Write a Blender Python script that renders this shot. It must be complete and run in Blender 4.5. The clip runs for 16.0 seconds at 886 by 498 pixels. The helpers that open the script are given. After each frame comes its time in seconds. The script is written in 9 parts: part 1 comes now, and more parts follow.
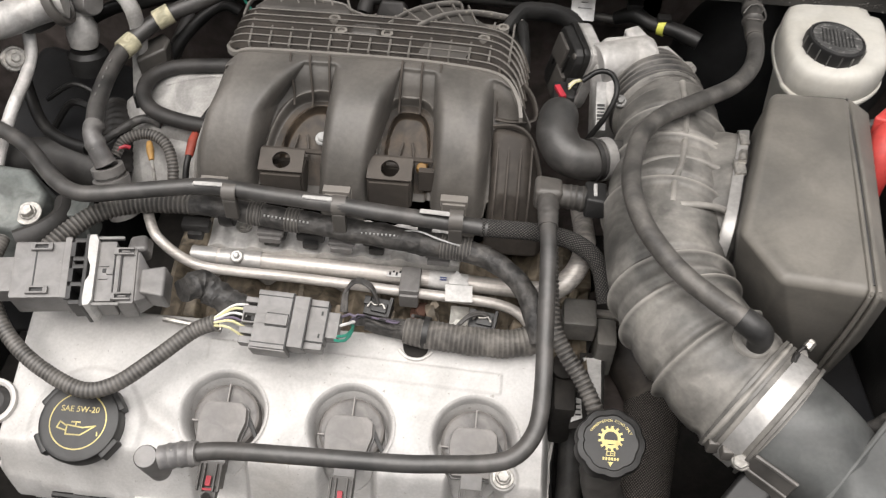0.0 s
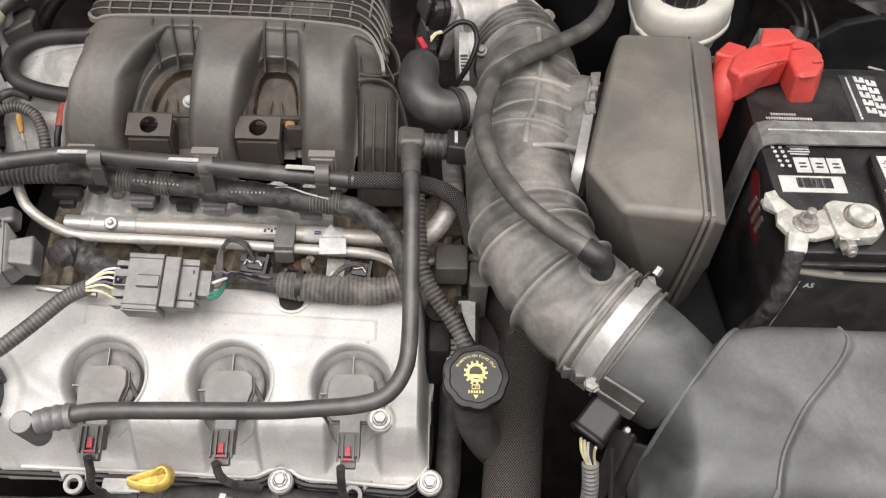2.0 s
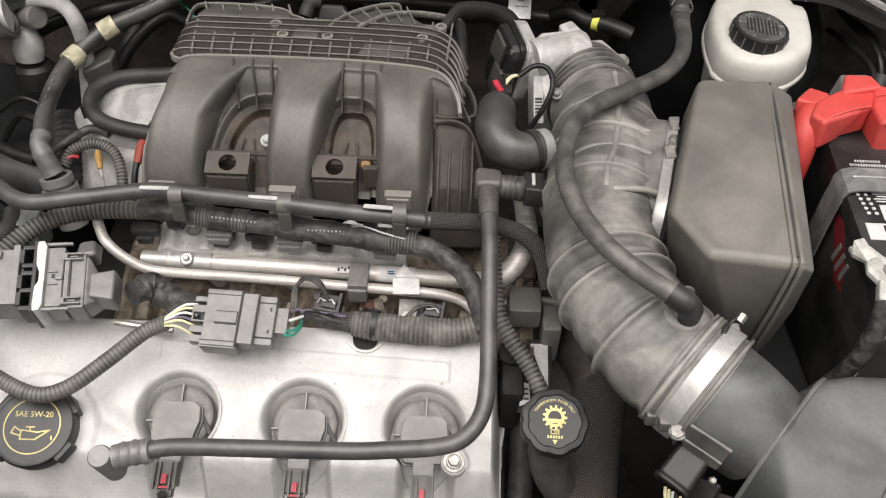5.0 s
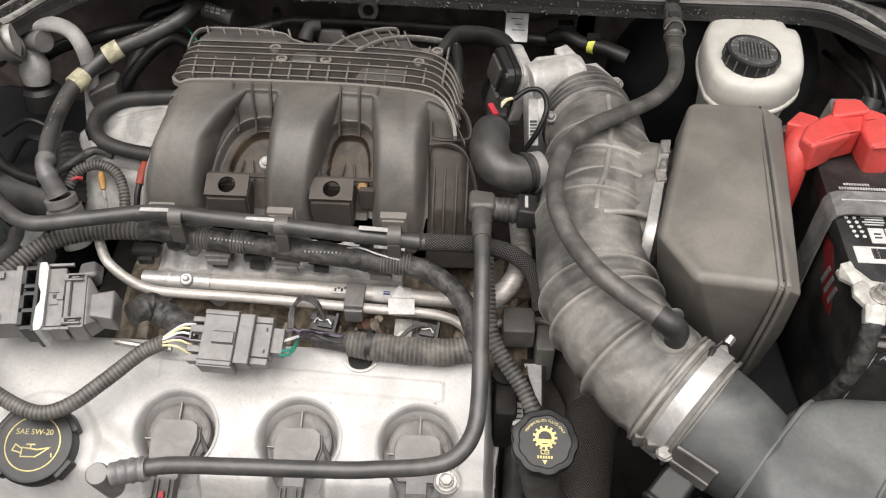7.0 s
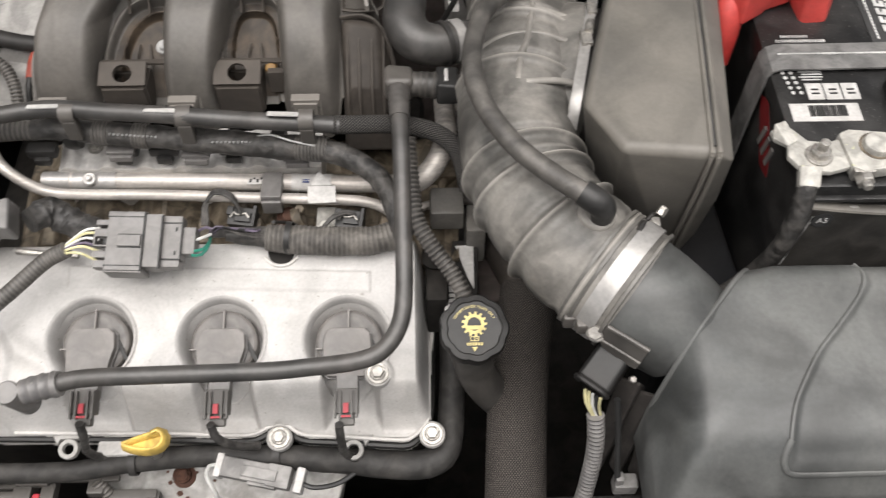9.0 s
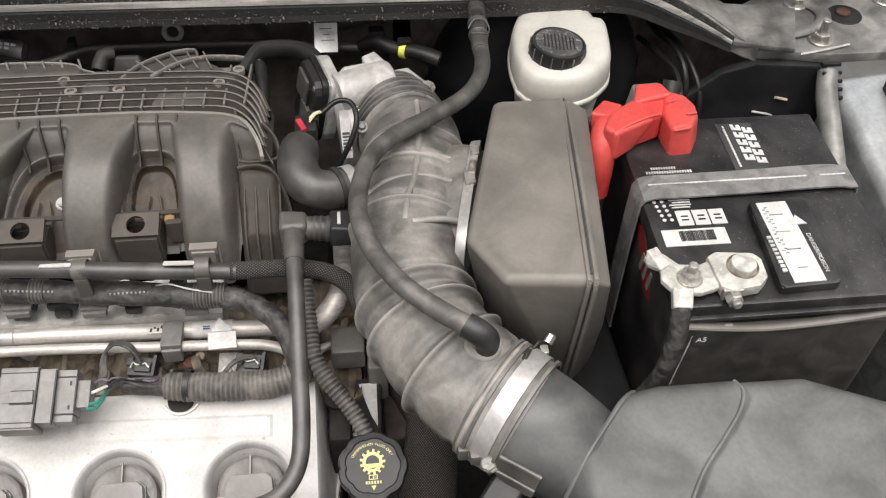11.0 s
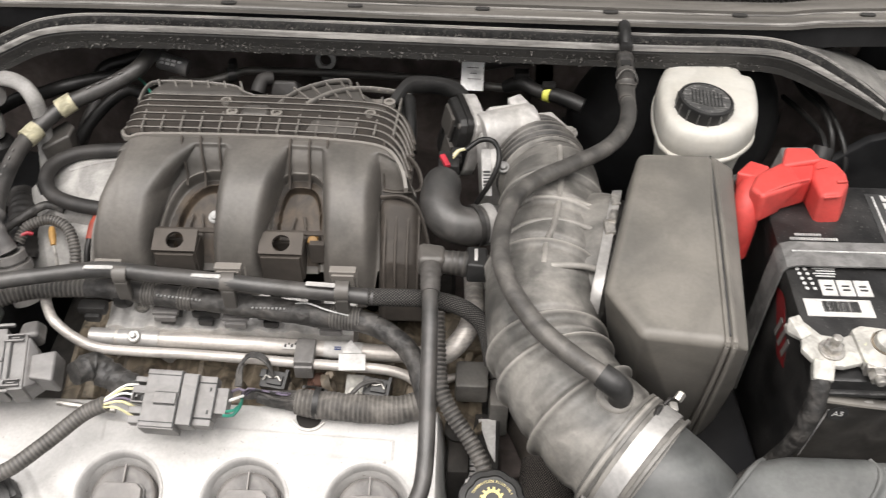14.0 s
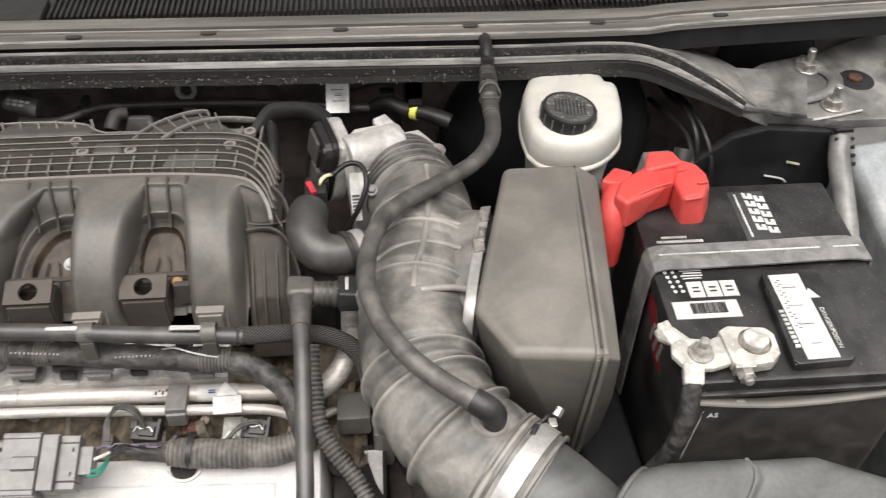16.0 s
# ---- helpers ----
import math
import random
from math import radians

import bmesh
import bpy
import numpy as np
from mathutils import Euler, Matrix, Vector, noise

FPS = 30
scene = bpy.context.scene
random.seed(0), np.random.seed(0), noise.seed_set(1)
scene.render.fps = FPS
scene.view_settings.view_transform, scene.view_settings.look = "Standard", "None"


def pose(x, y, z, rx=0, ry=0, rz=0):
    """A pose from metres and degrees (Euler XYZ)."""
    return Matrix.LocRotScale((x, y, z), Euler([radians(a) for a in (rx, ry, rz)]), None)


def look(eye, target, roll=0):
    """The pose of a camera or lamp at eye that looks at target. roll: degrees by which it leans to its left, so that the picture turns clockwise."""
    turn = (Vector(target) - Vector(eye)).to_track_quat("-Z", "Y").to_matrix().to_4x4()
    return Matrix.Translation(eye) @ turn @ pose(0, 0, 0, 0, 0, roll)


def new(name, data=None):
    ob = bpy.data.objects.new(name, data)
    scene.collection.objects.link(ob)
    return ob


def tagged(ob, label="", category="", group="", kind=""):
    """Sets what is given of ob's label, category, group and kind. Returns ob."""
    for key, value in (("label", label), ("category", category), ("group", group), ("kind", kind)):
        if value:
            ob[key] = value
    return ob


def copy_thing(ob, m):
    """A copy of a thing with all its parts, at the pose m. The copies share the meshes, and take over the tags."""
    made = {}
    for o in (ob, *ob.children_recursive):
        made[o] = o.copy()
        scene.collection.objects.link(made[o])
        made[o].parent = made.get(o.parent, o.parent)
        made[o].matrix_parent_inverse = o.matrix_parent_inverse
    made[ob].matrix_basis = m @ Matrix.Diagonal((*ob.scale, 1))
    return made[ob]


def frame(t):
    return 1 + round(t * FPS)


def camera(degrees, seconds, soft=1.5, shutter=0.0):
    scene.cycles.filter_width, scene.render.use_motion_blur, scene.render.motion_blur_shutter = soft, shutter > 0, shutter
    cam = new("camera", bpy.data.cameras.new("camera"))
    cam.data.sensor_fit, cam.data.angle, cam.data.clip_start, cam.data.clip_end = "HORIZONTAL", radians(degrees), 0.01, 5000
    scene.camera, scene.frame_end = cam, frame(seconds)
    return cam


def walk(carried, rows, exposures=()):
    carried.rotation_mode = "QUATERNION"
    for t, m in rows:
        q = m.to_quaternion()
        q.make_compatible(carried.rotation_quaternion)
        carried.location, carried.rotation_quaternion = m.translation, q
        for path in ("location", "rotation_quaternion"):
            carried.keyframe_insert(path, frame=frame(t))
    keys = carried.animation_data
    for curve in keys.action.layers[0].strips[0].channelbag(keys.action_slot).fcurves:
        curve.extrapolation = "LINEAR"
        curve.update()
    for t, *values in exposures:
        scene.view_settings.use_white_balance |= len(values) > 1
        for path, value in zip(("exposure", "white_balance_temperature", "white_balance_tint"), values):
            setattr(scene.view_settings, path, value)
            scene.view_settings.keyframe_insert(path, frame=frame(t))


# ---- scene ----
cam = camera(51.90, 16.0, soft=1.15, shutter=0.4)
PATH = [
    (0, (0.0483, 0.0401, 1.4682), (0.0067, 0.6898, 0.7092), 1.98),
    (0.5, (0.0686, 0.0249, 1.4827), (0.0423, 0.6883, 0.7349), 1.47),
    (1, (0.0936, 0.0224, 1.4779), (0.1031, 0.6850, 0.7289), 3.09),
    (1.5, (0.1045, 0.0139, 1.4793), (0.1203, 0.6659, 0.7212), 3.34),
    (2, (0.1119, 0.0154, 1.4759), (0.1358, 0.6427, 0.6975), 3.06),
    (2.5, (0.1105, 0.0258, 1.4802), (0.1374, 0.6388, 0.6905), 2.57),
    (3, (0.1151, 0.0172, 1.4752), (0.1743, 0.6670, 0.7175), 3.67),
    (3.5, (0.1144, 0.0064, 1.4804), (0.1702, 0.6598, 0.7255), 3.65),
    (4, (0.1052, 0.0152, 1.4797), (0.1383, 0.6687, 0.7235), 1.97),
    (4.5, (0.0716, 0.0160, 1.4713), (0.0709, 0.6734, 0.7178), 2.25),
    (7, (0.0902, 0.0137, 1.4857), (0.0630, 0.6862, 0.7461), 0.82),
    (7.5, (0.0867, 0.0240, 1.4887), (0.0769, 0.6892, 0.7422), 2.27),
    (8, (0.0917, 0.0302, 1.4756), (0.0727, 0.6419, 0.6847), 0.85),
    (8.5, (0.1005, 0.0404, 1.4648), (0.0791, 0.6104, 0.6434), 0.14),
    (9, (0.1248, 0.0514, 1.4598), (0.1388, 0.6111, 0.6312), 0.27),
    (9.5, (0.1457, 0.0578, 1.4627), (0.2043, 0.6312, 0.6456), 0.86),
    (10, (0.1573, 0.0454, 1.4661), (0.2430, 0.6699, 0.6898), 1.72),
    (12.5, (0.1691, 0.0365, 1.4822), (0.2259, 0.7257, 0.7598), 1.37),
    (13, (0.1596, 0.0427, 1.4851), (0.2163, 0.7332, 0.7640), 1.66),
    (13.5, (0.1454, 0.0409, 1.4902), (0.1687, 0.7353, 0.7709), 0.98),
    (14, (0.1309, 0.0371, 1.4897), (0.1057, 0.7363, 0.7752), 0.34),
    (14.5, (0.1178, 0.0360, 1.4875), (0.0632, 0.7292, 0.7688), 0.80),
    (15, (0.1297, 0.0445, 1.4879), (0.0886, 0.7441, 0.7746), 0.08),
    (15.5, (0.1478, 0.0499, 1.4930), (0.1645, 0.7569, 0.7860), 0.65),
    (16, (0.1699, 0.0591, 1.4856), (0.2379, 0.7645, 0.7800), 1.26),
]
walk(cam, [(t, look(eye, target, roll)) for t, eye, target, roll in PATH], [(0, 0.57), (4.7, 0.58), (7.0, 0.62), (8.5, 0.55), (9.5, 0.5), (10.2, 0.55), (12.5, 0.8), (16, 0.81)])

# ---- world and light ----
world = bpy.data.worlds.new("overcast_sky")
scene.world = world
world.use_nodes = True
wt = world.node_tree
wt.nodes.clear()
sky = wt.nodes.new("ShaderNodeTexSky")
sky.sky_type, sky.sun_disc = "NISHITA", False
sky.sun_elevation, sky.sun_rotation = radians(52), radians(200)
sky.air_density, sky.dust_density = 1.0, 3.0
cloud = wt.nodes.new("ShaderNodeMix")
cloud.data_type = "RGBA"
cloud.inputs[0].default_value = 0.8
cloud.inputs[7].default_value = (8.7, 8.45, 8.25, 1)
bg = wt.nodes.new("ShaderNodeBackground")
bg.inputs[1].default_value = 0.075
wo = wt.nodes.new("ShaderNodeOutputWorld")
wt.links.new(sky.outputs[0], cloud.inputs[6])
# an overcast sky is about three times as bright overhead as at the horizon
place = wt.nodes.new("ShaderNodeTexCoord")
split = wt.nodes.new("ShaderNodeSeparateXYZ")
rise = wt.nodes.new("ShaderNodeMapRange")
rise.inputs[1].default_value, rise.inputs[2].default_value, rise.inputs[3].default_value, rise.inputs[4].default_value = 0.0, 1.0, 0.42, 1.25
overcast = wt.nodes.new("ShaderNodeMix")
overcast.data_type, overcast.blend_type = "RGBA", "MULTIPLY"
overcast.inputs[0].default_value = 1.0
wt.links.new(place.outputs["Generated"], split.inputs[0])
wt.links.new(split.outputs[2], rise.inputs[0])
wt.links.new(cloud.outputs[2], overcast.inputs[6])
wt.links.new(rise.outputs[0], overcast.inputs[7])
wt.links.new(overcast.outputs[2], bg.inputs[0])
wt.links.new(bg.outputs[0], wo.inputs[0])
sun = new("sun", bpy.data.lights.new("sun", "SUN"))
sun.data.energy, sun.data.angle, sun.data.color = 4.0, radians(70), (1.0, 0.953, 0.915)
sun.matrix_world = look((-0.25, 0.2, 4.2), (0, 0.5, 0.8))


# ---- materials ----

def material(name, base, rough=0.5, metal=0.0, dust=None, amount=0.5, coarse=14, fine=220, bump=0.15, fleck=None, streak=None, spec=0.5, speck=0.24, wear=0.0, blotch=0.35):
    """A worn surface: base colour, broad patches of dust, fine grain in colour, gloss and relief."""
    m = bpy.data.materials.new(name)
    m.use_nodes = True
    nt = m.node_tree
    bsdf = nt.nodes["Principled BSDF"]
    link = nt.links.new
    co = nt.nodes.new("ShaderNodeTexCoord")
    at = nt.nodes.new("ShaderNodeMapping")
    link(co.outputs["Object"], at.inputs[0])
    if streak:
        at.inputs["Scale"].default_value = streak
    big = nt.nodes.new("ShaderNodeTexNoise")
    big.inputs["Scale"].default_value, big.inputs["Detail"].default_value, big.inputs["Roughness"].default_value = coarse, 6, 0.62
    small = nt.nodes.new("ShaderNodeTexNoise")
    small.inputs["Scale"].default_value, small.inputs["Detail"].default_value = fine, 3
    link(at.outputs[0], big.inputs["Vector"])
    link(co.outputs["Object"], small.inputs["Vector"])
    base = tuple(base) + (1,) if len(base) == 3 else tuple(base)
    dust = tuple(dust) + (1,) if dust else tuple(min(1, c * 1.5 + 0.01) for c in base[:3]) + (1,)
    ramp = nt.nodes.new("ShaderNodeMapRange")
    ramp.inputs[1].default_value, ramp.inputs[2].default_value = 0.36, 0.72
    ramp.inputs[4].default_value = amount
    link(big.outputs[0], ramp.inputs[0])
    mix = nt.nodes.new("ShaderNodeMix")
    mix.data_type = "RGBA"
    mix.inputs[6].default_value, mix.inputs[7].default_value = base, dust
    link(ramp.outputs[0], mix.inputs[0])
    grain = nt.nodes.new("ShaderNodeMix")
    grain.data_type, grain.blend_type = "RGBA", "MULTIPLY"
    grain.inputs[0].default_value = speck
    tone = nt.nodes.new("ShaderNodeMapRange")
    tone.inputs[1].default_value, tone.inputs[2].default_value = 0.3, 0.7
    tone.inputs[3].default_value, tone.inputs[4].default_value = 0.6, 1.35
    link(small.outputs[0], tone.inputs[0])
    link(mix.outputs[2], grain.inputs[6])
    link(tone.outputs[0], grain.inputs[7])
    soil = nt.nodes.new("ShaderNodeTexNoise")
    soil.inputs["Scale"].default_value, soil.inputs["Detail"].default_value, soil.inputs["Distortion"].default_value = coarse * 1.7, 4, 0.8
    link(at.outputs[0], soil.inputs["Vector"])
    shade = nt.nodes.new("ShaderNodeMapRange")
    shade.inputs[1].default_value, shade.inputs[2].default_value = 0.38, 0.62
    shade.inputs[3].default_value, shade.inputs[4].default_value = 1 - blotch, 1 + 0.4 * blotch
    link(soil.outputs[0], shade.inputs[0])
    soiled = nt.nodes.new("ShaderNodeMix")
    soiled.data_type, soiled.blend_type = "RGBA", "MULTIPLY"
    soiled.inputs[0].default_value = 1.0
    link(grain.outputs[2], soiled.inputs[6])
    link(shade.outputs[0], soiled.inputs[7])
    out = soiled.outputs[2]
    if wear:
        geo = nt.nodes.new("ShaderNodeNewGeometry")
        edge_cut = nt.nodes.new("ShaderNodeMapRange")
        edge_cut.inputs[1].default_value, edge_cut.inputs[2].default_value = 0.515, 0.6
        edge_cut.inputs[4].default_value = wear
        link(geo.outputs["Pointiness"], edge_cut.inputs[0])
        worn = nt.nodes.new("ShaderNodeMix")
        worn.data_type = "RGBA"
        worn.inputs[7].default_value = tuple(min(1, 1.7 * c + 0.03) for c in dust[:3]) + (1,)
        link(edge_cut.outputs[0], worn.inputs[0])
        link(out, worn.inputs[6])
        out = worn.outputs[2]
    if fleck:
        col, size, cover = fleck
        vor = nt.nodes.new("ShaderNodeTexNoise")
        vor.inputs["Scale"].default_value, vor.inputs["Detail"].default_value = size, 2
        link(co.outputs["Object"], vor.inputs["Vector"])
        cut = nt.nodes.new("ShaderNodeMapRange")
        cut.inputs[1].default_value, cut.inputs[2].default_value = cover, cover + 0.06
        link(vor.outputs[0], cut.inputs[0])
        fm = nt.nodes.new("ShaderNodeMix")
        fm.data_type = "RGBA"
        fm.inputs[7].default_value = tuple(col) + (1,)
        link(cut.outputs[0], fm.inputs[0])
        link(out, fm.inputs[6])
        out = fm.outputs[2]
    link(out, bsdf.inputs["Base Color"])
    gloss = nt.nodes.new("ShaderNodeMapRange")
    gloss.inputs[3].default_value, gloss.inputs[4].default_value = max(0.05, rough - 0.1), min(1, rough + 0.14)
    link(big.outputs[0], gloss.inputs[0])
    link(gloss.outputs[0], bsdf.inputs["Roughness"])
    bsdf.inputs["Metallic"].default_value = metal
    bsdf.inputs["Specular IOR Level"].default_value = spec
    if bump:
        bp = nt.nodes.new("ShaderNodeBump")
        bp.inputs["Strength"].default_value, bp.inputs["Distance"].default_value = bump, 0.0008
        link(small.outputs[0], bp.inputs["Height"])
        link(bp.outputs[0], bsdf.inputs["Normal"])
    return m


def braid_material(name, dark, light, pitch):
    """Woven sleeve: two families of slanted threads along the hose."""
    m = material(name, dark, 0.8, 0, light, 0.35, 20, 300, 0.2, spec=0.2)
    nt = m.node_tree
    link = nt.links.new
    bsdf = nt.nodes["Principled BSDF"]
    uv = nt.nodes.new("ShaderNodeTexCoord")
    waves = []
    for turn in (40, -40):
        mp = nt.nodes.new("ShaderNodeMapping")
        mp.inputs["Rotation"].default_value = (0, 0, radians(turn))
        w = nt.nodes.new("ShaderNodeTexWave")
        w.inputs["Scale"].default_value = 0.314 / pitch
        w.inputs["Distortion"].default_value = 0.4
        link(uv.outputs["UV"], mp.inputs[0])
        link(mp.outputs[0], w.inputs["Vector"])
        waves.append(w)
    mul = nt.nodes.new("ShaderNodeMath")
    mul.operation = "MULTIPLY"
    link(waves[0].outputs["Fac"], mul.inputs[0])
    link(waves[1].outputs["Fac"], mul.inputs[1])
    mix = nt.nodes.new("ShaderNodeMix")
    mix.data_type = "RGBA"
    mix.inputs[6].default_value, mix.inputs[7].default_value = tuple(dark) + (1,), tuple(light) + (1,)
    link(mul.outputs[0], mix.inputs[0])
    link(mix.outputs[2], bsdf.inputs["Base Color"])
    bp = nt.nodes.new("ShaderNodeBump")
    bp.inputs["Strength"].default_value, bp.inputs["Distance"].default_value = 0.7, 0.001
    link(mul.outputs[0], bp.inputs["Height"])
    link(bp.outputs[0], bsdf.inputs["Normal"])
    return m


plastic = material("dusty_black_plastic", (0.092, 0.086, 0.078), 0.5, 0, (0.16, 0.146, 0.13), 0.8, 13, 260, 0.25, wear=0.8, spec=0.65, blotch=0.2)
# dusty, and dark enough to carry the shade on the plenum rib sides
brown_plastic = material("dark_brown_dusted_plastic", (0.022, 0.019, 0.017), 0.6, 0, (0.06, 0.05, 0.041), 0.7, 26, 300, 0.3, wear=0.5, blotch=0.45, spec=0.3)
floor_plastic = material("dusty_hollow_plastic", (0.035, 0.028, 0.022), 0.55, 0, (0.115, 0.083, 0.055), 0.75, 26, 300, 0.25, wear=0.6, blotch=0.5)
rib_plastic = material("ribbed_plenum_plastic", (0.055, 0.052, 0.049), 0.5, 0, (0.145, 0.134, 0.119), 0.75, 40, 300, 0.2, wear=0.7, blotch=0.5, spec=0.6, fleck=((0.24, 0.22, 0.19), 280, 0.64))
box_plastic = material("airbox_plastic", (0.07, 0.067, 0.062), 0.5, 0, (0.15, 0.138, 0.118), 0.8, 11, 320, 0.1, wear=0.5, blotch=0.34, spec=0.6)
lid_plastic = material("filter_lid_plastic", (0.06, 0.063, 0.0625), 0.46, 0, (0.118, 0.119, 0.113), 0.8, 9, 300, 0.12, wear=0.3, blotch=0.45, spec=0.6)
rubber = material("hose_rubber", (0.04, 0.039, 0.038), 0.42, 0, (0.1, 0.091, 0.083), 0.65, 22, 240, 0.1, blotch=0.4, spec=0.7)
matt_rubber = material("matt_rubber", (0.022, 0.021, 0.02), 0.55, 0, (0.05, 0.045, 0.042), 0.7, 24, 240, 0.2)
duct_rubber = material("intake_duct_rubber", (0.105, 0.102, 0.096), 0.5, 0, (0.285, 0.268, 0.242), 0.9, 14, 300, 0.15, wear=0.5, blotch=0.5, spec=0.5)
duct_plain = material("intake_duct_mouldings", (0.115, 0.111, 0.104), 0.45, 0, (0.205, 0.191, 0.171), 0.8, 10, 300, 0.08, blotch=0.36)
dusty_conduit = material("dusty_wide_conduit", (0.07, 0.065, 0.06), 0.6, 0, (0.2, 0.185, 0.165), 0.95, 34, 300, 0.3, wear=0.3, blotch=0.5)
conduit_mat = material("split_conduit", (0.038, 0.036, 0.034), 0.5, 0, (0.13, 0.12, 0.108), 0.75, 30, 300, 0.2, wear=0.6, blotch=0.55, spec=0.6)
tape_mat = material("harness_tape", (0.036, 0.035, 0.034), 0.54, 0, (0.105, 0.096, 0.087), 0.65, 50, 150, 2.2, blotch=0.55, spec=0.5)
grey_plastic = material("connector_plastic", (0.1, 0.097, 0.098), 0.42, 0, (0.15, 0.142, 0.133), 0.6, 40, 300, 0.1, wear=0.4, spec=0.7, fleck=((0.17, 0.162, 0.15), 320, 0.66))
coil_plastic = material("coil_plastic", (0.1, 0.096, 0.093), 0.42, 0, (0.17, 0.156, 0.145), 0.7, 40, 300, 0.1, wear=0.5)
light_grey = material("pale_connector_plastic", (0.2, 0.195, 0.19), 0.5, 0, (0.27, 0.258, 0.245), 0.5, 40, 300, 0.1)
cast = material("cast_aluminium_paint", (0.5, 0.49, 0.478), 0.5, 0.0, (0.42, 0.4, 0.375), 0.5, 14, 420, 0.22, speck=0.16, blotch=0.16, wear=0.35, spec=0.5, fleck=((0.3, 0.285, 0.265), 240, 0.7))
dull_cast = material("dusty_grey_casting", (0.4, 0.39, 0.375), 0.6, 0.0, (0.32, 0.305, 0.285), 0.7, 18, 420, 0.2, blotch=0.3, spec=0.4)
cast_rough = material("raw_cast_aluminium", (0.5, 0.49, 0.48), 0.5, 0.25, (0.4, 0.38, 0.35), 0.6, 30, 260, 0.5, blotch=0.3, wear=0.3)
block_mat = material("grimy_engine_block", (0.2, 0.165, 0.12), 0.6, 0.2, (0.095, 0.075, 0.055), 0.9, 40, 160, 0.6, blotch=0.6)
dark_block = material("dark_engine_parts", (0.02, 0.0185, 0.0175), 0.75, 0, (0.042, 0.037, 0.031), 0.6, 20, 160, 0.4, spec=0.25)
steel = material("brushed_steel_tube", (0.56, 0.53, 0.5), 0.46, 0.4, (0.44, 0.395, 0.345), 0.55, 30, 300, 0.08, streak=(0.3, 4, 4), blotch=0.25)
bright = material("bright_clamp_steel", (0.43, 0.42, 0.408), 0.4, 0.5, (0.42, 0.4, 0.375), 0.4, 40, 300, 0.1, blotch=0.12)
lead = material("oxidised_lead", (0.42, 0.41, 0.38), 0.55, 0.15, (0.56, 0.54, 0.49), 0.6, 50, 260, 0.6, blotch=0.3, fleck=((0.5, 0.5, 0.33), 160, 0.68))
zinc = material("zinc_bolt", (0.43, 0.415, 0.39), 0.38, 0.7, (0.38, 0.35, 0.31), 0.5, 80, 400, 0.2)
white_label = material("white_label_paper", (0.53, 0.52, 0.505), 0.6, 0, (0.4, 0.388, 0.37), 0.5, 40, 400, 0.05, blotch=0.14)
tag_paper = material("clean_white_tag_paper", (0.82, 0.81, 0.79), 0.6, bump=0)
ink = material("black_ink", (0.03, 0.03, 0.03), 0.6, bump=0)
print_white = material("white_print", (0.5, 0.5, 0.488), 0.6, bump=0)
print_yellow = material("yellow_print", (0.56, 0.47, 0.19), 0.6, bump=0)
band_yellow = material("yellow_green_tape", (0.6, 0.6, 0.1), 0.55, bump=0.05)
red_plastic = material("red_cover_plastic", (0.5, 0.04, 0.036), 0.48, 0, (0.46, 0.075, 0.06), 0.6, 20, 260, 0.08, wear=0.25, blotch=0.15)
red_clip = material("red_lock_clip", (0.38, 0.025, 0.04), 0.45, bump=0)
orange_plastic = material("orange_handle", (0.3, 0.05, 0.028), 0.5, bump=0.1)
yellow_plastic = material("yellow_dipstick_plastic", (0.68, 0.48, 0.12), 0.45, 0, (0.55, 0.36, 0.08), 0.6, 40, 240, 0.1)
amber = material("amber_lead", (0.3, 0.17, 0.05), 0.5, bump=0.1)
cream_band = material("cream_tape_band", (0.56, 0.52, 0.36), 0.6, 0, (0.42, 0.38, 0.26), 0.6, 60, 240, 0.2)
milk = material("milky_reservoir_plastic", (0.6, 0.585, 0.54), 0.42, 0, (0.56, 0.52, 0.44), 0.5, 18, 240, 0.05, blotch=0.08, speck=0.08)
dark_plastic = material("grimy_dark_plastic", (0.034, 0.0325, 0.031), 0.44, 0, (0.085, 0.077, 0.068), 0.6, 22, 260, 0.15, wear=0.5, blotch=0.45, spec=0.6)
faint_print = material("faint_grey_print", (0.46, 0.46, 0.45), 0.6, bump=0)
dark_tape = material("dark_harness_tape", (0.026, 0.025, 0.024), 0.62, 0, (0.062, 0.057, 0.052), 0.6, 40, 110, 0.9, blotch=0.4, spec=0.4)
lip_mat = material("pale_worn_lip", (0.2, 0.193, 0.183), 0.5, 0, (0.42, 0.4, 0.37), 0.8, 30, 240, 0.3, streak=(0.3, 3, 3), blotch=0.4)
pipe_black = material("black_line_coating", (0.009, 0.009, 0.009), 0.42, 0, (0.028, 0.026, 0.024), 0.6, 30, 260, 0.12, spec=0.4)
cap_top = material("scuffed_cap_top", (0.05, 0.05, 0.049), 0.55, 0, (0.15, 0.148, 0.143), 0.8, 60, 260, 0.4, streak=(0.5, 4, 4), fleck=((0.26, 0.25, 0.24), 300, 0.62))
cap_mat = material("black_cap_plastic", (0.014, 0.014, 0.014), 0.45, 0, (0.04, 0.038, 0.036), 0.6, 30, 260, 0.2)
battery_mat = material("battery_case", (0.012, 0.012, 0.0125), 0.38, 0, (0.045, 0.043, 0.041), 0.8, 16, 420, 0.25, fleck=((0.1, 0.097, 0.093), 600, 0.67), blotch=0.6)
battery_red = material("red_battery_print", (0.17, 0.01, 0.012), 0.5, bump=0)
strap_mat = material("grey_strap_webbing", (0.15, 0.148, 0.145), 0.7, 0, (0.21, 0.205, 0.195), 0.6, 30, 500, 0.4)
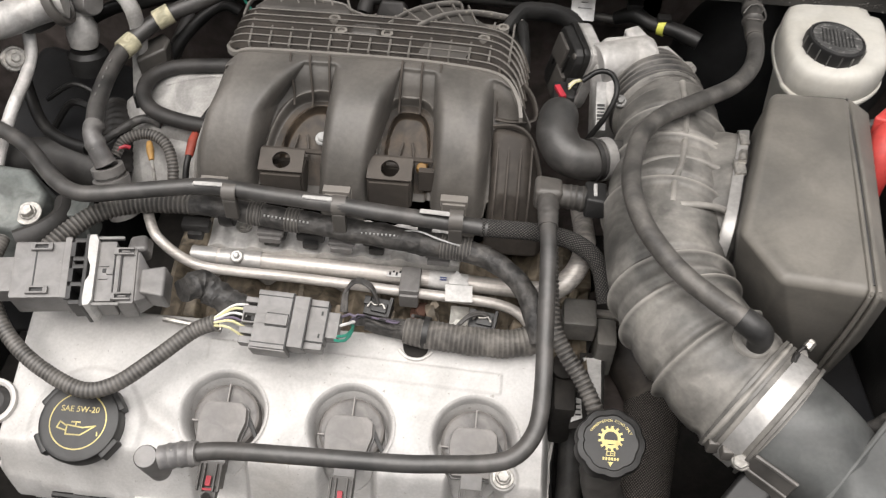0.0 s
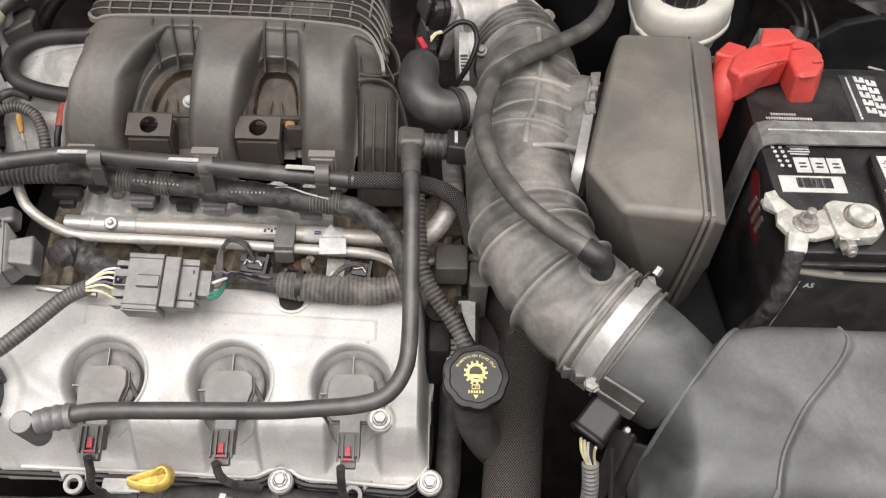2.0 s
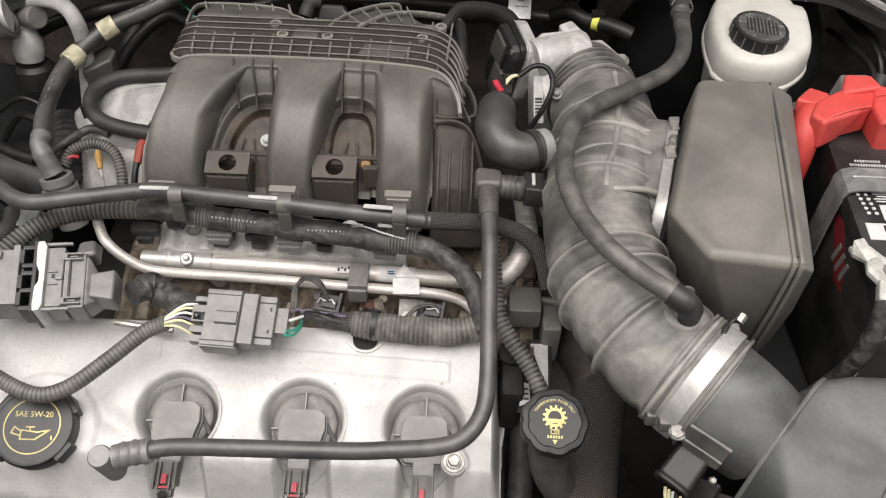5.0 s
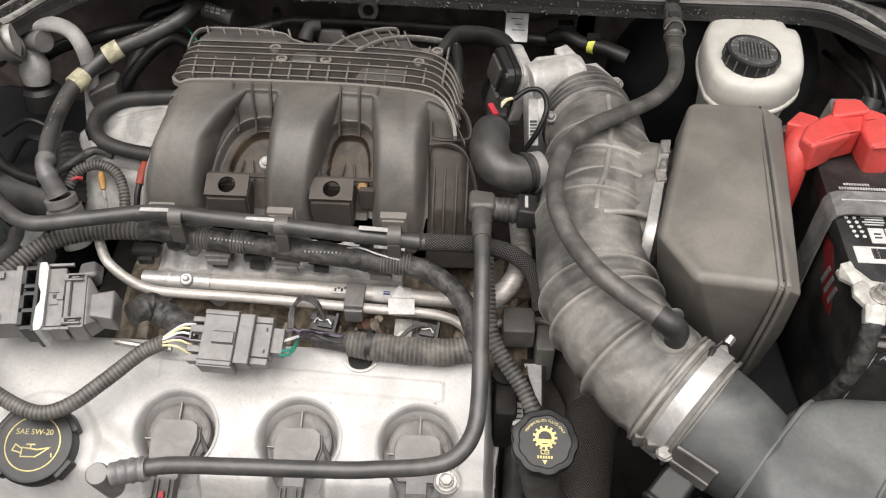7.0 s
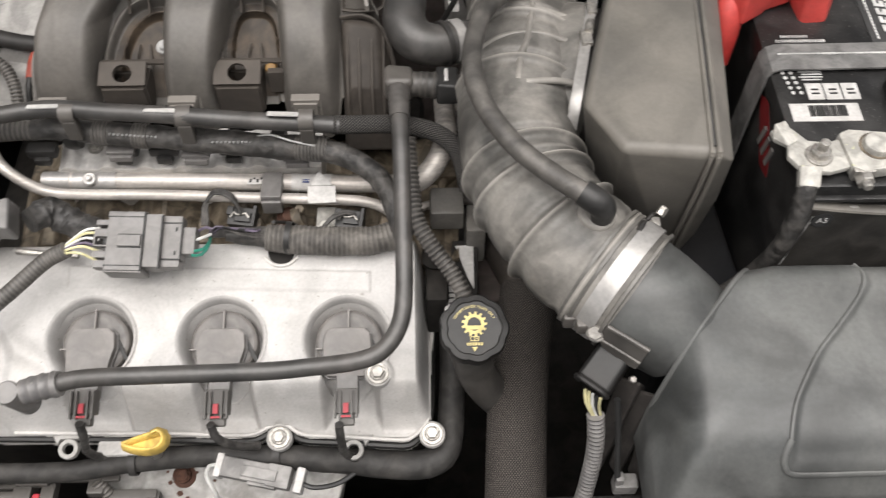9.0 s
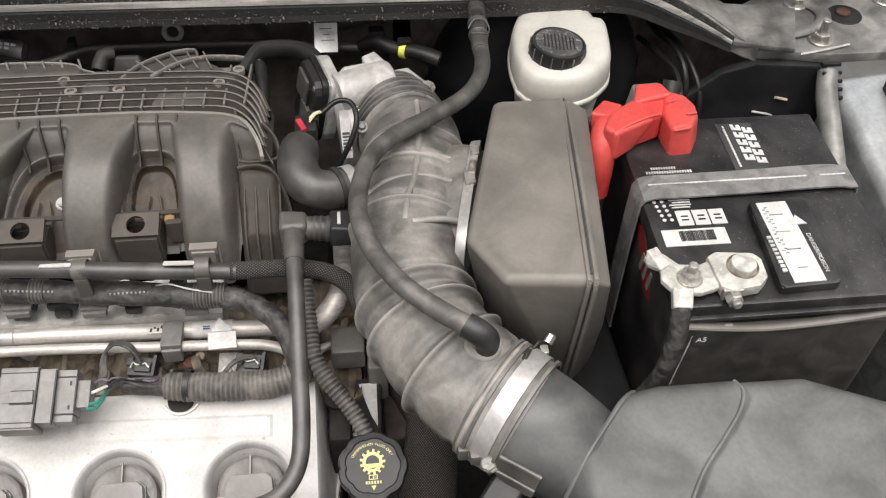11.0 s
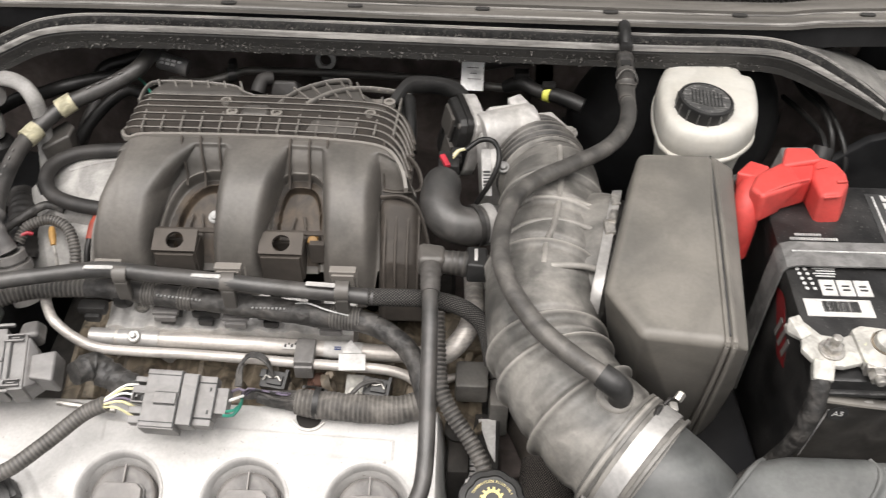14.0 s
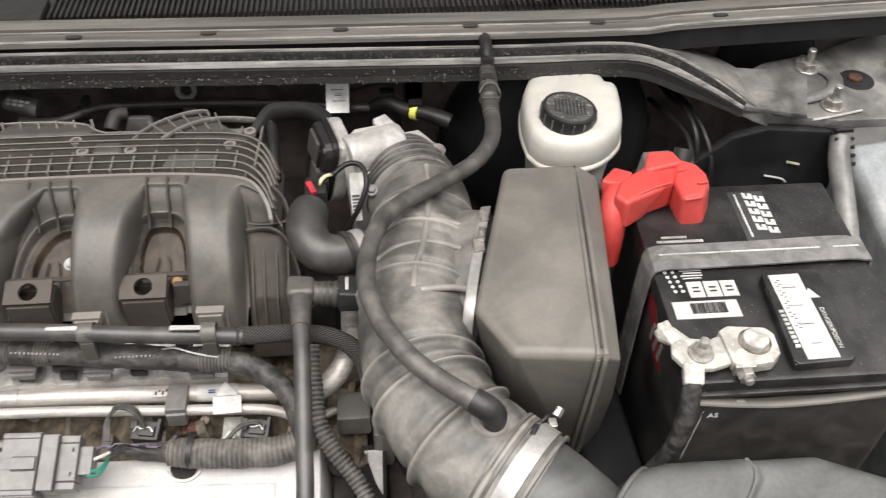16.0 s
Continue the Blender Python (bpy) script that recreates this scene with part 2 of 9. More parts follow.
body_paint = material("dusty_body_paint", (0.15, 0.149, 0.145), 0.42, 0.2, (0.34, 0.328, 0.305), 0.9, 12, 200, 0.2, blotch=0.5)
silver_paint = material("silver_bonnet_paint", (0.5, 0.5, 0.49), 0.45, 0.2, (0.4, 0.39, 0.37), 0.6, 4, 240, 0.1)
fender_paint = material("silver_fender_paint", (0.3, 0.32, 0.33), 0.4, 0.3, (0.36, 0.36, 0.35), 0.6, 10, 240, 0.1)
bay_black = material("black_bay_paint", (0.014, 0.0145, 0.016), 0.5, 0, (0.032, 0.031, 0.03), 0.6, 9, 160, 0.2, spec=0.3)
fire_mat = material("firewall_insulation", (0.105, 0.088, 0.082), 0.9, 0, (0.16, 0.135, 0.124), 0.7, 14, 120, 0.6, spec=0.15)
seal_mat = material("cowl_seal_rubber", (0.011, 0.011, 0.011), 0.55, 0, (0.04, 0.038, 0.035), 0.6, 60, 400, 0.5, wear=0.4, blotch=0.6, spec=0.35, fleck=((0.05, 0.047, 0.043), 300, 0.57))
ledge_mat = material("dusty_cowl_flange", (0.05, 0.047, 0.043), 0.55, 0.0, (0.17, 0.158, 0.14), 0.85, 14, 240, 0.3, streak=(0.25, 3, 3), wear=0.4, blotch=0.6)
leaf_mat = material("dry_leaf", (0.2, 0.12, 0.06), 0.8, 0, (0.3, 0.2, 0.11), 0.7, 60, 300, 0.3)
crust_mat = material("crumbled_rubber_crust", (0.03, 0.028, 0.026), 0.8, 0, (0.24, 0.228, 0.21), 0.9, 220, 400, 0.4, blotch=0.6)
shield_mat = material("pressed_steel_sheet", (0.33, 0.325, 0.315), 0.5, 0.3, (0.26, 0.24, 0.215), 0.6, 30, 300, 0.15, blotch=0.3, fleck=((0.09, 0.06, 0.04), 70, 0.66))
panel_mat = material("grained_black_panel", (0.02, 0.0195, 0.019), 0.6, 0, (0.055, 0.052, 0.048), 0.7, 300, 500, 1.2, blotch=0.3)
rust = material("rusty_bolt", (0.075, 0.036, 0.024), 0.8, 0.2, (0.12, 0.055, 0.035), 0.7, 80, 300, 0.5)
green_grey = material("grey_green_casting", (0.15, 0.165, 0.16), 0.5, 0.3, (0.2, 0.205, 0.19), 0.7, 24, 260, 0.3)
asphalt = material("asphalt", (0.05, 0.05, 0.05), 0.85, 0, (0.075, 0.073, 0.07), 0.7, 3, 120, 0.6)
pad_mat = material("grey_foam_pad", (0.03, 0.027, 0.025), 0.8, 0, (0.06, 0.053, 0.049), 0.7, 30, 300, 0.4, spec=0.3)
wire = {k: material(k + "_wire", c, 0.45, bump=0) for k, c in dict(yellow=(0.58, 0.54, 0.31), white=(0.6, 0.6, 0.58), green=(0.02, 0.17, 0.12), black=(0.02, 0.02, 0.02), violet=(0.12, 0.1, 0.14), blue=(0.05, 0.08, 0.25)).items()}
braid = braid_material("braided_sleeve", (0.018, 0.018, 0.018), (0.15, 0.14, 0.13), 0.0019)
big_braid = braid_material("woven_hose_sleeve", (0.013, 0.012, 0.011), (0.17, 0.15, 0.135), 0.0018)


# ---- building tools ----
def thing(name, at, label, category, group="", kind=""):
    ob = new(name)
    ob.location = at
    ob.empty_display_size = 0.01
    return tagged(ob, label, category, group, kind)


def merged(*bms):
    first = bms[0]
    for other in bms[1:]:
        me = bpy.data.meshes.new("join")
        other.to_mesh(me)
        first.from_mesh(me)
        other.free()
        bpy.data.meshes.remove(me)
    return first


def part(name, bm, mat, parent=None, label="", sharp=38, flat_faces=True):
    """Links a bmesh (given in the world's metres) as one mesh object, under a thing or a part."""
    if isinstance(bm, bpy.types.Mesh):
        me = bm
    else:
        bmesh.ops.recalc_face_normals(bm, faces=bm.faces)
        me = bpy.data.meshes.new(name)
        bm.to_mesh(me)
        bm.free()
    me.materials.append(mat)
    me.shade_smooth()
    me.set_sharp_from_angle(angle=radians(sharp))
    ob = new(name, me)
    if flat_faces and len(me.polygons) < 6000:
        wn = ob.modifiers.new("even_normals", "WEIGHTED_NORMAL")
        wn.weight, wn.keep_sharp = 80, True
    if parent is not None:
        ob.parent = parent
        if parent.type == "EMPTY":
            ob.matrix_parent_inverse = Matrix.Translation(-Vector(parent.location))
    return tagged(ob, label)


def solo(name, bm, mat, label, category, group="", kind="", sharp=38):
    return tagged(part(name, bm, mat, None, "", sharp), label, category, group, kind)


def box(cx, cy, cz, sx, sy, sz, bevel=0.0, m=None, seg=2):
    bm = bmesh.new()
    bmesh.ops.create_cube(bm, size=1, matrix=Matrix.Translation((cx, cy, cz)) @ Matrix.Diagonal((sx, sy, sz, 1)))
    if bevel:
        bmesh.ops.bevel(bm, geom=bm.edges, offset=bevel, segments=seg, profile=0.6, affect="EDGES")
    if m is not None:
        bm.transform(m)
    return bm


def lathe(profile, m=None, seg=32, lobes=0, depth=0.0):
    """A turned shape about z from (radius, height) pairs; lobes and depth scallop the rim."""
    bm = bmesh.new()
    rings = []
    for r, z in profile:
        if r < 1e-6:
            rings.append([bm.verts.new((0, 0, z))])
        else:
            ring = []
            for k in range(seg):
                a = 2 * math.pi * k / seg
                q = r * (1 + depth * (abs(math.cos(lobes * a / 2)) ** 0.7 - 1)) if lobes else r
                ring.append(bm.verts.new((q * math.cos(a), q * math.sin(a), z)))
            rings.append(ring)
    for a, b in zip(rings, rings[1:]):
        for k in range(seg):
            j = (k + 1) % seg
            if len(a) == 1 and len(b) > 1:
                bm.faces.new((a[0], b[k], b[j]))
            elif len(b) == 1 and len(a) > 1:
                bm.faces.new((a[k], b[0], a[j]))
            elif len(a) > 1:
                bm.faces.new((a[k], b[k], b[j], a[j]))
    if len(rings[0]) > 1 and len(rings[-1]) > 1:
        for k in range(seg):
            j = (k + 1) % seg
            bm.faces.new((rings[-1][k], rings[0][k], rings[0][j], rings[-1][j]))
    else:
        for ring in (rings[0], rings[-1]):
            if len(ring) > 1:
                bm.faces.new(ring)
    if m is not None:
        bm.transform(m)
    return bm


def disc(r, h, bevel=0.001, m=None, seg=28, lobes=0, depth=0.0):
    return lathe([(0, 0), (r, 0), (r, h - bevel), (r - bevel, h), (0, h)], m, seg, lobes, depth)


def prism(points, h, bevel=0.0, m=None, seg=2):
    """A flat outline of (x, y) pairs, raised by h, with rounded edges."""
    bm = bmesh.new()
    f = bm.faces.new([bm.verts.new((x, y, 0)) for x, y in points])
    up = bmesh.ops.extrude_face_region(bm, geom=[f])
    bmesh.ops.translate(bm, verts=[v for v in up["geom"] if isinstance(v, bmesh.types.BMVert)], vec=(0, 0, h))
    if bevel:
        bmesh.ops.bevel(bm, geom=bm.edges, offset=bevel, segments=seg, profile=0.6, affect="EDGES")
    if m is not None:
        bm.transform(m)
    return bm


def hull(points, bevel=0.0, seg=3):
    """The convex body over the points, its edges rounded as if a ball had rolled along them."""
    bm = bmesh.new()
    mid = sum((Vector(p) for p in points), Vector()) / len(points)
    if bevel:
        ball = bmesh.new()
        bmesh.ops.create_icosphere(ball, subdivisions=2, radius=bevel)
        offs = [v.co.copy() for v in ball.verts]
        ball.free()
        for p in points:
            p = Vector(p)
            inward = mid - p
            core = p + inward.normalized() * min(bevel * 1.25, inward.length * 0.6)
            for o in offs:
                bm.verts.new(core + o)
    else:
        for p in points:
            bm.verts.new(p)
    res = bmesh.ops.convex_hull(bm, input=bm.verts)
    loose = {g for k in ("geom_interior", "geom_unused") for g in res[k] if isinstance(g, bmesh.types.BMVert)}
    bmesh.ops.delete(bm, geom=list(loose), context="VERTS")
    bmesh.ops.dissolve_limit(bm, angle_limit=radians(1.5), verts=bm.verts, edges=bm.edges)
    return bm


def spline(points, step):
    """A smooth curve through the points, in even steps, with the place of each step among the points."""
    p = np.array(points, float)
    ext = np.vstack([2 * p[0] - p[1], p, 2 * p[-1] - p[-2]])
    out, at = [], []
    for i in range(len(p) - 1):
        a, b, c, d = ext[i : i + 4]
        for u in np.linspace(0, 1, 24, endpoint=False):
            out.append(0.5 * (2 * b + (c - a) * u + (2 * a - 5 * b + 4 * c - d) * u**2 + (3 * b - a - 3 * c + d) * u**3))
            at.append(i + u)
    out.append(p[-1]), at.append(len(p) - 1)
    out, at = np.array(out), np.array(at)
    run = np.r_[0, np.cumsum(np.linalg.norm(np.diff(out, axis=0), axis=1))]
    n = max(2, int(round(run[-1] / step)) + 1)
    s = np.linspace(0, run[-1], n)
    return np.stack([np.interp(s, run, out[:, k]) for k in range(3)], 1), np.interp(s, run, at), s


def sweep(points, r, n=14, step=0.005, corr=None, bumps=(), flat=1.0, power=2.0, caps=True, wob=0.0):
    """A tube along a smooth curve. r: one radius or one a point; corr: (pitch, depth) of corrugations;
    bumps: (distance, height, width) ridges; flat: height over width; power: 2 round, more is squarer."""
    if corr:
        step = corr[0] / 4
    c, at, s = spline(points, step)
    rad = np.interp(at, range(len(points)), r if np.ndim(r) else [r] * len(points))
    if corr:
        rad = rad - corr[1] * (0.5 - 0.5 * np.cos(2 * np.pi * s / corr[0]))
    for where, high, wide in bumps:
        rad = rad + high * np.exp(-(((s - where) / wide) ** 2))
    tan = np.gradient(c, axis=0)
    tan /= np.linalg.norm(tan, axis=1)[:, None]
    nor = np.array([0, 0, 1.0]) if abs(tan[0][2]) < 0.9 else np.array([0, 1.0, 0])
    bm = bmesh.new()
    layer = bm.loops.layers.uv.new("UVMap")
    rings = []
    for i in range(len(c)):
        nor = nor - tan[i] * (nor @ tan[i])
        nor /= np.linalg.norm(nor)
        side = np.cross(tan[i], nor)
        ring = []
        for k in range(n):
            a = 2 * math.pi * k / n
            ca, sa = math.cos(a), math.sin(a)
            q = (abs(ca) ** power + abs(sa) ** power) ** (-1 / power) * rad[i]
            if wob:
                q *= 1 + wob * noise.noise(Vector(c[i] * 90) + Vector((ca, sa, 0)) * 1.3)
            ring.append(bm.verts.new(c[i] + side * (q * ca) + nor * (q * sa * flat)))
        rings.append(ring)
    mean = float(np.mean(rad))
    for i in range(len(rings) - 1):
        for k in range(n):
            j = (k + 1) % n
            f = bm.faces.new((rings[i][k], rings[i][j], rings[i + 1][j], rings[i + 1][k]))
            for lo, (kk, ii) in zip(f.loops, ((k, i), (k + 1, i), (k + 1, i + 1), (k, i + 1))):
                lo[layer].uv = (kk / n * 2 * math.pi * mean, s[ii])
    if caps:
        bm.faces.new(rings[0][::-1]), bm.faces.new(rings[-1])
    return bm


def frame_at(o, xdir, ydir):
    """The pose with its origin at o, its x along xdir and its y towards ydir."""
    x = Vector(xdir).normalized()
    z = x.cross(Vector(ydir)).normalized()
    y = z.cross(x)
    return Matrix(((x.x, y.x, z.x, o[0]), (x.y, y.y, z.y, o[1]), (x.z, y.z, z.z, o[2]), (0, 0, 0, 1)))


def along(o, axis):
    """The pose at o whose z points along axis."""
    q = Vector(axis).normalized().to_track_quat("Z", "Y")
    return Matrix.Translation(o) @ q.to_matrix().to_4x4()


def writing(name, text, size, m, mat, parent, thick=0.0002, label="", squeeze=1.0):
    cu = bpy.data.curves.new(name, "FONT")
    cu.body, cu.size, cu.extrude, cu.align_x, cu.align_y = text, size, thick, "CENTER", "CENTER"
    tmp = bpy.data.objects.new(name, cu)
    me = bpy.data.meshes.new_from_object(tmp)
    bpy.data.objects.remove(tmp)
    me.transform(m @ Matrix.Diagonal((squeeze, 1, 1, 1)))
    return part(name, me, mat, parent, label)


def bar(m, x, y, w, h, thick=0.0005):
    return box(x, y, thick / 2, w, h, thick, m=m)


def hex_bolt(o, axis, r=0.006, h=0.005, washer=0.009):
    m = along(o, axis)
    return merged(disc(washer, 0.0015, 0.0005, m, 20), disc(r * 1.25, 0.003, 0.0008, m, 20), disc(r, h, 0.0008, m, 6))


def plate_with_hole(w, h, r, thick, m=None, seg=28):
    """An upright plate (x by y) with a round hole through it."""
    bm = bmesh.new()
    rim, edge = [], []
    for k in range(seg):
        a = 2 * math.pi * (k + 0.5) / seg
        ca, sa = math.cos(a), math.sin(a)
        q = min(w / 2 / max(abs(ca), 1e-6), h / 2 / max(abs(sa), 1e-6))
        rim.append((r * ca, r * sa)), edge.append((q * ca, q * sa))
    for sx, sy in ((1, 1), (1, -1), (-1, 1), (-1, -1)):
        corner = (sx * w / 2, sy * h / 2)
        near = min(range(seg), key=lambda k: (edge[k][0] - corner[0]) ** 2 + (edge[k][1] - corner[1]) ** 2)
        edge[near] = corner
    rows = [[bm.verts.new((x, y, z)) for x, y in ps] for ps, z in ((rim, 0), (edge, 0), (edge, thick), (rim, thick))]
    for a, b in zip(rows, rows[1:] + rows[:1]):
        for k in range(seg):
            j = (k + 1) % seg
            bm.faces.new((a[k], a[j], b[j], b[k]))
    if m is not None:
        bm.transform(m)
    return bm


def heightfield(x0, x1, y0, y1, step, height, inside=None, skirt=None):
    """A cast surface z = height(x, y) over a rectangle, kept where inside(x, y) holds."""
    nx, ny = int(round((x1 - x0) / step)) + 1, int(round((y1 - y0) / step)) + 1
    xs, ys = np.linspace(x0, x1, nx), np.linspace(y0, y1, ny)
    X, Y = np.meshgrid(xs, ys, indexing="ij")
    Z = height(X, Y)
    keep = inside(X, Y) if inside else np.ones_like(X, bool)
    bm = bmesh.new()
    vs = {}
    for i in range(nx - 1):
        for j in range(ny - 1):
            if keep[i, j] and keep[i + 1, j] and keep[i, j + 1] and keep[i + 1, j + 1]:
                q = []
                for a, b in ((i, j), (i + 1, j), (i + 1, j + 1), (i, j + 1)):
                    if (a, b) not in vs:
                        vs[a, b] = bm.verts.new((X[a, b], Y[a, b], Z[a, b]))
                    q.append(vs[a, b])
                bm.faces.new(q)
    if skirt is not None:
        rim = [e for e in bm.edges if e.is_boundary]
        out = bmesh.ops.extrude_edge_only(bm, edges=rim)
        for v in out["geom"]:
            if isinstance(v, bmesh.types.BMVert):
                v.co.z = skirt
    return bm


def smooth(a, b, x):
    t = np.clip((x - a) / (b - a), 0, 1)
    return t * t * (3 - 2 * t)


# ---- setting: ground, bay walls, cowl ----
bm = bmesh.new()
bmesh.ops.create_grid(bm, x_segments=4, y_segments=4, size=300)
solo("ground", bm, asphalt, "grey asphalt ground under the car", "ground", kind="structure")
solo("firewall", merged(box(0, 0.945, 0.66, 1.5, 0.03, 0.62), box(-0.02, 0.926, 0.9, 0.5, 0.012, 0.1, 0.005), box(0.35, 0.926, 0.86, 0.3, 0.012, 0.16, 0.005)), fire_mat, "dark insulated firewall behind the engine", "firewall", kind="structure")
solo("engine_bay_floor", box(0, 0.55, 0.3, 1.5, 1.0, 0.02), dark_block, "dark splash tray under the engine", "floor", kind="structure")
solo("inner_wing_left", box(-0.66, 0.5, 0.62, 0.03, 0.9, 0.62, 0.004), bay_black, "black painted inner wing panel", "panel", kind="structure")
solo("inner_wing_right", box(0.715, 0.35, 0.62, 0.03, 0.8, 0.6, 0.004), bay_black, "black painted inner wing panel", "panel", kind="structure")
solo("radiator_panel", merged(box(0, 0.2, 0.5, 1.36, 0.03, 0.4), box(0, 0.2585, 0.665, 1.3, 0.12, 0.02, 0.006)), panel_mat, "black grained plastic radiator top panel", "panel", kind="structure")
solo("panel_hump", hull([(-0.225, 0.31, 0.67), (-0.13, 0.317, 0.67), (-0.225, 0.27, 0.67), (-0.12, 0.27, 0.67), (-0.205, 0.3, 0.695), (-0.145, 0.306, 0.695), (-0.205, 0.272, 0.7), (-0.14, 0.272, 0.7)], 0.008), lid_plastic, "smooth grey plastic hump on the radiator panel", "cover")

# the cowl: seal, flange and scuttle, bending forward at both ends
edge = [(-0.62, 0.72, 0.93), (-0.47, 0.765, 0.94), (-0.406, 0.796, 0.95), (-0.355, 0.825, 0.968), (-0.3, 0.842, 0.982), (-0.2, 0.845, 0.985), (0.1, 0.838, 0.985), (0.3, 0.833, 0.985), (0.395, 0.835, 0.984), (0.44, 0.836, 0.98), (0.472, 0.83, 0.972), (0.498, 0.818, 0.964), (0.523, 0.802, 0.956), (0.545, 0.788, 0.947), (0.57, 0.778, 0.936)]


def strip(path, outline, step=0.012, taper=0.0):
    """Runs a (forward, up) outline along a path, upright all the way."""
    c, _, _ = spline(path, step)
    tan = np.gradient(c, axis=0)
    tan[:, 2] = 0
    tan /= np.linalg.norm(tan, axis=1)[:, None]
    bm = bmesh.new()
    rows = []
    left = np.linalg.norm(c - c[-1], axis=1)
    for p, t, far in zip(c, tan, left):
        back = np.array([-t[1], t[0], 0])
        k = min(1, 0.5 + 0.5 * far / taper) if taper else 1
        rows.append([bm.verts.new(p + back * (-0.01 + (f + 0.01) * k) + np.array([0, 0, u * k])) for f, u in outline])
    for a, b in zip(rows, rows[1:]):
        for k in range(len(outline)):
            j = (k + 1) % len(outline)
            bm.faces.new((a[k], a[j], b[j], b[k]))
    bm.faces.new(rows[0]), bm.faces.new(rows[-1][::-1])
    return bm


cowl = thing("cowl_seal", (0, 0.84, 0.95), "black rubber hood seal with a pale worn lip", "seal")
part("seal_body", strip(edge[:-1], [(-0.0105, -0.02), (-0.0125, -0.008), (-0.009, -0.002), (-0.004, -0.006), (0.001, -0.005), (0.004, 0.002), (0.009, 0.002), (0.013, -0.005), (0.013, -0.02)], 0.008, 0.075), seal_mat, cowl)
part("seal_lip", strip(edge[:-1], [(-0.0133, -0.0045), (-0.0125, -0.0005), (-0.0108, 0.001), (-0.0085, 0.0002), (-0.009, -0.004)], 0.008, 0.075), lip_mat, cowl, "pale dusty front lip")
part("seal_ridge", strip(edge[:-1], [(0.0045, 0.001), (0.0052, 0.0036), (0.0078, 0.0036), (0.0088, 0.001)], 0.008, 0.075), lip_mat, cowl, "pale dusty rear ridge")
fz = random.Random(4)


def flakes(path, count, forward, up, small, large):
    """Curled chips of perished rubber, scattered along a path."""
    c, _, _ = spline(path, 0.004)
    bm = bmesh.new()
    for _ in range(count):
        p = Vector(c[fz.randrange(len(c) - 12)]) + Vector((fz.uniform(-0.002, 0.002), fz.uniform(*forward), fz.uniform(*up)))
        s, h = fz.uniform(small, large), fz.uniform(0.25, 0.6)
        turn = Euler((fz.uniform(-0.9, 0.9), fz.uniform(-0.9, 0.9), fz.uniform(0, 6.3))).to_matrix()
        tip = [p + turn @ Vector(v) * s for v in ((-1, -h, 0), (1, -h * 0.6, 0.2), (0.7, h, 0), (-0.6, h * 0.8, 0.25), (0, 0, -0.5))]
        q = [bm.verts.new(v) for v in tip]
        bm.faces.new(q[:4])
        for a, b in ((0, 1), (1, 2), (2, 3), (3, 0)):
            bm.faces.new((q[b], q[a], q[4]))
    return bm


tagged(part("crumbled_crust", flakes(edge[1:-3], 1300, (-0.008, 0.003), (-0.0055, -0.0025), 0.0005, 0.0019), crust_mat, cowl, "flaking pale crust on the perished rubber", flat_faces=False), kind="stuff")
tagged(part("seal_fringe", flakes(edge[1:-4], 1500, (-0.013, -0.009), (-0.026, -0.01), 0.0005, 0.0021), crust_mat, cowl, "frayed crumbling lower edge", flat_faces=False), kind="stuff")
part("seal_skirt", strip(edge[:-1], [(-0.011, -0.026), (-0.011, -0.019), (0.002, -0.019), (0.002, -0.026)], 0.008, 0.075), seal_mat, cowl)
scuttle = thing("scuttle_panel", (0, 0.88, 0.97), "dusty grey scuttle flange behind the hood seal", "panel")
line = [(-0.75, 0.845, 0.995), (-0.3, 0.862, 0.995), (0.1, 0.856, 0.995), (0.42, 0.853, 0.995), (0.5, 0.862, 0.995), (0.75, 0.878, 0.995)]
part("flange", strip(line, [(-0.006, -0.004), (-0.006, 0.0), (0.0, 0.003), (0.01, 0.002), (0.011, -0.004)], 0.03), ledge_mat, scuttle)
# solid black strip that paints the shade of the gap under the flange
part("flange_gap_shade", strip(line, [(-0.002, -0.03), (-0.002, -0.0045), (0.0135, -0.0045), (0.0135, -0.03)], 0.03), bay_black, scuttle, "black strip standing in for the shaded gap below the flange")
for f in (-0.0058, 0.0088):
    part("flange_edge", strip(line, [(f, -0.001), (f, 0.002 + 0.0012 * (f > 0)), (f + 0.0018, 0.003 + 0.0008 * (f > 0)), (f + 0.0022, -0.001)], 0.03), lip_mat, scuttle, "pale scraped edge")
part("rear_strip", strip(line, [(0.014, -0.03), (0.016, 0.004), (0.022, 0.007), (0.03, 0.006), (0.034, -0.002), (0.036, -0.03)], 0.03), ledge_mat, scuttle, "dusty worn rear strip")
part("apron", strip(edge[2:], [(0.012, -0.024), (0.012, -0.012), (0.03, -0.01), (0.03, -0.024)], 0.03), bay_black, scuttle)
part("apron_ledge", strip(edge[-7:], [(0.012, -0.03), (0.013, -0.003), (0.03, -0.006), (0.075, -0.022), (0.075, -0.034)], 0.01, 0.06), body_paint, scuttle, "dusty sheet between the seal and the strut tower")
for x in (-0.12, 0.01, 0.14, 0.27, 0.4, 0.53):
    part("clip", prism([(-0.01, -0.003), (-0.006, -0.005), (0.006, -0.005), (0.01, -0.003), (0.01, 0.003), (0.006, 0.005), (-0.006, 0.005), (-0.01, 0.003)], 0.0014, 0, Matrix.Translation((x, 0.861 if x < 0.45 else 0.868, 0.9985)) @ Matrix.Diagonal((0.75, 0.55, 1, 1))), seal_mat, scuttle, "small dark clip")
grille = thing("wiper_grille", (0.1, 0.95, 0.985), "black slatted air intake grille below the windscreen", "grille")
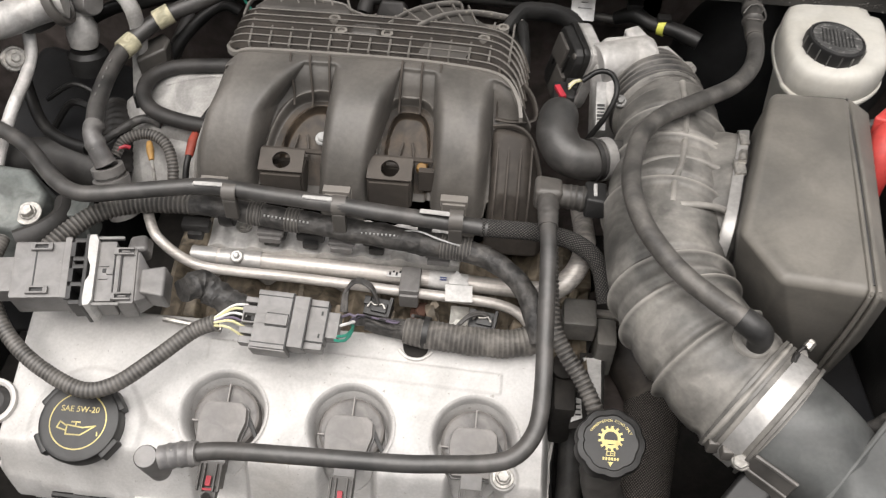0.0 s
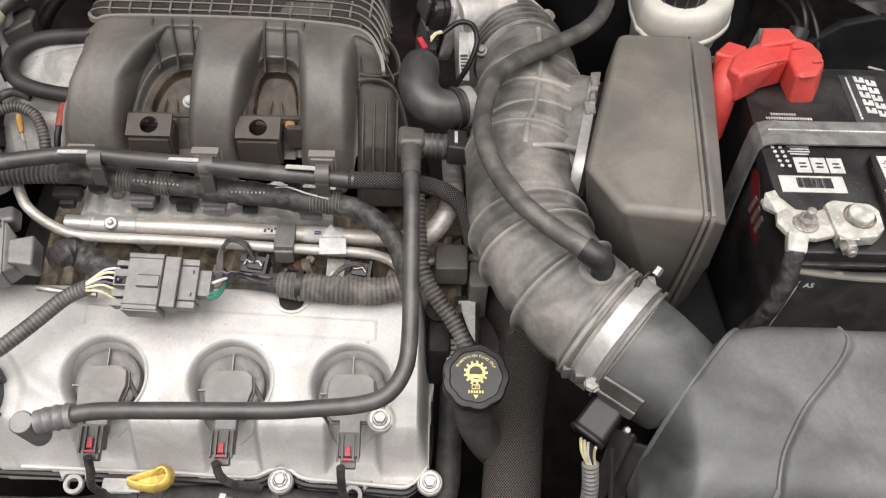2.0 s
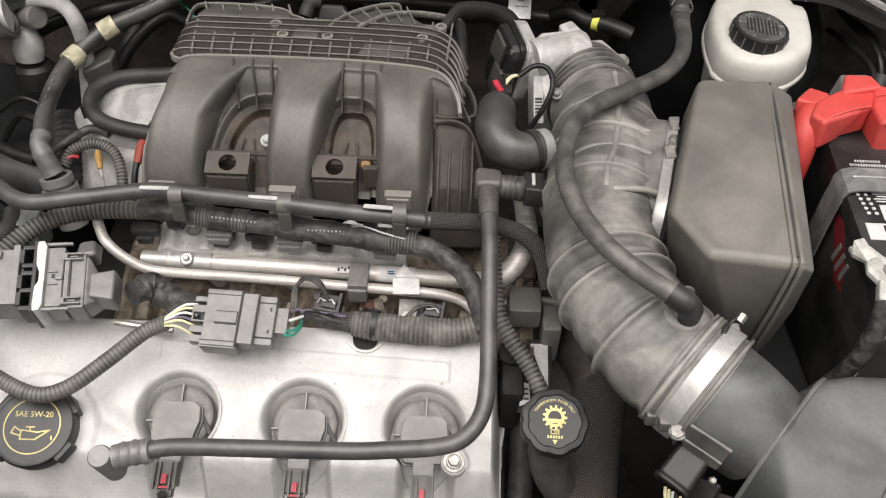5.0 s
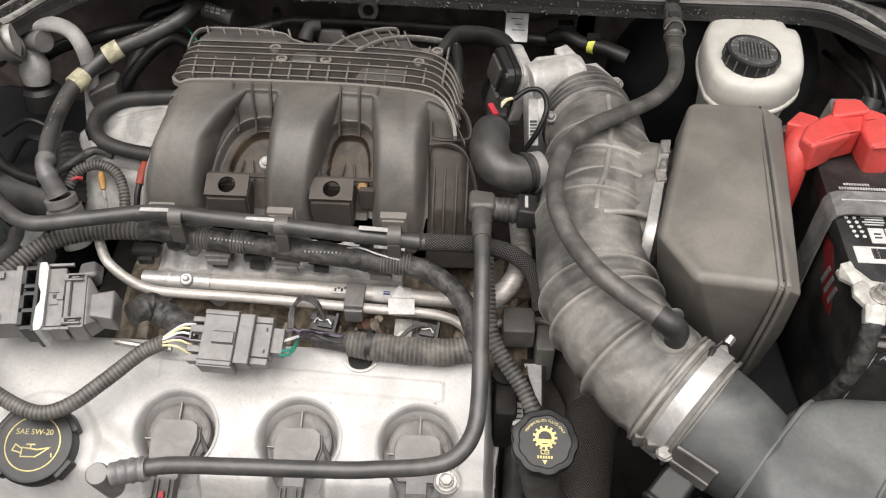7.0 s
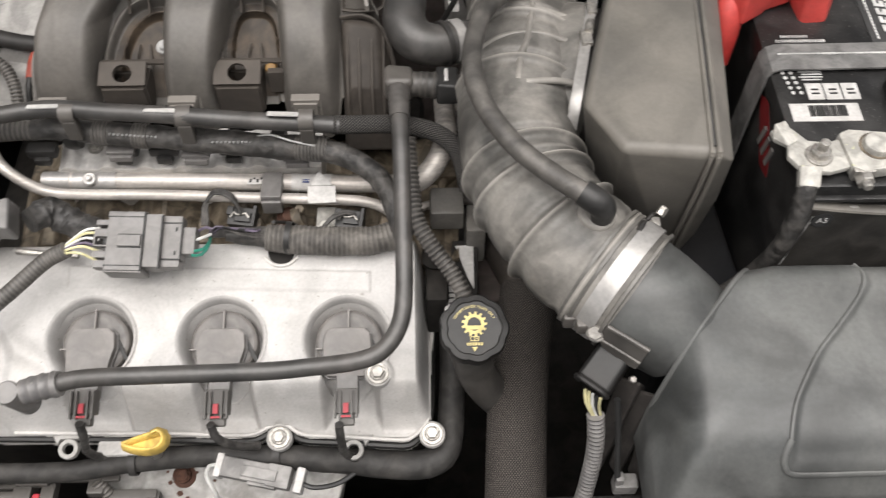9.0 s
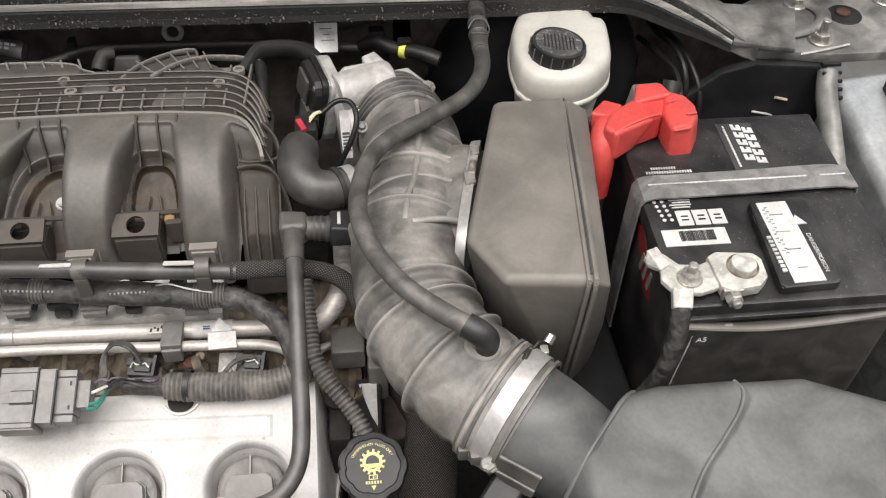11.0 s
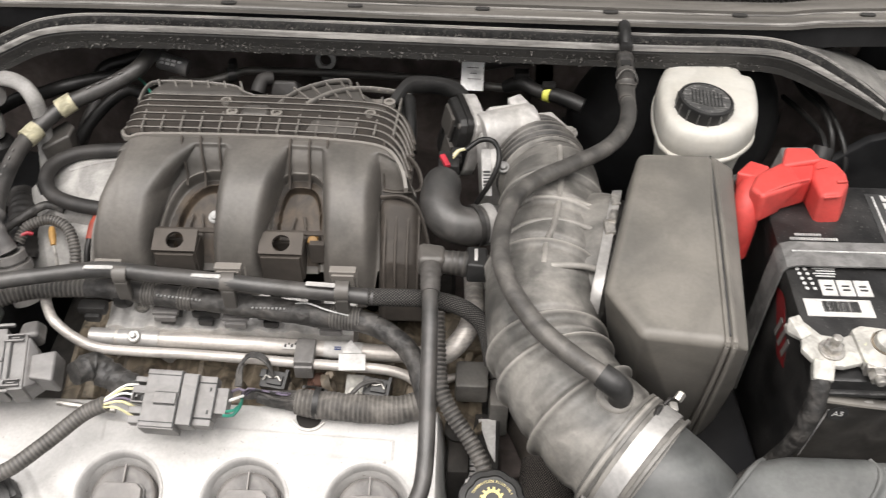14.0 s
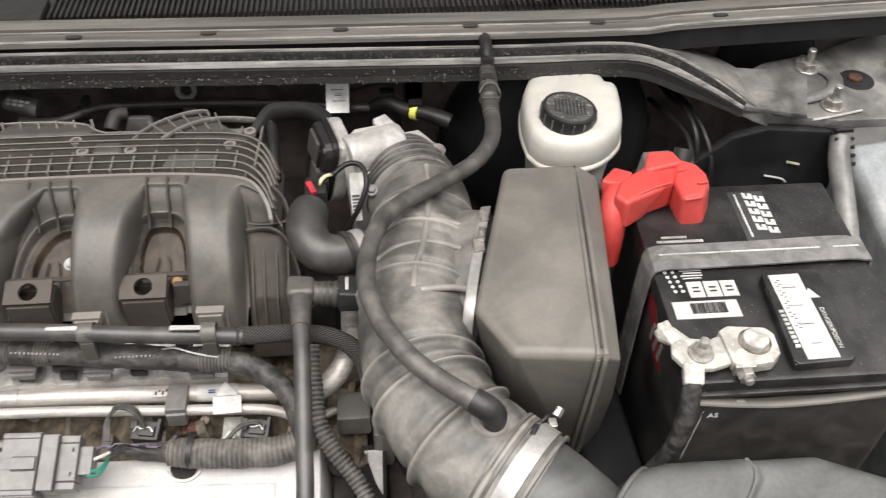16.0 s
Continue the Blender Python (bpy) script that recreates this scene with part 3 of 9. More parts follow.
part("frame", merged(box(0.12, 0.975, 0.985, 1.5, 0.16, 0.008, 0.002), box(-0.29, 0.915, 0.993, 0.26, 0.05, 0.014, 0.004)), matt_rubber, grille)
me = bpy.data.meshes.new("slat")
b0 = box(0, 0, 0, 0.0025, 0.08, 0.008)
b0.to_mesh(me), b0.free()
me.materials.append(matt_rubber)
for k in range(118):
    ob = new("slat", me)
    ob.parent, ob.location = grille, Vector((-0.155 + 0.0058 * k, 0.945, 0.992)) - Vector(grille.location)
lf = random.Random(9)
for k in range(16):
    bm = bmesh.new()
    a, s = lf.uniform(0, 6.3), lf.uniform(0.006, 0.014)
    ring = [bm.verts.new((s * u, s * 0.42 * v, s * (0.25 * u * u + lf.uniform(-0.12, 0.25)))) for u, v in ((-1, 0), (-0.5, -0.8), (0.2, -1), (1, 0), (0.2, 1), (-0.5, 0.8))]
    mid = bm.verts.new((0, 0, -0.1 * s))
    for i in range(6):
        bm.faces.new((mid, ring[i], ring[(i + 1) % 6]))
    bmesh.ops.solidify(bm, geom=bm.faces[:], thickness=0.0004)
    bm.transform(Matrix.Translation((0.372 + lf.gauss(0, 0.025), 0.907 + lf.uniform(-0.005, 0.012), 1.001 + lf.uniform(0, 0.004))) @ Euler((lf.uniform(-0.5, 0.5), lf.uniform(-0.5, 0.5), a)).to_matrix().to_4x4())
    solo("dry_leaf", bm, leaf_mat, "curled brown dry leaf on the scuttle", "leaf", "dry leaves")

# strut tower with its studs, and the wing rail beside it
tower = thing("strut_tower", (0.65, 0.85, 0.9), "dusty grey strut tower top with black painted front wall", "strut tower")
top_z = 0.928
part("top_plate", prism([(0.548, 0.812), (0.562, 0.79), (0.6, 0.786), (0.645, 0.776), (0.72, 0.776), (0.86, 0.8), (0.86, 0.96), (0.73, 0.93), (0.66, 0.9), (0.6, 0.885), (0.56, 0.86)], 0.012, 0.004, Matrix.Translation((0, 0, top_z - 0.012))), body_paint, tower, "grey dusty pressed steel top")
part("raised_rim", sweep([(0.565, 0.812, 0.925), (0.58, 0.807, 0.93), (0.605, 0.808, 0.931), (0.65, 0.822, 0.931), (0.665, 0.85, 0.931), (0.64, 0.885, 0.931)], 0.008, 10, 0.01, flat=0.55), body_paint, tower)
part("side_sheet", prism([(0.5092, 0.8869), (0.5387, 0.8717), (0.5571, 0.8600), (0.5857, 0.8546), (0.6318, 0.8451), (0.6053, 0.7721), (0.5699, 0.7815), (0.5440, 0.7901), (0.5251, 0.8242), (0.5092, 0.8528)], 0.006, 0.002, Matrix.Translation((0, 0, 0.934))), body_paint, tower, "dusty grey sheet running down to the seal")
part("front_wall", prism([(0.5, 0.6), (0.5, 0.88), (0.535, 0.912), (0.57, 0.922), (0.64, 0.916), (0.665, 0.88), (0.67, 0.6)], 0.012, 0.004, frame_at((0, 0.785, 0), (1, 0, 0), (0, 0, 1))), bay_black, tower, "black painted front wall")
part("plate_hole", disc(0.0185, 0.0012, 0.0004, Matrix.Translation((0.69, 0.845, top_z)), 30), bay_black, tower, "open strut centre")
part("strut_nut", merged(disc(0.0075, 0.004, 0.001, Matrix.Translation((0.688, 0.846, top_z + 0.0008)), 20)), rust, tower, "rusty strut nut in its opening")
for sx, sy in ((0.643, 0.868), (0.645, 0.8), (0.745, 0.868)):
    base = part("stud", merged(disc(0.0042, 0.026, 0.0008, Matrix.Translation((sx, sy, top_z)), 14)), zinc, tower)
    part("nut", merged(disc(0.0125, 0.003, 0.001, Matrix.Translation((sx, sy, top_z)), 20), disc(0.009, 0.011, 0.001, Matrix.Translation((sx, sy, top_z)), 6)), zinc, base, "zinc flange nut")
part("ledge_wire", sweep([(0.615, 0.777, 0.929), (0.645, 0.781, 0.931), (0.672, 0.789, 0.93)], 0.0012, 6), white_label, tower, "thin white bonded seam")
part("scratch", sweep([(0.58, 0.771, 0.862), (0.6, 0.7705, 0.857), (0.606, 0.7705, 0.852)], 0.0012, 6), white_label, tower)
part("scratch", sweep([(0.6, 0.7705, 0.88), (0.614, 0.7705, 0.876)], 0.0015, 6), cream_band, tower)
part("slot", box(0.585, 0.771, 0.845, 0.026, 0.003, 0.003, 0.001), body_paint, tower, "pale scuffed slots")
rail = thing("wing_rail", (0.68, 0.68, 0.6), "silver grey inner wing rail beside the battery", "wing panel")
part("rail_panel", hull([(0.662, 0.55, 0.6), (0.662, 0.55, 0.87), (0.658, 0.7, 0.89), (0.66, 0.768, 0.905), (0.75, 0.55, 0.86), (0.75, 0.78, 0.905), (0.75, 0.55, 0.6), (0.66, 0.775, 0.6), (0.75, 0.775, 0.6)], 0.012), fender_paint, rail)
part("rail_edge", sweep([(0.645, 0.765, 0.915), (0.64, 0.745, 0.9), (0.632, 0.7, 0.885), (0.628, 0.66, 0.86), (0.632, 0.64, 0.8)], 0.011, 12), body_paint, rail, "rolled black and grey seam edge")
for k in range(5):
    part("edge_tab", box(0.645, 0.764 - 0.006 * k, 0.924 - 0.006 * k, 0.02, 0.003, 0.004, 0.001), bay_black, rail)
solo("washer_bottle", hull([(0.655, 0.45, 0.6), (0.77, 0.45, 0.6), (0.655, 0.64, 0.6), (0.77, 0.64, 0.6), (0.66, 0.45, 0.845), (0.77, 0.45, 0.845), (0.668, 0.635, 0.85), (0.77, 0.64, 0.85)], 0.012), green_grey, "grey box panel beside the battery tray", "panel")
solo("relay_box", hull([(0.56, 0.93, 0.88), (0.67, 0.9, 0.88), (0.56, 0.99, 0.88), (0.7, 0.98, 0.88), (0.57, 0.94, 0.985), (0.66, 0.915, 0.965), (0.57, 0.98, 0.985), (0.69, 0.975, 0.97)], 0.01), bay_black, "dark moulded relay box under the scuttle", "box")

# the raised bonnet, leaning up from the cowl
tagged(part("bonnet", merged(hull([(-0.78, 1.03, 1.1), (0.78, 1.03, 1.1), (-0.72, 0.72, 2.02), (0.72, 0.72, 2.02), (-0.78, 1.045, 1.105), (0.78, 1.045, 1.105), (-0.72, 0.735, 2.025), (0.72, 0.735, 2.025)]), sweep([(-0.7, 1.02, 1.12), (-0.66, 0.73, 1.97), (0.66, 0.73, 1.97), (0.7, 1.02, 1.12)], 0.02, 8, step=0.05)), silver_paint), "raised silver painted bonnet above the engine bay", "bonnet", "", "structure")

# ---- engine mass under the visible parts ----
block = thing("engine_block", (-0.1, 0.55, 0.6), "grimy aluminium engine block between the cylinder banks", "engine")
part("lower_block", box(-0.1, 0.59, 0.58, 0.44, 0.4, 0.26, 0.02), dark_block, block)
part("front_head", box(-0.105, 0.432, 0.7, 0.45, 0.1, 0.05, 0.008), dark_block, block, "dark front cylinder head")
part("valley_floor", heightfield(-0.24, 0.15, 0.49, 0.62, 0.004, lambda X, Y: 0.792 + 0.006 * np.sin(X * 95) * np.sin(Y * 70) + 0.012 * smooth(0.55, 0.6, Y) + 0.004 * np.sin(X * 260), skirt=0.7), block_mat, block, "brown dusty casting between the banks")
part("intake_flange", heightfield(-0.2, 0.03, 0.562, 0.6, 0.0025, lambda X, Y: 0.836 + 0.004 * smooth(0.0, 1.0, np.sin(X * 190)) + 0.006 * smooth(0.57, 0.59, Y), skirt=0.78), cast_rough, block, "rough grey lower intake casting")
part("rear_mass", box(-0.09, 0.75, 0.78, 0.3, 0.14, 0.16, 0.02), dark_block, block)

# ---- front valve cover ----
SLOPE = 0.325
COILS = [(-0.153, 0.411), (-0.047, 0.409), (0.056, 0.408)]
UP = Vector((0, -0.309, 0.951))


def cover_top(y):
    return 0.82 + SLOPE * (y - 0.464)


def cover_height(X, Y):
    top = cover_top(Y)
    pocket = np.zeros_like(X)
    for cx, cy in COILS:
        pocket = np.maximum(pocket, 1 - smooth(0.017, 0.026, abs(X - cx - 0.002)))
    z = top.copy()
    for cx, cy in COILS:
        d = np.hypot(X - cx, Y - cy)
        z = z + 0.0025 * np.exp(-(((d - 0.0385) / 0.004) ** 2))
        z = z - 0.03 * (1 - smooth(0.0308, 0.035, d))
        lane = (1 - smooth(0.013, 0.024, abs(X - cx - 0.004))) * smooth(cy - 0.006, cy - 0.026, Y)
        z = np.minimum(z, top - 0.022 * lane)
    plate = smooth(-0.1765, -0.1745, X) * (1 - smooth(0.0735, 0.0755, X))
    line = 0.4705 - 0.035 * (X + 0.174)
    z = z + 0.0016 * plate * (1 - smooth(line - 0.001, line + 0.001, Y)) * smooth(line - 0.0175, line - 0.015, Y)
    z = z + 0.003 * (1 - smooth(0.043, 0.05, np.hypot(X + 0.264, Y - 0.391)))
    z = z + 0.004 * (1 - smooth(0.011, 0.015, np.hypot(X - 0.08, Y - 0.38)))
    z = z - 0.006 * np.exp(-(((Y - 0.395 + 0.5 * (X + 0.19)) / 0.01) ** 2)) * smooth(-0.178, -0.19, X) * smooth(-0.235, -0.21, X)
    z = z - 0.0014 * np.exp(-(((X + 0.094) / 0.0012) ** 2)) * smooth(0.4, 0.39, Y)
    crest = 0.377 + 0.012 * pocket
    fall = smooth(crest, crest - 0.022, Y)
    z = z * (1 - fall) + 0.7345 * fall
    z = z - 0.0035 * smooth(0.351, 0.3495, Y)
    side = smooth(0.111, 0.124, X)
    z = z * (1 - side) + np.minimum(z, 0.739) * side
    left = smooth(-0.333, -0.35, X)
    z = z - 0.05 * left
    z = z - 0.035 * smooth(0.486, 0.502, Y)
    return z


LIP = [(-0.36, 0.366), (-0.3, 0.361), (-0.226, 0.3586), (-0.17, 0.3572), (-0.1, 0.3555), (-0.043, 0.3529), (-0.026, 0.3536), (-0.0145, 0.3592), (-0.005, 0.3622), (0.003, 0.3602), (0.01, 0.355), (0.02, 0.3518), (0.049, 0.3499), (0.078, 0.3475), (0.1, 0.346), (0.107, 0.348), (0.1136, 0.354), (0.1206, 0.3647)]


def cover_inside(X, Y):
    scallop = Y > np.interp(X, [x for x, _ in LIP], [y for _, y in LIP]) - 0.0012
    corner = (X - 0.108) * 0.7 + (0.352 - Y) < 0.021
    nick = (-0.335 - X) + (0.372 - Y) * 1.1 < 0.012
    return scallop & corner & nick & (X < 0.1235 + 0.0005 * np.clip((Y - 0.39) * 100, 0, 9)) & (X > -0.352)


cover = thing("valve_cover", (-0.1, 0.42, 0.75), "silver cast aluminium valve cover with three coil wells", "valve cover")
part("casting", heightfield(-0.352, 0.134, 0.346, 0.502, 0.0012, cover_height, cover_inside, skirt=0.715), cast, cover, sharp=50)
for x, y, z, ax in ((0.081, 0.38, 0.799, (0, -0.2, 1)), (0.124, 0.351, 0.742, (0, -0.2, 1)), (-0.0045, 0.351, 0.74, (0, -0.2, 1)), (-0.2575, 0.337, 0.738, (0, -0.2, 1))):
    boss = part("bolt_boss", lathe([(0, -0.006), (0.0112, -0.006), (0.0112, -0.0015), (0.0104, 0), (0, 0)], along((x, y, z - 0.003), ax), 28), dull_cast, cover)
    part("bolt", hex_bolt((x, y, z - 0.003), ax, 0.0052, 0.0065, 0.0092), zinc, boss, "zinc flange bolt")
for x, y in ((-0.1794, 0.3455), (0.0583, 0.34)):
    part("lug", merged(lathe([(0.0045, 0), (0.0085, 0), (0.0085, 0.004), (0.008, 0.005), (0.005, 0.005), (0.0045, 0.004)], along((x, y, 0.733), (0, -0.25, 1)), 26), prism([(x - 0.016, y + 0.012), (x - 0.0095, y + 0.002), (x - 0.008, y + 0.0075), (x + 0.008, y + 0.0075), (x + 0.0095, y + 0.002), (x + 0.016, y + 0.012)], 0.005, 0.001, Matrix.Translation((0, 0, 0.7335)))), dull_cast, cover, "cast lug with a through hole")
part("gasket_line", sweep([(x, y - 0.002, 0.731) for x, y in LIP[1:]] + [(0.1235, 0.3885, 0.731), (0.1245, 0.43, 0.731), (0.128, 0.49, 0.731)], 0.0032, 8, step=0.004), pipe_black, cover, "dark gasket edge")
part("lip", sweep([(x, y, 0.7395) for x, y in LIP[2:]] + [(0.1217, 0.3885, 0.741), (0.1222, 0.4216, 0.741), (0.1254, 0.4447, 0.741), (0.127, 0.49, 0.741)], 0.0016, 10, step=0.003), cast, cover, "bright raised gasket lip")
part("upper_lip", sweep([(-0.335, 0.388, 0.758), (-0.3, 0.3775, 0.75), (-0.2665, 0.37, 0.746), (-0.23, 0.3665, 0.744), (-0.188, 0.3627, 0.742)], 0.0018, 8), cast, cover, "bright raised gasket lip")
ring = part("breather_ring", lathe([(0.014, 0), (0.0185, 0), (0.0195, 0.004), (0.019, 0.008), (0.0165, 0.0085), (0.014, 0.006)], along((-0.345, 0.405, 0.797), UP), 32), cast, cover, "bright machined ring")
part("breather_core", lathe([(0, -0.006), (0.013, -0.006), (0.013, 0.004), (0.009, 0.007), (0, 0.006)], along((-0.345, 0.405, 0.797), UP), 24), matt_rubber, ring, "black rubber core")
part("eye_hole", disc(0.011, 0.001, 0.0003, along((0, 0.479, 0.8255), UP), 24), dark_block, cover, "dark hole under the lifting eye")
part("wire_eye", sweep([(-0.014, 0.4755, 0.8245), (-0.008, 0.47, 0.8225), (0.0, 0.468, 0.822), (0.008, 0.47, 0.8225), (0.014, 0.4755, 0.8245)], 0.0016, 8), cast_rough, cover, "steel lifting eye rim")

# ---- ignition coils ----
def well_wall(m, seg=52):
    """The round wall of a coil well, open to the front where the plug lies."""
    bm = bmesh.new()
    rows = []
    for r, z in ((0.0372, 0.0022), (0.0358, 0.0016), (0.0345, -0.0004), (0.033, -0.005), (0.0318, -0.013), (0.0312, -0.03)):
        rows.append([bm.verts.new((r * math.cos(a), r * math.sin(a), z)) for a in np.linspace(radians(-48), radians(228), seg)])
    for a, b in zip(rows, rows[1:]):
        for k in range(seg - 1):
            bm.faces.new((a[k], b[k], b[k + 1], a[k + 1]))
    bm.transform(m)
    return bm


def coil_at(cx, cy):
    m = frame_at((cx, cy, cover_top(cy)), (1, 0, 0), (0, 0.951, 0.309))
    ob = thing("ignition_coil", (cx, cy, cover_top(cy) - 0.022), "grey plastic ignition coil in its well", "ignition coil", "ignition coils")
    part("seal_plate", lathe([(0, -0.03), (0.0272, -0.03), (0.0272, -0.0125), (0.0258, -0.011), (0.024, -0.0105), (0, -0.0095)], m, 40), coil_plastic, ob)
    part("plate_rib", merged(box(0, 0.015, -0.0075, 0.0012, 0.024, 0.003, m=m), box(-0.02, -0.006, -0.0075, 0.014, 0.0012, 0.003, m=m)), coil_plastic, ob)
    part("side_gap", box(0, 0, 0, 0.0035, 0.03, 0.003, 0.0008, m @ pose(0.0225, -0.006, -0.0095, 0, 0, 30)), pipe_black, ob)
    part("well_wall", well_wall(m), cast, ob, "smooth cast wall of the well")
    out = [(-0.019, -0.026), (-0.0205, -0.004), (-0.0185, 0.006), (-0.014, 0.0105), (0.014, 0.0105), (0.0185, 0.006), (0.0195, -0.006), (0.016, -0.018), (0.015, -0.03), (-0.016, -0.03)]
    part("body", prism(out, 0.012, 0.002, m @ Matrix.Translation((0, 0, -0.012))), coil_plastic, ob)
    part("body_rim", prism([(x * 1.05, y * 1.05 + 0.0003) for x, y in out], 0.004, 0.0008, m @ Matrix.Translation((0, 0, -0.011))), grey_plastic, ob)
    part("neck", box(0, -0.037, -0.006, 0.018, 0.02, 0.012, 0.002, m), grey_plastic, ob)
    con = part("plug", merged(box(0, -0.05, -0.001, 0.019, 0.02, 0.012, 0.0015, m), box(0, -0.063, -0.002, 0.0125, 0.012, 0.009, 0.0015, m)), dark_plastic, ob, "black wiring plug")
    for dx in (-0.0085, -0.0045, 0.0045, 0.0085):
        part("plug_rib", box(dx, -0.053, 0.006, 0.0016, 0.022, 0.005, 0.0005, m), dark_plastic, con)
    part("lock_clip", merged(box(0, -0.056, 0.0078, 0.0042, 0.008, 0.002, 0.0005, m), box(0, -0.0625, 0.0068, 0.0095, 0.0018, 0.0018, 0.0005, m)), red_clip, con, "red locking clip")
    return ob


first_coil = coil_at(*COILS[0])
for cx, cy in COILS[1:]:
    copy_thing(first_coil, Matrix.Translation((cx, cy, cover_top(cy) - 0.022)))
for cx, pts in ((-0.152, [(-0.152, 0.343, 0.792), (-0.153, 0.338, 0.775), (-0.158, 0.337, 0.75), (-0.152, 0.34, 0.728), (-0.138, 0.343, 0.722)]), (-0.05, [(-0.05, 0.341, 0.79), (-0.047, 0.336, 0.774), (-0.035, 0.337, 0.755), (-0.022, 0.345, 0.735)]), (0.051, [(0.051, 0.339, 0.79), (0.051, 0.334, 0.77), (0.052, 0.334, 0.745), (0.06, 0.336, 0.725), (0.075, 0.338, 0.715)])):
    solo("coil_lead", sweep(pts, 0.0036, 10, wob=0.05), tape_mat, "grey taped lead from a coil plug", "wire", "coil leads")

# ---- oil filler cap ----
CAP = Vector((-0.264, 0.391, cover_top(0.391) + 0.002))
m = frame_at(CAP, (1, 0.02, 0), (0, 0.951, 0.309))
ocap = thing("oil_filler_cap", CAP, "black oil filler cap with yellow oil can print", "cap")
part("cap_body", lathe([(0, 0), (0.033, 0), (0.0335, 0.012), (0.032, 0.0155), (0.029, 0.0165), (0, 0.0165)], m, 48), cap_mat, ocap)
for a in (35, 145, 215, 325):
    part("grip", box(0.0335, 0, 0.008, 0.006, 0.018, 0.014, 0.0025, m @ pose(0, 0, 0, 0, 0, a)), cap_mat, ocap)
mt = m @ Matrix.Translation((0, 0, 0.0165))
part("print_ring", lathe([(0.0222, 0), (0.0232, 0), (0.0232, 0.0003), (0.0222, 0.0003)], mt, 56), print_yellow, ocap, "yellow printed ring")
writing("print_text", "SAE 5W-20", 0.0066, mt @ Matrix.Translation((0, 0.0095, 0.0002)), print_yellow, ocap)
can = []
for a, b in (((-0.008, -0.0035), (-0.008, -0.011)), ((-0.008, -0.011), (0.004, -0.011)), ((0.004, -0.011), (0.015, -0.003)), ((0.015, -0.003), (0.005, -0.005)), ((0.005, -0.005), (-0.008, -0.0035)), ((-0.014, -0.001), (-0.008, -0.0045)), ((-0.016, -0.006), (-0.0085, -0.008)), ((-0.014, -0.001), (-0.016, -0.006)), ((-0.0045, -0.0008), (0.002, -0.0008)), ((-0.001, -0.0008), (-0.001, -0.004)), ((0.017, -0.008), (0.0175, -0.0105))):
    d = Vector((b[0] - a[0], b[1] - a[1], 0))
    can.append(box(d.length / 2, 0, 0.00015, d.length + 0.001, 0.0011, 0.0003, m=mt @ pose(a[0], a[1], 0, 0, 0, math.degrees(math.atan2(d.y, d.x)))))
part("print_can", merged(*can), print_yellow, ocap, "yellow oil can symbol")

# ---- crankcase hose across the cover ----
pcv = thing("crankcase_hose", (0.1, 0.5, 0.87), "black rubber crankcase vent hose across the valve cover", "hose")
part("hose", sweep([(0.1, 0.585, 0.914), (0.101, 0.562, 0.915), (0.103, 0.522, 0.908), (0.104, 0.462, 0.885), (0.1045, 0.418, 0.868), (0.101, 0.39, 0.859), (0.088, 0.371, 0.853), (0.068, 0.3635, 0.85), (0.03, 0.36, 0.848), (-0.002, 0.358, 0.847), (-0.081, 0.357, 0.846), (-0.133, 0.3565, 0.844), (-0.16, 0.353, 0.841)], 0.0069, 18), rubber, pcv)
part("upper_cuff", sweep([(0.101, 0.581, 0.914), (0.1012, 0.57, 0.915), (0.1018, 0.548, 0.913)], [0.0092, 0.0088, 0.0082], 18, step=0.002, bumps=((0.006, 0.0005, 0.001), (0.012, 0.0005, 0.001), (0.018, 0.0005, 0.001), (0.024, 0.0005, 0.001))), rubber, pcv, "thick moulded rubber cuff")
tee = part("elbow", merged(hull([(0.0905, 0.578, 0.924), (0.112, 0.578, 0.924), (0.0905, 0.597, 0.924), (0.112, 0.597, 0.922), (0.0905, 0.578, 0.902), (0.112, 0.578, 0.902), (0.0905, 0.597, 0.902), (0.112, 0.597, 0.902)], 0.005), sweep([(0.106, 0.587, 0.912), (0.12, 0.586, 0.912), (0.142, 0.584, 0.911), (0.152, 0.5835, 0.91)], [0.0095, 0.0105, 0.011, 0.0105], 20, step=0.0015, bumps=((0.008, 0.0008, 0.001), (0.013, 0.0008, 0.001), (0.018, 0.0008, 0.001), (0.024, 0.001, 0.0015)))), dark_plastic, pcv, "dusty black quick connect elbow")
part("lock_sleeve", hull([(0.133, 0.574, 0.922), (0.149, 0.573, 0.921), (0.133, 0.597, 0.922), (0.149, 0.597, 0.921), (0.133, 0.57, 0.905), (0.149, 0.57, 0.905), (0.133, 0.598, 0.9), (0.149, 0.598, 0.9)], 0.003), cap_mat, tee, "black locking sleeve")
part("release_clip", box(0.14, 0.586, 0.9225, 0.003, 0.014, 0.0025, 0.0008), white_label, tee, "white release clip")
part("end_elbow", merged(sweep([(-0.152, 0.3535, 0.842), (-0.166, 0.352, 0.84), (-0.18, 0.349, 0.838)], 0.0095, 16, step=0.002, bumps=((0.004, 0.001, 0.001), (0.012, 0.001, 0.001), (0.02, 0.001, 0.001))), lathe([(0, -0.034), (0.0092, -0.034), (0.0092, 0.007), (0.0082, 0.0085), (0, 0.0085)], along((-0.19, 0.3485, 0.835), (0.0, -0.25, 1)), 24)), grey_plastic, pcv, "grey elbow fitting at the cover")

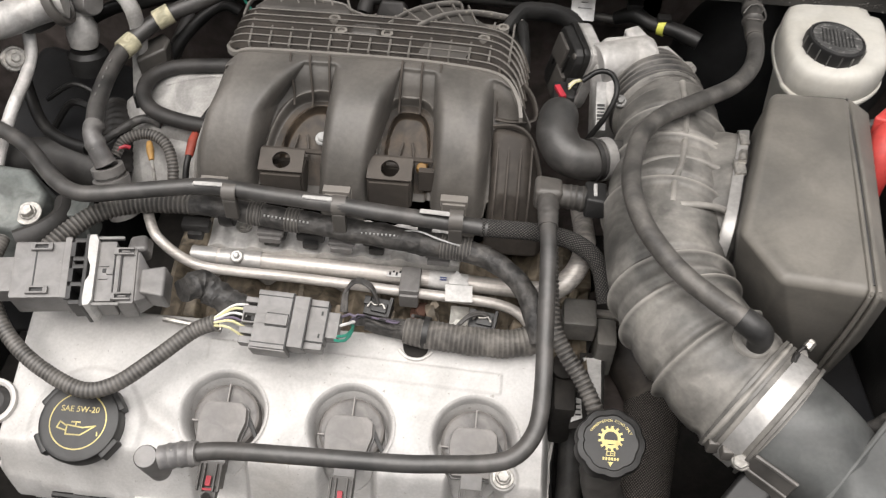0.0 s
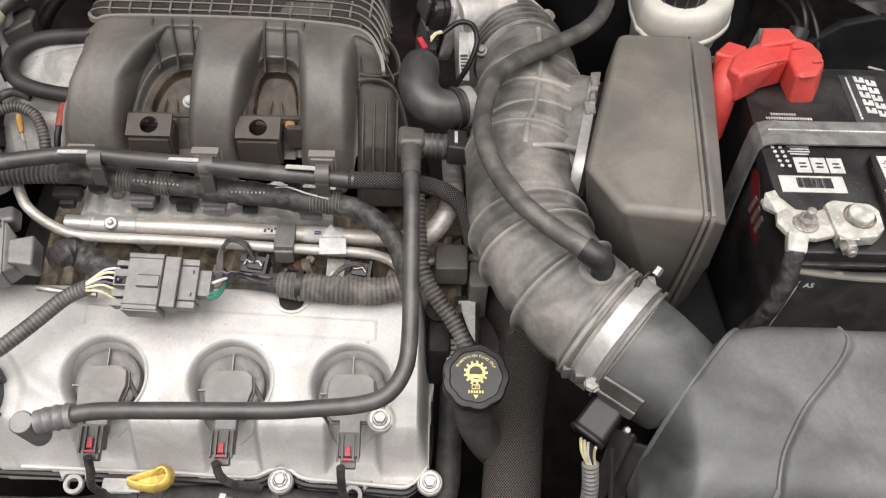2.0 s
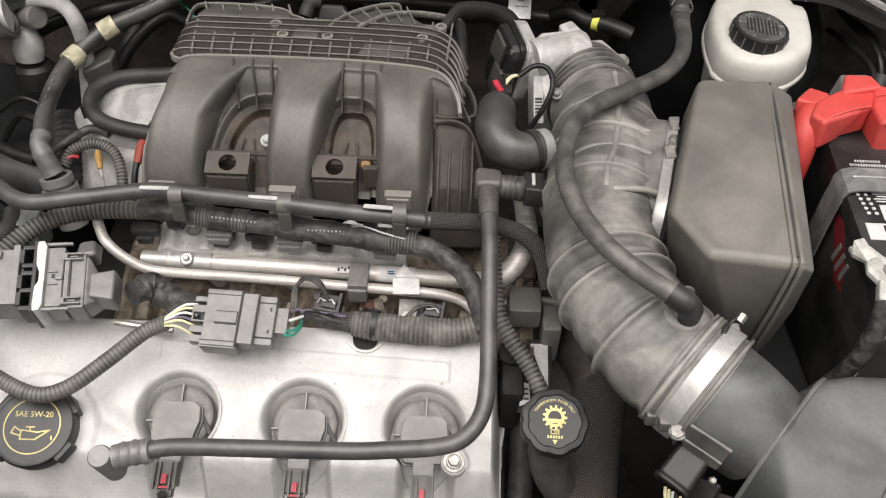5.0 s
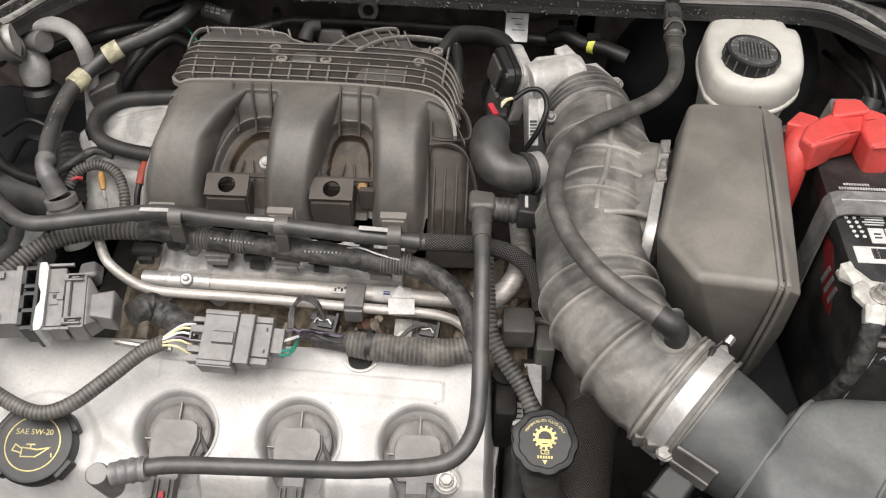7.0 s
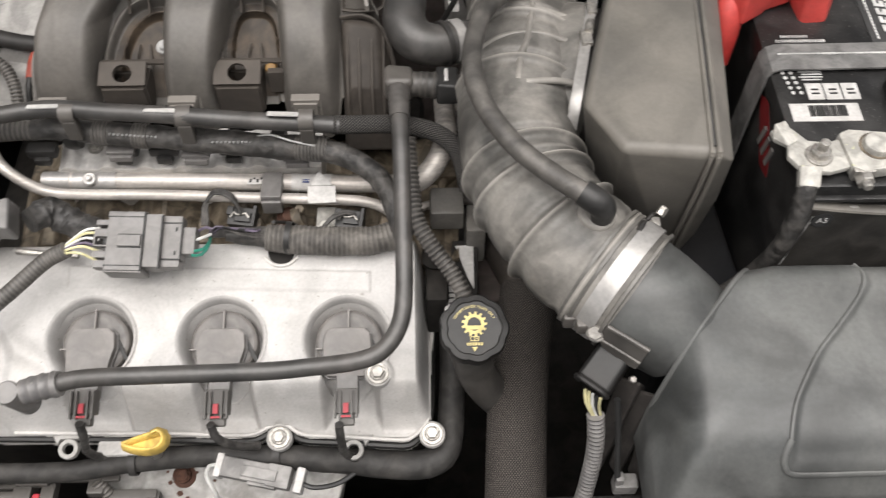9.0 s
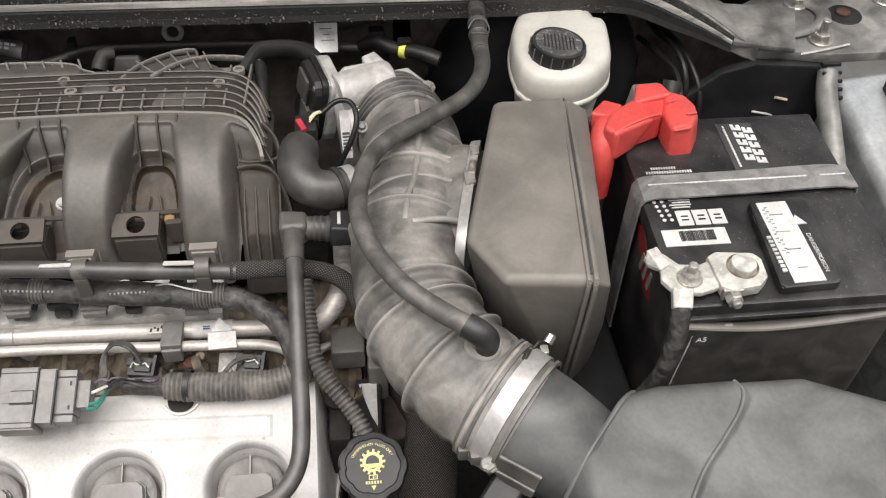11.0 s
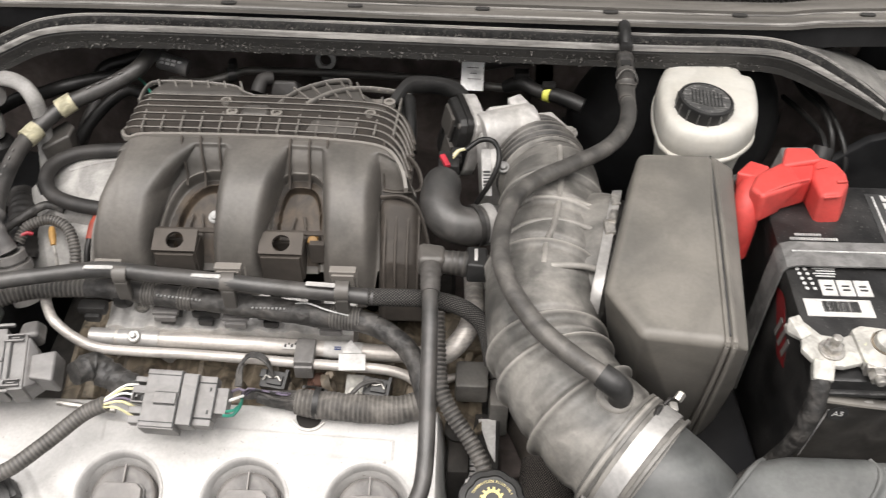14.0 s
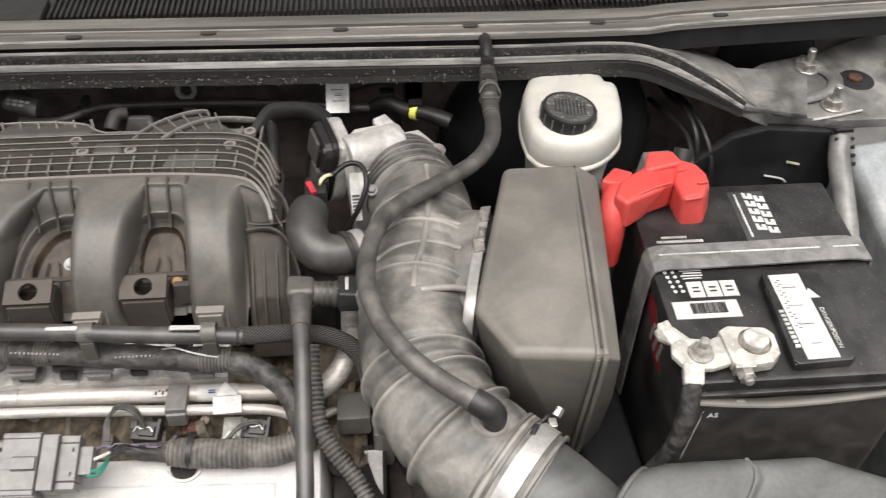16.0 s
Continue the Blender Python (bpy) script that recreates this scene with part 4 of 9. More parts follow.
# ---- dipstick, front harness and small parts before the cover ----
dip = thing("oil_dipstick", (-0.107, 0.338, 0.73), "yellow plastic dipstick handle on the engine front", "dipstick")
part("handle", merged(sweep([(-0.123, 0.333, 0.768), (-0.116, 0.3305, 0.767), (-0.104, 0.329, 0.766), (-0.094, 0.331, 0.767), (-0.0895, 0.337, 0.769), (-0.091, 0.343, 0.771), (-0.097, 0.3455, 0.772), (-0.101, 0.343, 0.772)], 0.0022, 10, flat=3.2, power=3), sweep([(-0.123, 0.334, 0.769), (-0.112, 0.338, 0.77), (-0.102, 0.341, 0.771), (-0.095, 0.343, 0.771)], 0.0022, 10, flat=2.0, power=3), prism([(-0.1235, 0.331), (-0.104, 0.3275), (-0.091, 0.331), (-0.092, 0.341), (-0.1, 0.343), (-0.122, 0.3355)], 0.003, 0.001, Matrix.Translation((0, 0.0005, 0.7655)))), yellow_plastic, dip)
part("tube", sweep([(-0.106, 0.337, 0.766), (-0.106, 0.34, 0.74), (-0.108, 0.345, 0.7)], 0.0045, 10), zinc, dip, "steel guide tube")
fh = thing("front_harness", (0, 0.335, 0.72), "black taped engine harness along the cover front", "wiring harness")
part("trunk", sweep([(-0.36, 0.325, 0.715), (-0.29, 0.331, 0.722), (-0.24, 0.33, 0.722), (-0.18, 0.331, 0.721), (-0.132, 0.338, 0.721), (-0.074, 0.343, 0.72), (-0.02, 0.342, 0.718), (0.049, 0.338, 0.716), (0.098, 0.3335, 0.714), (0.124, 0.336, 0.714), (0.1375, 0.35, 0.716), (0.142, 0.4, 0.722), (0.1425, 0.447, 0.738), (0.142, 0.48, 0.76)], [0.0085, 0.0085, 0.0085, 0.0085, 0.009, 0.0095, 0.01, 0.0115, 0.0125, 0.0125, 0.012, 0.0115, 0.0105, 0.01], 14, wob=0.06), dark_tape, fh)
for x, y in ((-0.257, 0.33), (-0.128, 0.338), (-0.008, 0.342)):
    part("cable_tie", lathe([(0.0098, -0.003), (0.0112, -0.003), (0.0112, 0.003), (0.0098, 0.003)], along((x, y, 0.7205), (1, 0.05, 0)), 24), matt_rubber, fh)
gc = thing("inline_connector", (-0.02, 0.325, 0.71), "grey inline wiring connector with white seals", "connector")
mg = frame_at((-0.022, 0.326, 0.722), (0.97, -0.2, -0.03), (0.2, 0.95, 0.2))
part("body", merged(box(-0.006, 0, 0, 0.052, 0.017, 0.014, 0.002, mg), box(0.018, 0, 0, 0.02, 0.019, 0.016, 0.002, mg), box(0.002, -0.001, 0.008, 0.03, 0.009, 0.004, 0.001, mg), box(0.005, -0.009, 0, 0.024, 0.004, 0.01, 0.001, mg)), light_grey, gc)
part("white_seal", box(-0.033, 0, 0, 0.006, 0.02, 0.016, 0.0015, mg), white_label, gc)
part("white_seal", box(0.036, 0, 0, 0.007, 0.021, 0.016, 0.0015, mg), white_label, gc)
part("lead", sweep([(0.012, 0.318, 0.722), (0.025, 0.313, 0.721), (0.045, 0.318, 0.717), (0.062, 0.33, 0.716)], 0.0022, 8), wire["black"], gc)
part("lead", sweep([(-0.054, 0.333, 0.722), (-0.063, 0.333, 0.724), (-0.066, 0.326, 0.72), (-0.062, 0.318, 0.7), (-0.06, 0.315, 0.67)], 0.0018, 8), wire["white"], gc, "thin white wires")
hs = thing("exhaust_heat_shield", (-0.1, 0.33, 0.66), "grey pressed steel heat shield with rust spots", "heat shield")
part("sheet", hull([(-0.18, 0.352, 0.676), (-0.08, 0.366, 0.68), (0.03, 0.366, 0.68), (0.05, 0.35, 0.672), (-0.14, 0.316, 0.664), (0.04, 0.318, 0.66), (-0.14, 0.316, 0.64), (0.04, 0.318, 0.64), (-0.175, 0.352, 0.64), (0.045, 0.36, 0.64)], 0.003), shield_mat, hs)
part("bolt", merged(lathe([(0, 0), (0.0115, 0), (0.0105, 0.002), (0.007, 0.003), (0.0065, 0.007), (0, 0.007)], along((-0.097, 0.343, 0.6735), (0, -0.3, 1)), 20), disc(0.006, 0.009, 0.001, along((-0.097, 0.343, 0.6735), (0, -0.3, 1)), 6)), rust, hs, "rusty brown bolt")
for x, y, s in ((-0.109, 0.337, 0.0022), (-0.086, 0.345, 0.0016), (-0.1, 0.328, 0.003), (-0.093, 0.324, 0.002), (-0.112, 0.346, 0.0014), (-0.07, 0.338, 0.0015)):
    part("rust_spot", prism([(s, 0), (0.5 * s, 0.8 * s), (-0.6 * s, 0.7 * s), (-s, -0.1 * s), (-0.3 * s, -0.9 * s), (0.7 * s, -0.6 * s)], 0.0006, 0, along((x, y, 0.675 + 0.3 * (y - 0.343)), (0, -0.3, 1))), rust, hs)
wb = thing("wiring_bracket", (-0.25, 0.33, 0.69), "dark plastic wiring bracket with clipped plugs", "bracket")
part("upright", merged(box(-0.277, 0.33, 0.708, 0.014, 0.012, 0.03, 0.002), box(-0.277, 0.322, 0.694, 0.02, 0.016, 0.012, 0.002), box(-0.291, 0.322, 0.69, 0.012, 0.03, 0.014, 0.002)), dark_plastic, wb)
part("cross_bar", merged(box(-0.248, 0.321, 0.692, 0.04, 0.006, 0.008, 0.0015), box(-0.243, 0.328, 0.694, 0.046, 0.004, 0.006, 0.001)), dark_plastic, wb)
plug_a = part("grey_plug", merged(box(-0.228, 0.324, 0.69, 0.016, 0.024, 0.016, 0.002), box(-0.22, 0.331, 0.697, 0.028, 0.008, 0.008, 0.0015), box(-0.207, 0.325, 0.69, 0.012, 0.02, 0.012, 0.002)), dark_plastic, wb, "dark wiring plug")
part("lock", box(-0.2155, 0.318, 0.694, 0.006, 0.006, 0.006, 0.001), red_clip, plug_a, "red lock tab")
part("plug_rail", merged(box(-0.176, 0.332, 0.7, 0.062, 0.005, 0.005, 0.001), box(-0.165, 0.327, 0.694, 0.014, 0.016, 0.012, 0.002)), dark_plastic, wb)
part("sheathed_lead", sweep([(-0.165, 0.33, 0.7), (-0.158, 0.324, 0.69), (-0.152, 0.318, 0.67)], 0.006, 10, corr=(0.0035, 0.0008)), conduit_mat, wb, "corrugated lead")
solo("shroud_tab", merged(box(-0.134, 0.319, 0.68, 0.042, 0.014, 0.014, 0.003), box(-0.134, 0.322, 0.6885, 0.038, 0.008, 0.003, 0.001)), dark_plastic, "grey green plastic tab over the heat shield", "tab")
solo("white_plug", merged(box(-0.14, 0.347, 0.728, 0.034, 0.014, 0.01, 0.002), box(-0.128, 0.347, 0.7335, 0.01, 0.01, 0.004, 0.001)), white_label, "white plug end behind the harness", "connector")
# ---- fuel rail ----
fr = thing("fuel_rail", (-0.05, 0.553, 0.8), "brushed steel fuel rail with return tube", "fuel rail")
part("rail_tube", sweep([(-0.212, 0.5575, 0.828), (-0.1, 0.555, 0.8275), (0.0, 0.553, 0.826), (0.1, 0.55, 0.8245)], 0.0078, 20, step=0.02), steel, fr)
part("end_sleeve", sweep([(-0.214, 0.5575, 0.828), (-0.19, 0.557, 0.828)], 0.0082, 20), bright, fr)
part("port_collar", merged(lathe([(0.0083, -0.019), (0.0086, -0.019), (0.0086, 0.019), (0.0083, 0.019)], along((-0.168, 0.5563, 0.828), (1, -0.02, 0)), 24), disc(0.006, 0.005, 0.001, along((-0.1705, 0.553, 0.8335), (0, -0.4, 1)), 20), disc(0.003, 0.008, 0.001, along((-0.1705, 0.553, 0.8335), (0, -0.4, 1)), 6)), bright, fr, "bright port collar with screw")
part("return_tube", sweep([(-0.256, 0.58, 0.86), (-0.251, 0.569, 0.856), (-0.242, 0.556, 0.85), (-0.222, 0.545, 0.84), (-0.2, 0.54, 0.833), (-0.17, 0.539, 0.831), (-0.105, 0.538, 0.83), (-0.026, 0.535, 0.828), (0.047, 0.533, 0.826), (0.072, 0.531, 0.824), (0.088, 0.525, 0.821), (0.1, 0.512, 0.815)], 0.0048, 14), steel, fr)
part("saddle_clip", merged(box(-0.012, 0.5425, 0.8325, 0.018, 0.028, 0.009, 0.002), box(-0.012, 0.53, 0.824, 0.017, 0.008, 0.016, 0.002)), grey_plastic, fr, "black plastic tube clip")
lab = part("label_wrap", lathe([(0.0079, -0.0175), (0.0082, -0.0175), (0.0082, 0.0175), (0.0079, 0.0175)], along((0.0215, 0.5526, 0.8257), (1, -0.025, -0.01)), 24), white_label, fr, "white paper label wrap")
part("label_flag", merged(hull([(0.0225, 0.5425, 0.8375), (0.04, 0.5425, 0.8375), (0.0285, 0.5545, 0.8395), (0.0225, 0.541, 0.8365), (0.04, 0.541, 0.8365), (0.0285, 0.553, 0.8385)], 0), hull([(0.0195, 0.539, 0.838), (0.0435, 0.5395, 0.838), (0.0445, 0.525, 0.8335), (0.0205, 0.524, 0.8335), (0.0195, 0.539, 0.837), (0.0435, 0.5395, 0.837), (0.0445, 0.525, 0.8325), (0.0205, 0.524, 0.8325)], 0)), white_label, fr, "peeling white tag")
part("label_bar", merged(box(0.017, 0.5475, 0.8335, 0.006, 0.0012, 0.0006), box(0.017, 0.5495, 0.834, 0.006, 0.0008, 0.0006)), wire["blue"], lab)
part("stencil", merged(*[box(-0.031 + 0.003 * k, 0.5495 + 0.003 * (k % 2), 0.8338, 0.0018, 0.0035, 0.0006) for k in range(4)]), ink, fr)
part("stencil_patch", box(-0.0275, 0.5505, 0.8332, 0.013, 0.009, 0.0008), white_label, fr, "small white stencil label")
cross = thing("coolant_pipe", (0.13, 0.56, 0.83), "bent grey steel coolant pipe beside the manifold", "pipe")
part("pipe", sweep([(0.09, 0.548, 0.826), (0.113, 0.54, 0.84), (0.131, 0.552, 0.852), (0.14, 0.578, 0.857), (0.14, 0.604, 0.852), (0.139, 0.64, 0.84)], 0.0095, 18), steel, cross)
part("thin_pipe", sweep([(0.1, 0.528, 0.8), (0.116, 0.54, 0.803), (0.143, 0.547, 0.803), (0.177, 0.549, 0.8), (0.21, 0.545, 0.795)], 0.004, 12), steel, cross, "thin steel tube")
part("bracket", merged(box(0.14, 0.53, 0.815, 0.03, 0.03, 0.025, 0.004), box(0.165, 0.52, 0.79, 0.018, 0.03, 0.05, 0.004)), duct_plain, cross, "dusty grey bracket")

# injectors with their plugs below the rail
def injector(x, y, label):
    ob = thing("fuel_injector", (x, y, 0.79), label, "injector", "fuel injectors")
    m = frame_at((x, y, 0.816), (1, -0.15, 0), (0.14, 0.95, 0.3))
    part("plug", merged(box(0, 0, -0.004, 0.024, 0.017, 0.018, 0.002, m), box(0.002, -0.001, 0.006, 0.014, 0.009, 0.004, 0.001, m), box(-0.01, 0.004, 0.004, 0.006, 0.008, 0.006, 0.001, m), box(0.011, 0.001, 0.003, 0.003, 0.019, 0.007, 0.0006, m)), cap_mat, ob)
    part("spring_clip", sweep([m @ Vector(v) for v in ((-0.008, -0.003, 0.0085), (-0.005, 0.0025, 0.009), (-0.001, -0.002, 0.009), (0.003, 0.0025, 0.009), (0.008, -0.002, 0.0085))], 0.0009, 6), zinc, ob, "bent wire spring clip")
    return ob
injector(-0.0387, 0.5225, "black injector plug with wire clip below the rail")
injector(0.055, 0.518, "black injector plug with wire clip below the rail")
solo("valley_bolt", hex_bolt((0.0, 0.529, 0.805), (0, -0.2, 1), 0.006, 0.008, 0.011), rust, "dirty bolt in the valley casting", "bolt")
solo("rail_bracket", merged(box(0.034, 0.521, 0.81, 0.017, 0.03, 0.004, 0.001), disc(0.0055, 0.006, 0.001, along((0.034, 0.514, 0.811), (0, -0.2, 1)), 6), disc(0.0075, 0.0015, 0.0005, along((0.034, 0.514, 0.811), (0, -0.2, 1)), 18)), lead, "small steel rail bracket with screw", "bracket")
for x in (-0.17, -0.075, 0.02):
    solo("ground_bolt", hex_bolt((x, 0.585, 0.842), (0, -0.3, 1), 0.005, 0.005, 0.008), zinc, "small flange bolt on the intake casting", "bolt", "intake bolts")
for x in (-0.21, -0.14, -0.105, -0.045):
    solo("harness_clip", merged(box(x, 0.572, 0.852, 0.026, 0.012, 0.01, 0.003), box(x, 0.566, 0.846, 0.014, 0.008, 0.008, 0.002)), cap_mat, "black harness clip on the intake casting", "clip", "harness clips")

cb = thing("injector_wiring", (-0.05, 0.53, 0.8), "dusty black injector wires looping below the rail", "wire")
for k in range(3):
    part("wire", sweep([(-0.068 + 0.002 * k, 0.505, 0.83), (-0.067 + 0.001 * k, 0.52 + 0.002 * k, 0.838), (-0.058, 0.531 + 0.0015 * k, 0.841), (-0.045, 0.528 + 0.002 * k, 0.836), (-0.038, 0.52, 0.826 - 0.002 * k)], 0.0016, 8), tape_mat, cb)
for k in range(2):
    part("wire", sweep([(0.03, 0.5, 0.822 + 0.002 * k), (0.042, 0.512 + 0.002 * k, 0.828), (0.056, 0.518 + 0.002 * k, 0.826), (0.064, 0.512, 0.82)], 0.0016, 8), tape_mat, cb)
part("tie_wire", sweep([(-0.004, 0.492, 0.851), (-0.003, 0.503, 0.836), (0.002, 0.512, 0.822), (0.01, 0.513, 0.816)], 0.0016, 6), tape_mat, cb)
solo("cable_p_clip", merged(lathe([(0.0075, -0.004), (0.01, -0.004), (0.01, 0.004), (0.0075, 0.004)], along((0.01, 0.524, 0.812), (1, 0.2, 0.3)), 20), disc(0.0048, 0.006, 0.001, along((0.011, 0.53, 0.816), (0, -0.4, 1)), 6)), block_mat, "grimy cable clip with a small bolt", "clip")
for x in (-0.21, -0.165, -0.12, -0.075, -0.03, 0.045, 0.085):
    solo("valley_rib", hull([(x - 0.009, 0.5, 0.79), (x + 0.012, 0.5, 0.79), (x - 0.006, 0.53, 0.79), (x + 0.009, 0.53, 0.79), (x - 0.004, 0.505, 0.804), (x + 0.006, 0.505, 0.803), (x - 0.002, 0.528, 0.81), (x + 0.005, 0.528, 0.809)], 0.002), block_mat, "brown dusty rib of the intake casting", "casting", "valley ribs")
for x, y in ((-0.002, 0.563), (-0.18, 0.578)):
    solo("trunk_grommet", lathe([(0, -0.006), (0.0125, -0.006), (0.014, 0), (0.0125, 0.006), (0, 0.006)], along((x, y, 0.866), (1, 0, 0)), 22), pipe_black, "round black rubber grommet on the harness", "grommet", "harness grommets")
for x, y in ((-0.14, 0.566), (-0.075, 0.561), (0.012, 0.556)):
    solo("pale_clip", merged(box(x, y, 0.858, 0.024, 0.009, 0.004, 0.0012), box(x, y - 0.004, 0.853, 0.02, 0.006, 0.006, 0.001)), grey_plastic, "grey plastic clip under the harness", "clip", "grey harness clips")

# ---- hose with three white labels ----
lh = thing("labelled_hose", (-0.1, 0.565, 0.89), "long black hose with three white labels", "hose")
path = [(-0.47, 0.668, 0.875), (-0.439, 0.655, 0.88), (-0.41, 0.642, 0.885), (-0.37, 0.615, 0.89), (-0.328, 0.572, 0.898), (-0.305, 0.557, 0.9), (-0.285, 0.554, 0.902), (-0.245, 0.561, 0.904), (-0.189, 0.571, 0.905), (-0.139, 0.567, 0.905), (-0.094, 0.563, 0.905), (-0.026, 0.5575, 0.903), (0.022, 0.556, 0.9), (0.052, 0.556, 0.897)]
part("hose", sweep(path, 0.0072, 18), rubber, lh)
part("braided_end", sweep([(0.046, 0.556, 0.8975), (0.06, 0.558, 0.895), (0.099, 0.562, 0.89), (0.129, 0.558, 0.885), (0.149, 0.545, 0.875), (0.158, 0.52, 0.855)], 0.0078, 18), braid, lh, "braided sleeve end")
for x, y in ((-0.188, 0.5695), (-0.0925, 0.5635), (0.0075, 0.5575)):
    mm = frame_at((x, y - 0.002, 0.9118), (1, -0.055 if x > -0.15 else 0.02, 0), (0, 0.97, -0.25))
    part("label", box(0, 0, 0, 0.0255, 0.0055, 0.0014, 0.0005, mm), white_label, lh, "white printed label")
    part("hose_clip", merged(lathe([(0.0074, -0.006), (0.0088, -0.006), (0.0088, 0.006), (0.0074, 0.006)], along((x + 0.018, y - 0.001, 0.9035), (1, 0, 0)), 20), box(x + 0.018, y - 0.006, 0.889, 0.012, 0.008, 0.022, 0.002)), dark_plastic, lh, "black plastic hose clip")

# ---- engine harness behind the rail ----
eh = thing("engine_harness", (-0.1, 0.565, 0.86), "thick taped engine wiring harness behind the fuel rail", "wiring harness")
part("conduit", sweep([(-0.335, 0.495, 0.862), (-0.318, 0.527, 0.868), (-0.292, 0.558, 0.872), (-0.255, 0.573, 0.873), (-0.205, 0.577, 0.873)], 0.0088, 14, corr=(0.0042, 0.0012)), conduit_mat, eh, "dusty corrugated conduit")
part("taped_trunk", sweep([(-0.212, 0.577, 0.873), (-0.196, 0.577, 0.873), (-0.131, 0.57, 0.873), (-0.078, 0.564, 0.873), (-0.015, 0.557, 0.872), (0.031, 0.552, 0.872), (0.055, 0.545, 0.871)], [0.0092, 0.0095, 0.01, 0.01, 0.0105, 0.0105, 0.0095], 22, step=0.0018, wob=0.14), tape_mat, eh)
part("right_branch", sweep([(0.05, 0.547, 0.871), (0.065, 0.539, 0.87), (0.082, 0.525, 0.867), (0.093, 0.508, 0.862), (0.099, 0.492, 0.855), (0.102, 0.48, 0.845)], 0.0092, 16, step=0.002, wob=0.1), tape_mat, eh)
for x, y in ((-0.152, 0.573), (-0.118, 0.569), (0.02, 0.553), (0.034, 0.552)):
    part("tape_wrap", sweep([(x - 0.006, y, 0.873), (x + 0.006, y - 0.001, 0.873)], 0.0112, 16, corr=(0.003, 0.0008)), conduit_mat, eh)
part("tie_dots", merged(*[box(-0.142 + 0.0035 * k, 0.5635 - 0.0003 * k, 0.8815 - 0.00008 * k, 0.0014, 0.0014, 0.0014) for k in range(12)]), faint_print, eh, "pale perforated tie edge")
part("tie_dots", merged(*[box(-0.055 + 0.0035 * k, 0.5535, 0.8805, 0.0014, 0.0014, 0.0014) for k in range(14)]), faint_print, eh, "pale perforated tie edge")
part("front_conduit", sweep([(0.104, 0.499, 0.842), (0.098, 0.487, 0.84), (0.082, 0.4815, 0.839), (0.051, 0.4805, 0.838), (0.01, 0.4835, 0.838), (-0.01, 0.4855, 0.838)], [0.012, 0.0125, 0.0125, 0.0125, 0.0125, 0.0115], 20, corr=(0.004, 0.0008), wob=0.08), dusty_conduit, eh, "wide dusty corrugated conduit")
part("front_tail", sweep([(-0.008, 0.4855, 0.838), (-0.024, 0.487, 0.8385), (-0.044, 0.487, 0.842)], [0.0098, 0.0085, 0.0055], 14, step=0.0018, wob=0.2), tape_mat, eh, "torn tape end")
for k in range(6):
    part("loose_wire", sweep([(-0.012, 0.485 + 0.0016 * (k - 2.5), 0.848 - 0.0012 * abs(k - 2.5)), (-0.028, 0.4855 + 0.0018 * (k - 2.5), 0.848 - 0.001 * k), (-0.044, 0.4865 - 0.0005 * k, 0.85 - 0.0012 * k), (-0.055, 0.482 - 0.0008 * k, 0.852)], 0.0013, 6), tape_mat, eh)
part("conduit_strap", lathe([(0.0128, -0.0025), (0.0138, -0.0025), (0.0138, 0.0025), (0.0128, 0.0025)], along((0.008, 0.485, 0.838), (1, -0.1, 0)), 28), cap_mat, eh, "black cable strap")
part("cross_branch", sweep([(0.107, 0.555, 0.88), (0.109, 0.53, 0.868), (0.113, 0.494, 0.855), (0.124, 0.475, 0.843), (0.14, 0.457, 0.83), (0.152, 0.438, 0.818), (0.158, 0.42, 0.8)], 0.0075, 14, corr=(0.0042, 0.0011)), conduit_mat, eh, "corrugated branch to the gearbox")
part("loose_wire", sweep([(-0.02, 0.56, 0.88), (-0.006, 0.556, 0.886), (0.012, 0.549, 0.886), (0.03, 0.547, 0.882)], 0.0008, 6), faint_print, eh)

# ---- grey connector with coloured leads ----
pc = thing("harness_connector", (-0.1, 0.465, 0.84), "grey multi-pin connector with coloured leads", "connector")
mp = frame_at((-0.1, 0.464, 0.862), (1, -0.04, 0), (0, 0.94, 0.33))
part("housing", box(-0.0149, 0, 0, 0.0285, 0.0476, 0.021, 0.0018, mp), grey_plastic, pc)
part("shell", box(0.0066, 0.0015, -0.001, 0.0145, 0.0435, 0.019, 0.0015, mp), grey_plastic, pc)
part("end_shell", box(0.021, 0.0018, -0.002, 0.016, 0.03, 0.017, 0.0015, mp), grey_plastic, pc)
part("end_plate", box(0.0335, 0.003, -0.003, 0.0105, 0.022, 0.014, 0.001, mp), grey_plastic, pc)
for y in (0.0225, -0.0225):
    part("rim", box(-0.0149, y, -0.002, 0.0305, 0.005, 0.021, 0.0012, mp), grey_plastic, pc)
    part("rim_gap", box(-0.0149, 0.88 * y, 0.0103, 0.0285, 0.0008, 0.001, 0, mp), ink, pc)
for y in (0.0163, -0.0133):
    part("tab_gap", box(0.0215, y, 0.0062, 0.015, 0.001, 0.0015, 0, mp), ink, pc)
part("end_gap", box(0.0287, 0.002, 0.0062, 0.001, 0.028, 0.0015, 0, mp), ink, pc)
for y in (0.0045, -0.0045):
    part("latch_gap", box(-0.0105, 1.15 * y, 0.0108, 0.018, 0.0008, 0.0012, 0, mp), ink, pc)
for x, y in ((0.0205, 0.0195), (0.0205, -0.0165)):
    part("corner_tab", box(x, y, -0.001, 0.0155, 0.0058, 0.014, 0.001, mp), grey_plastic, pc)
for y in (0.011, -0.008):
    part("keyhole", box(0.0245, y, 0.0068, 0.0014, 0.0032, 0.0006, 0, mp), ink, pc)
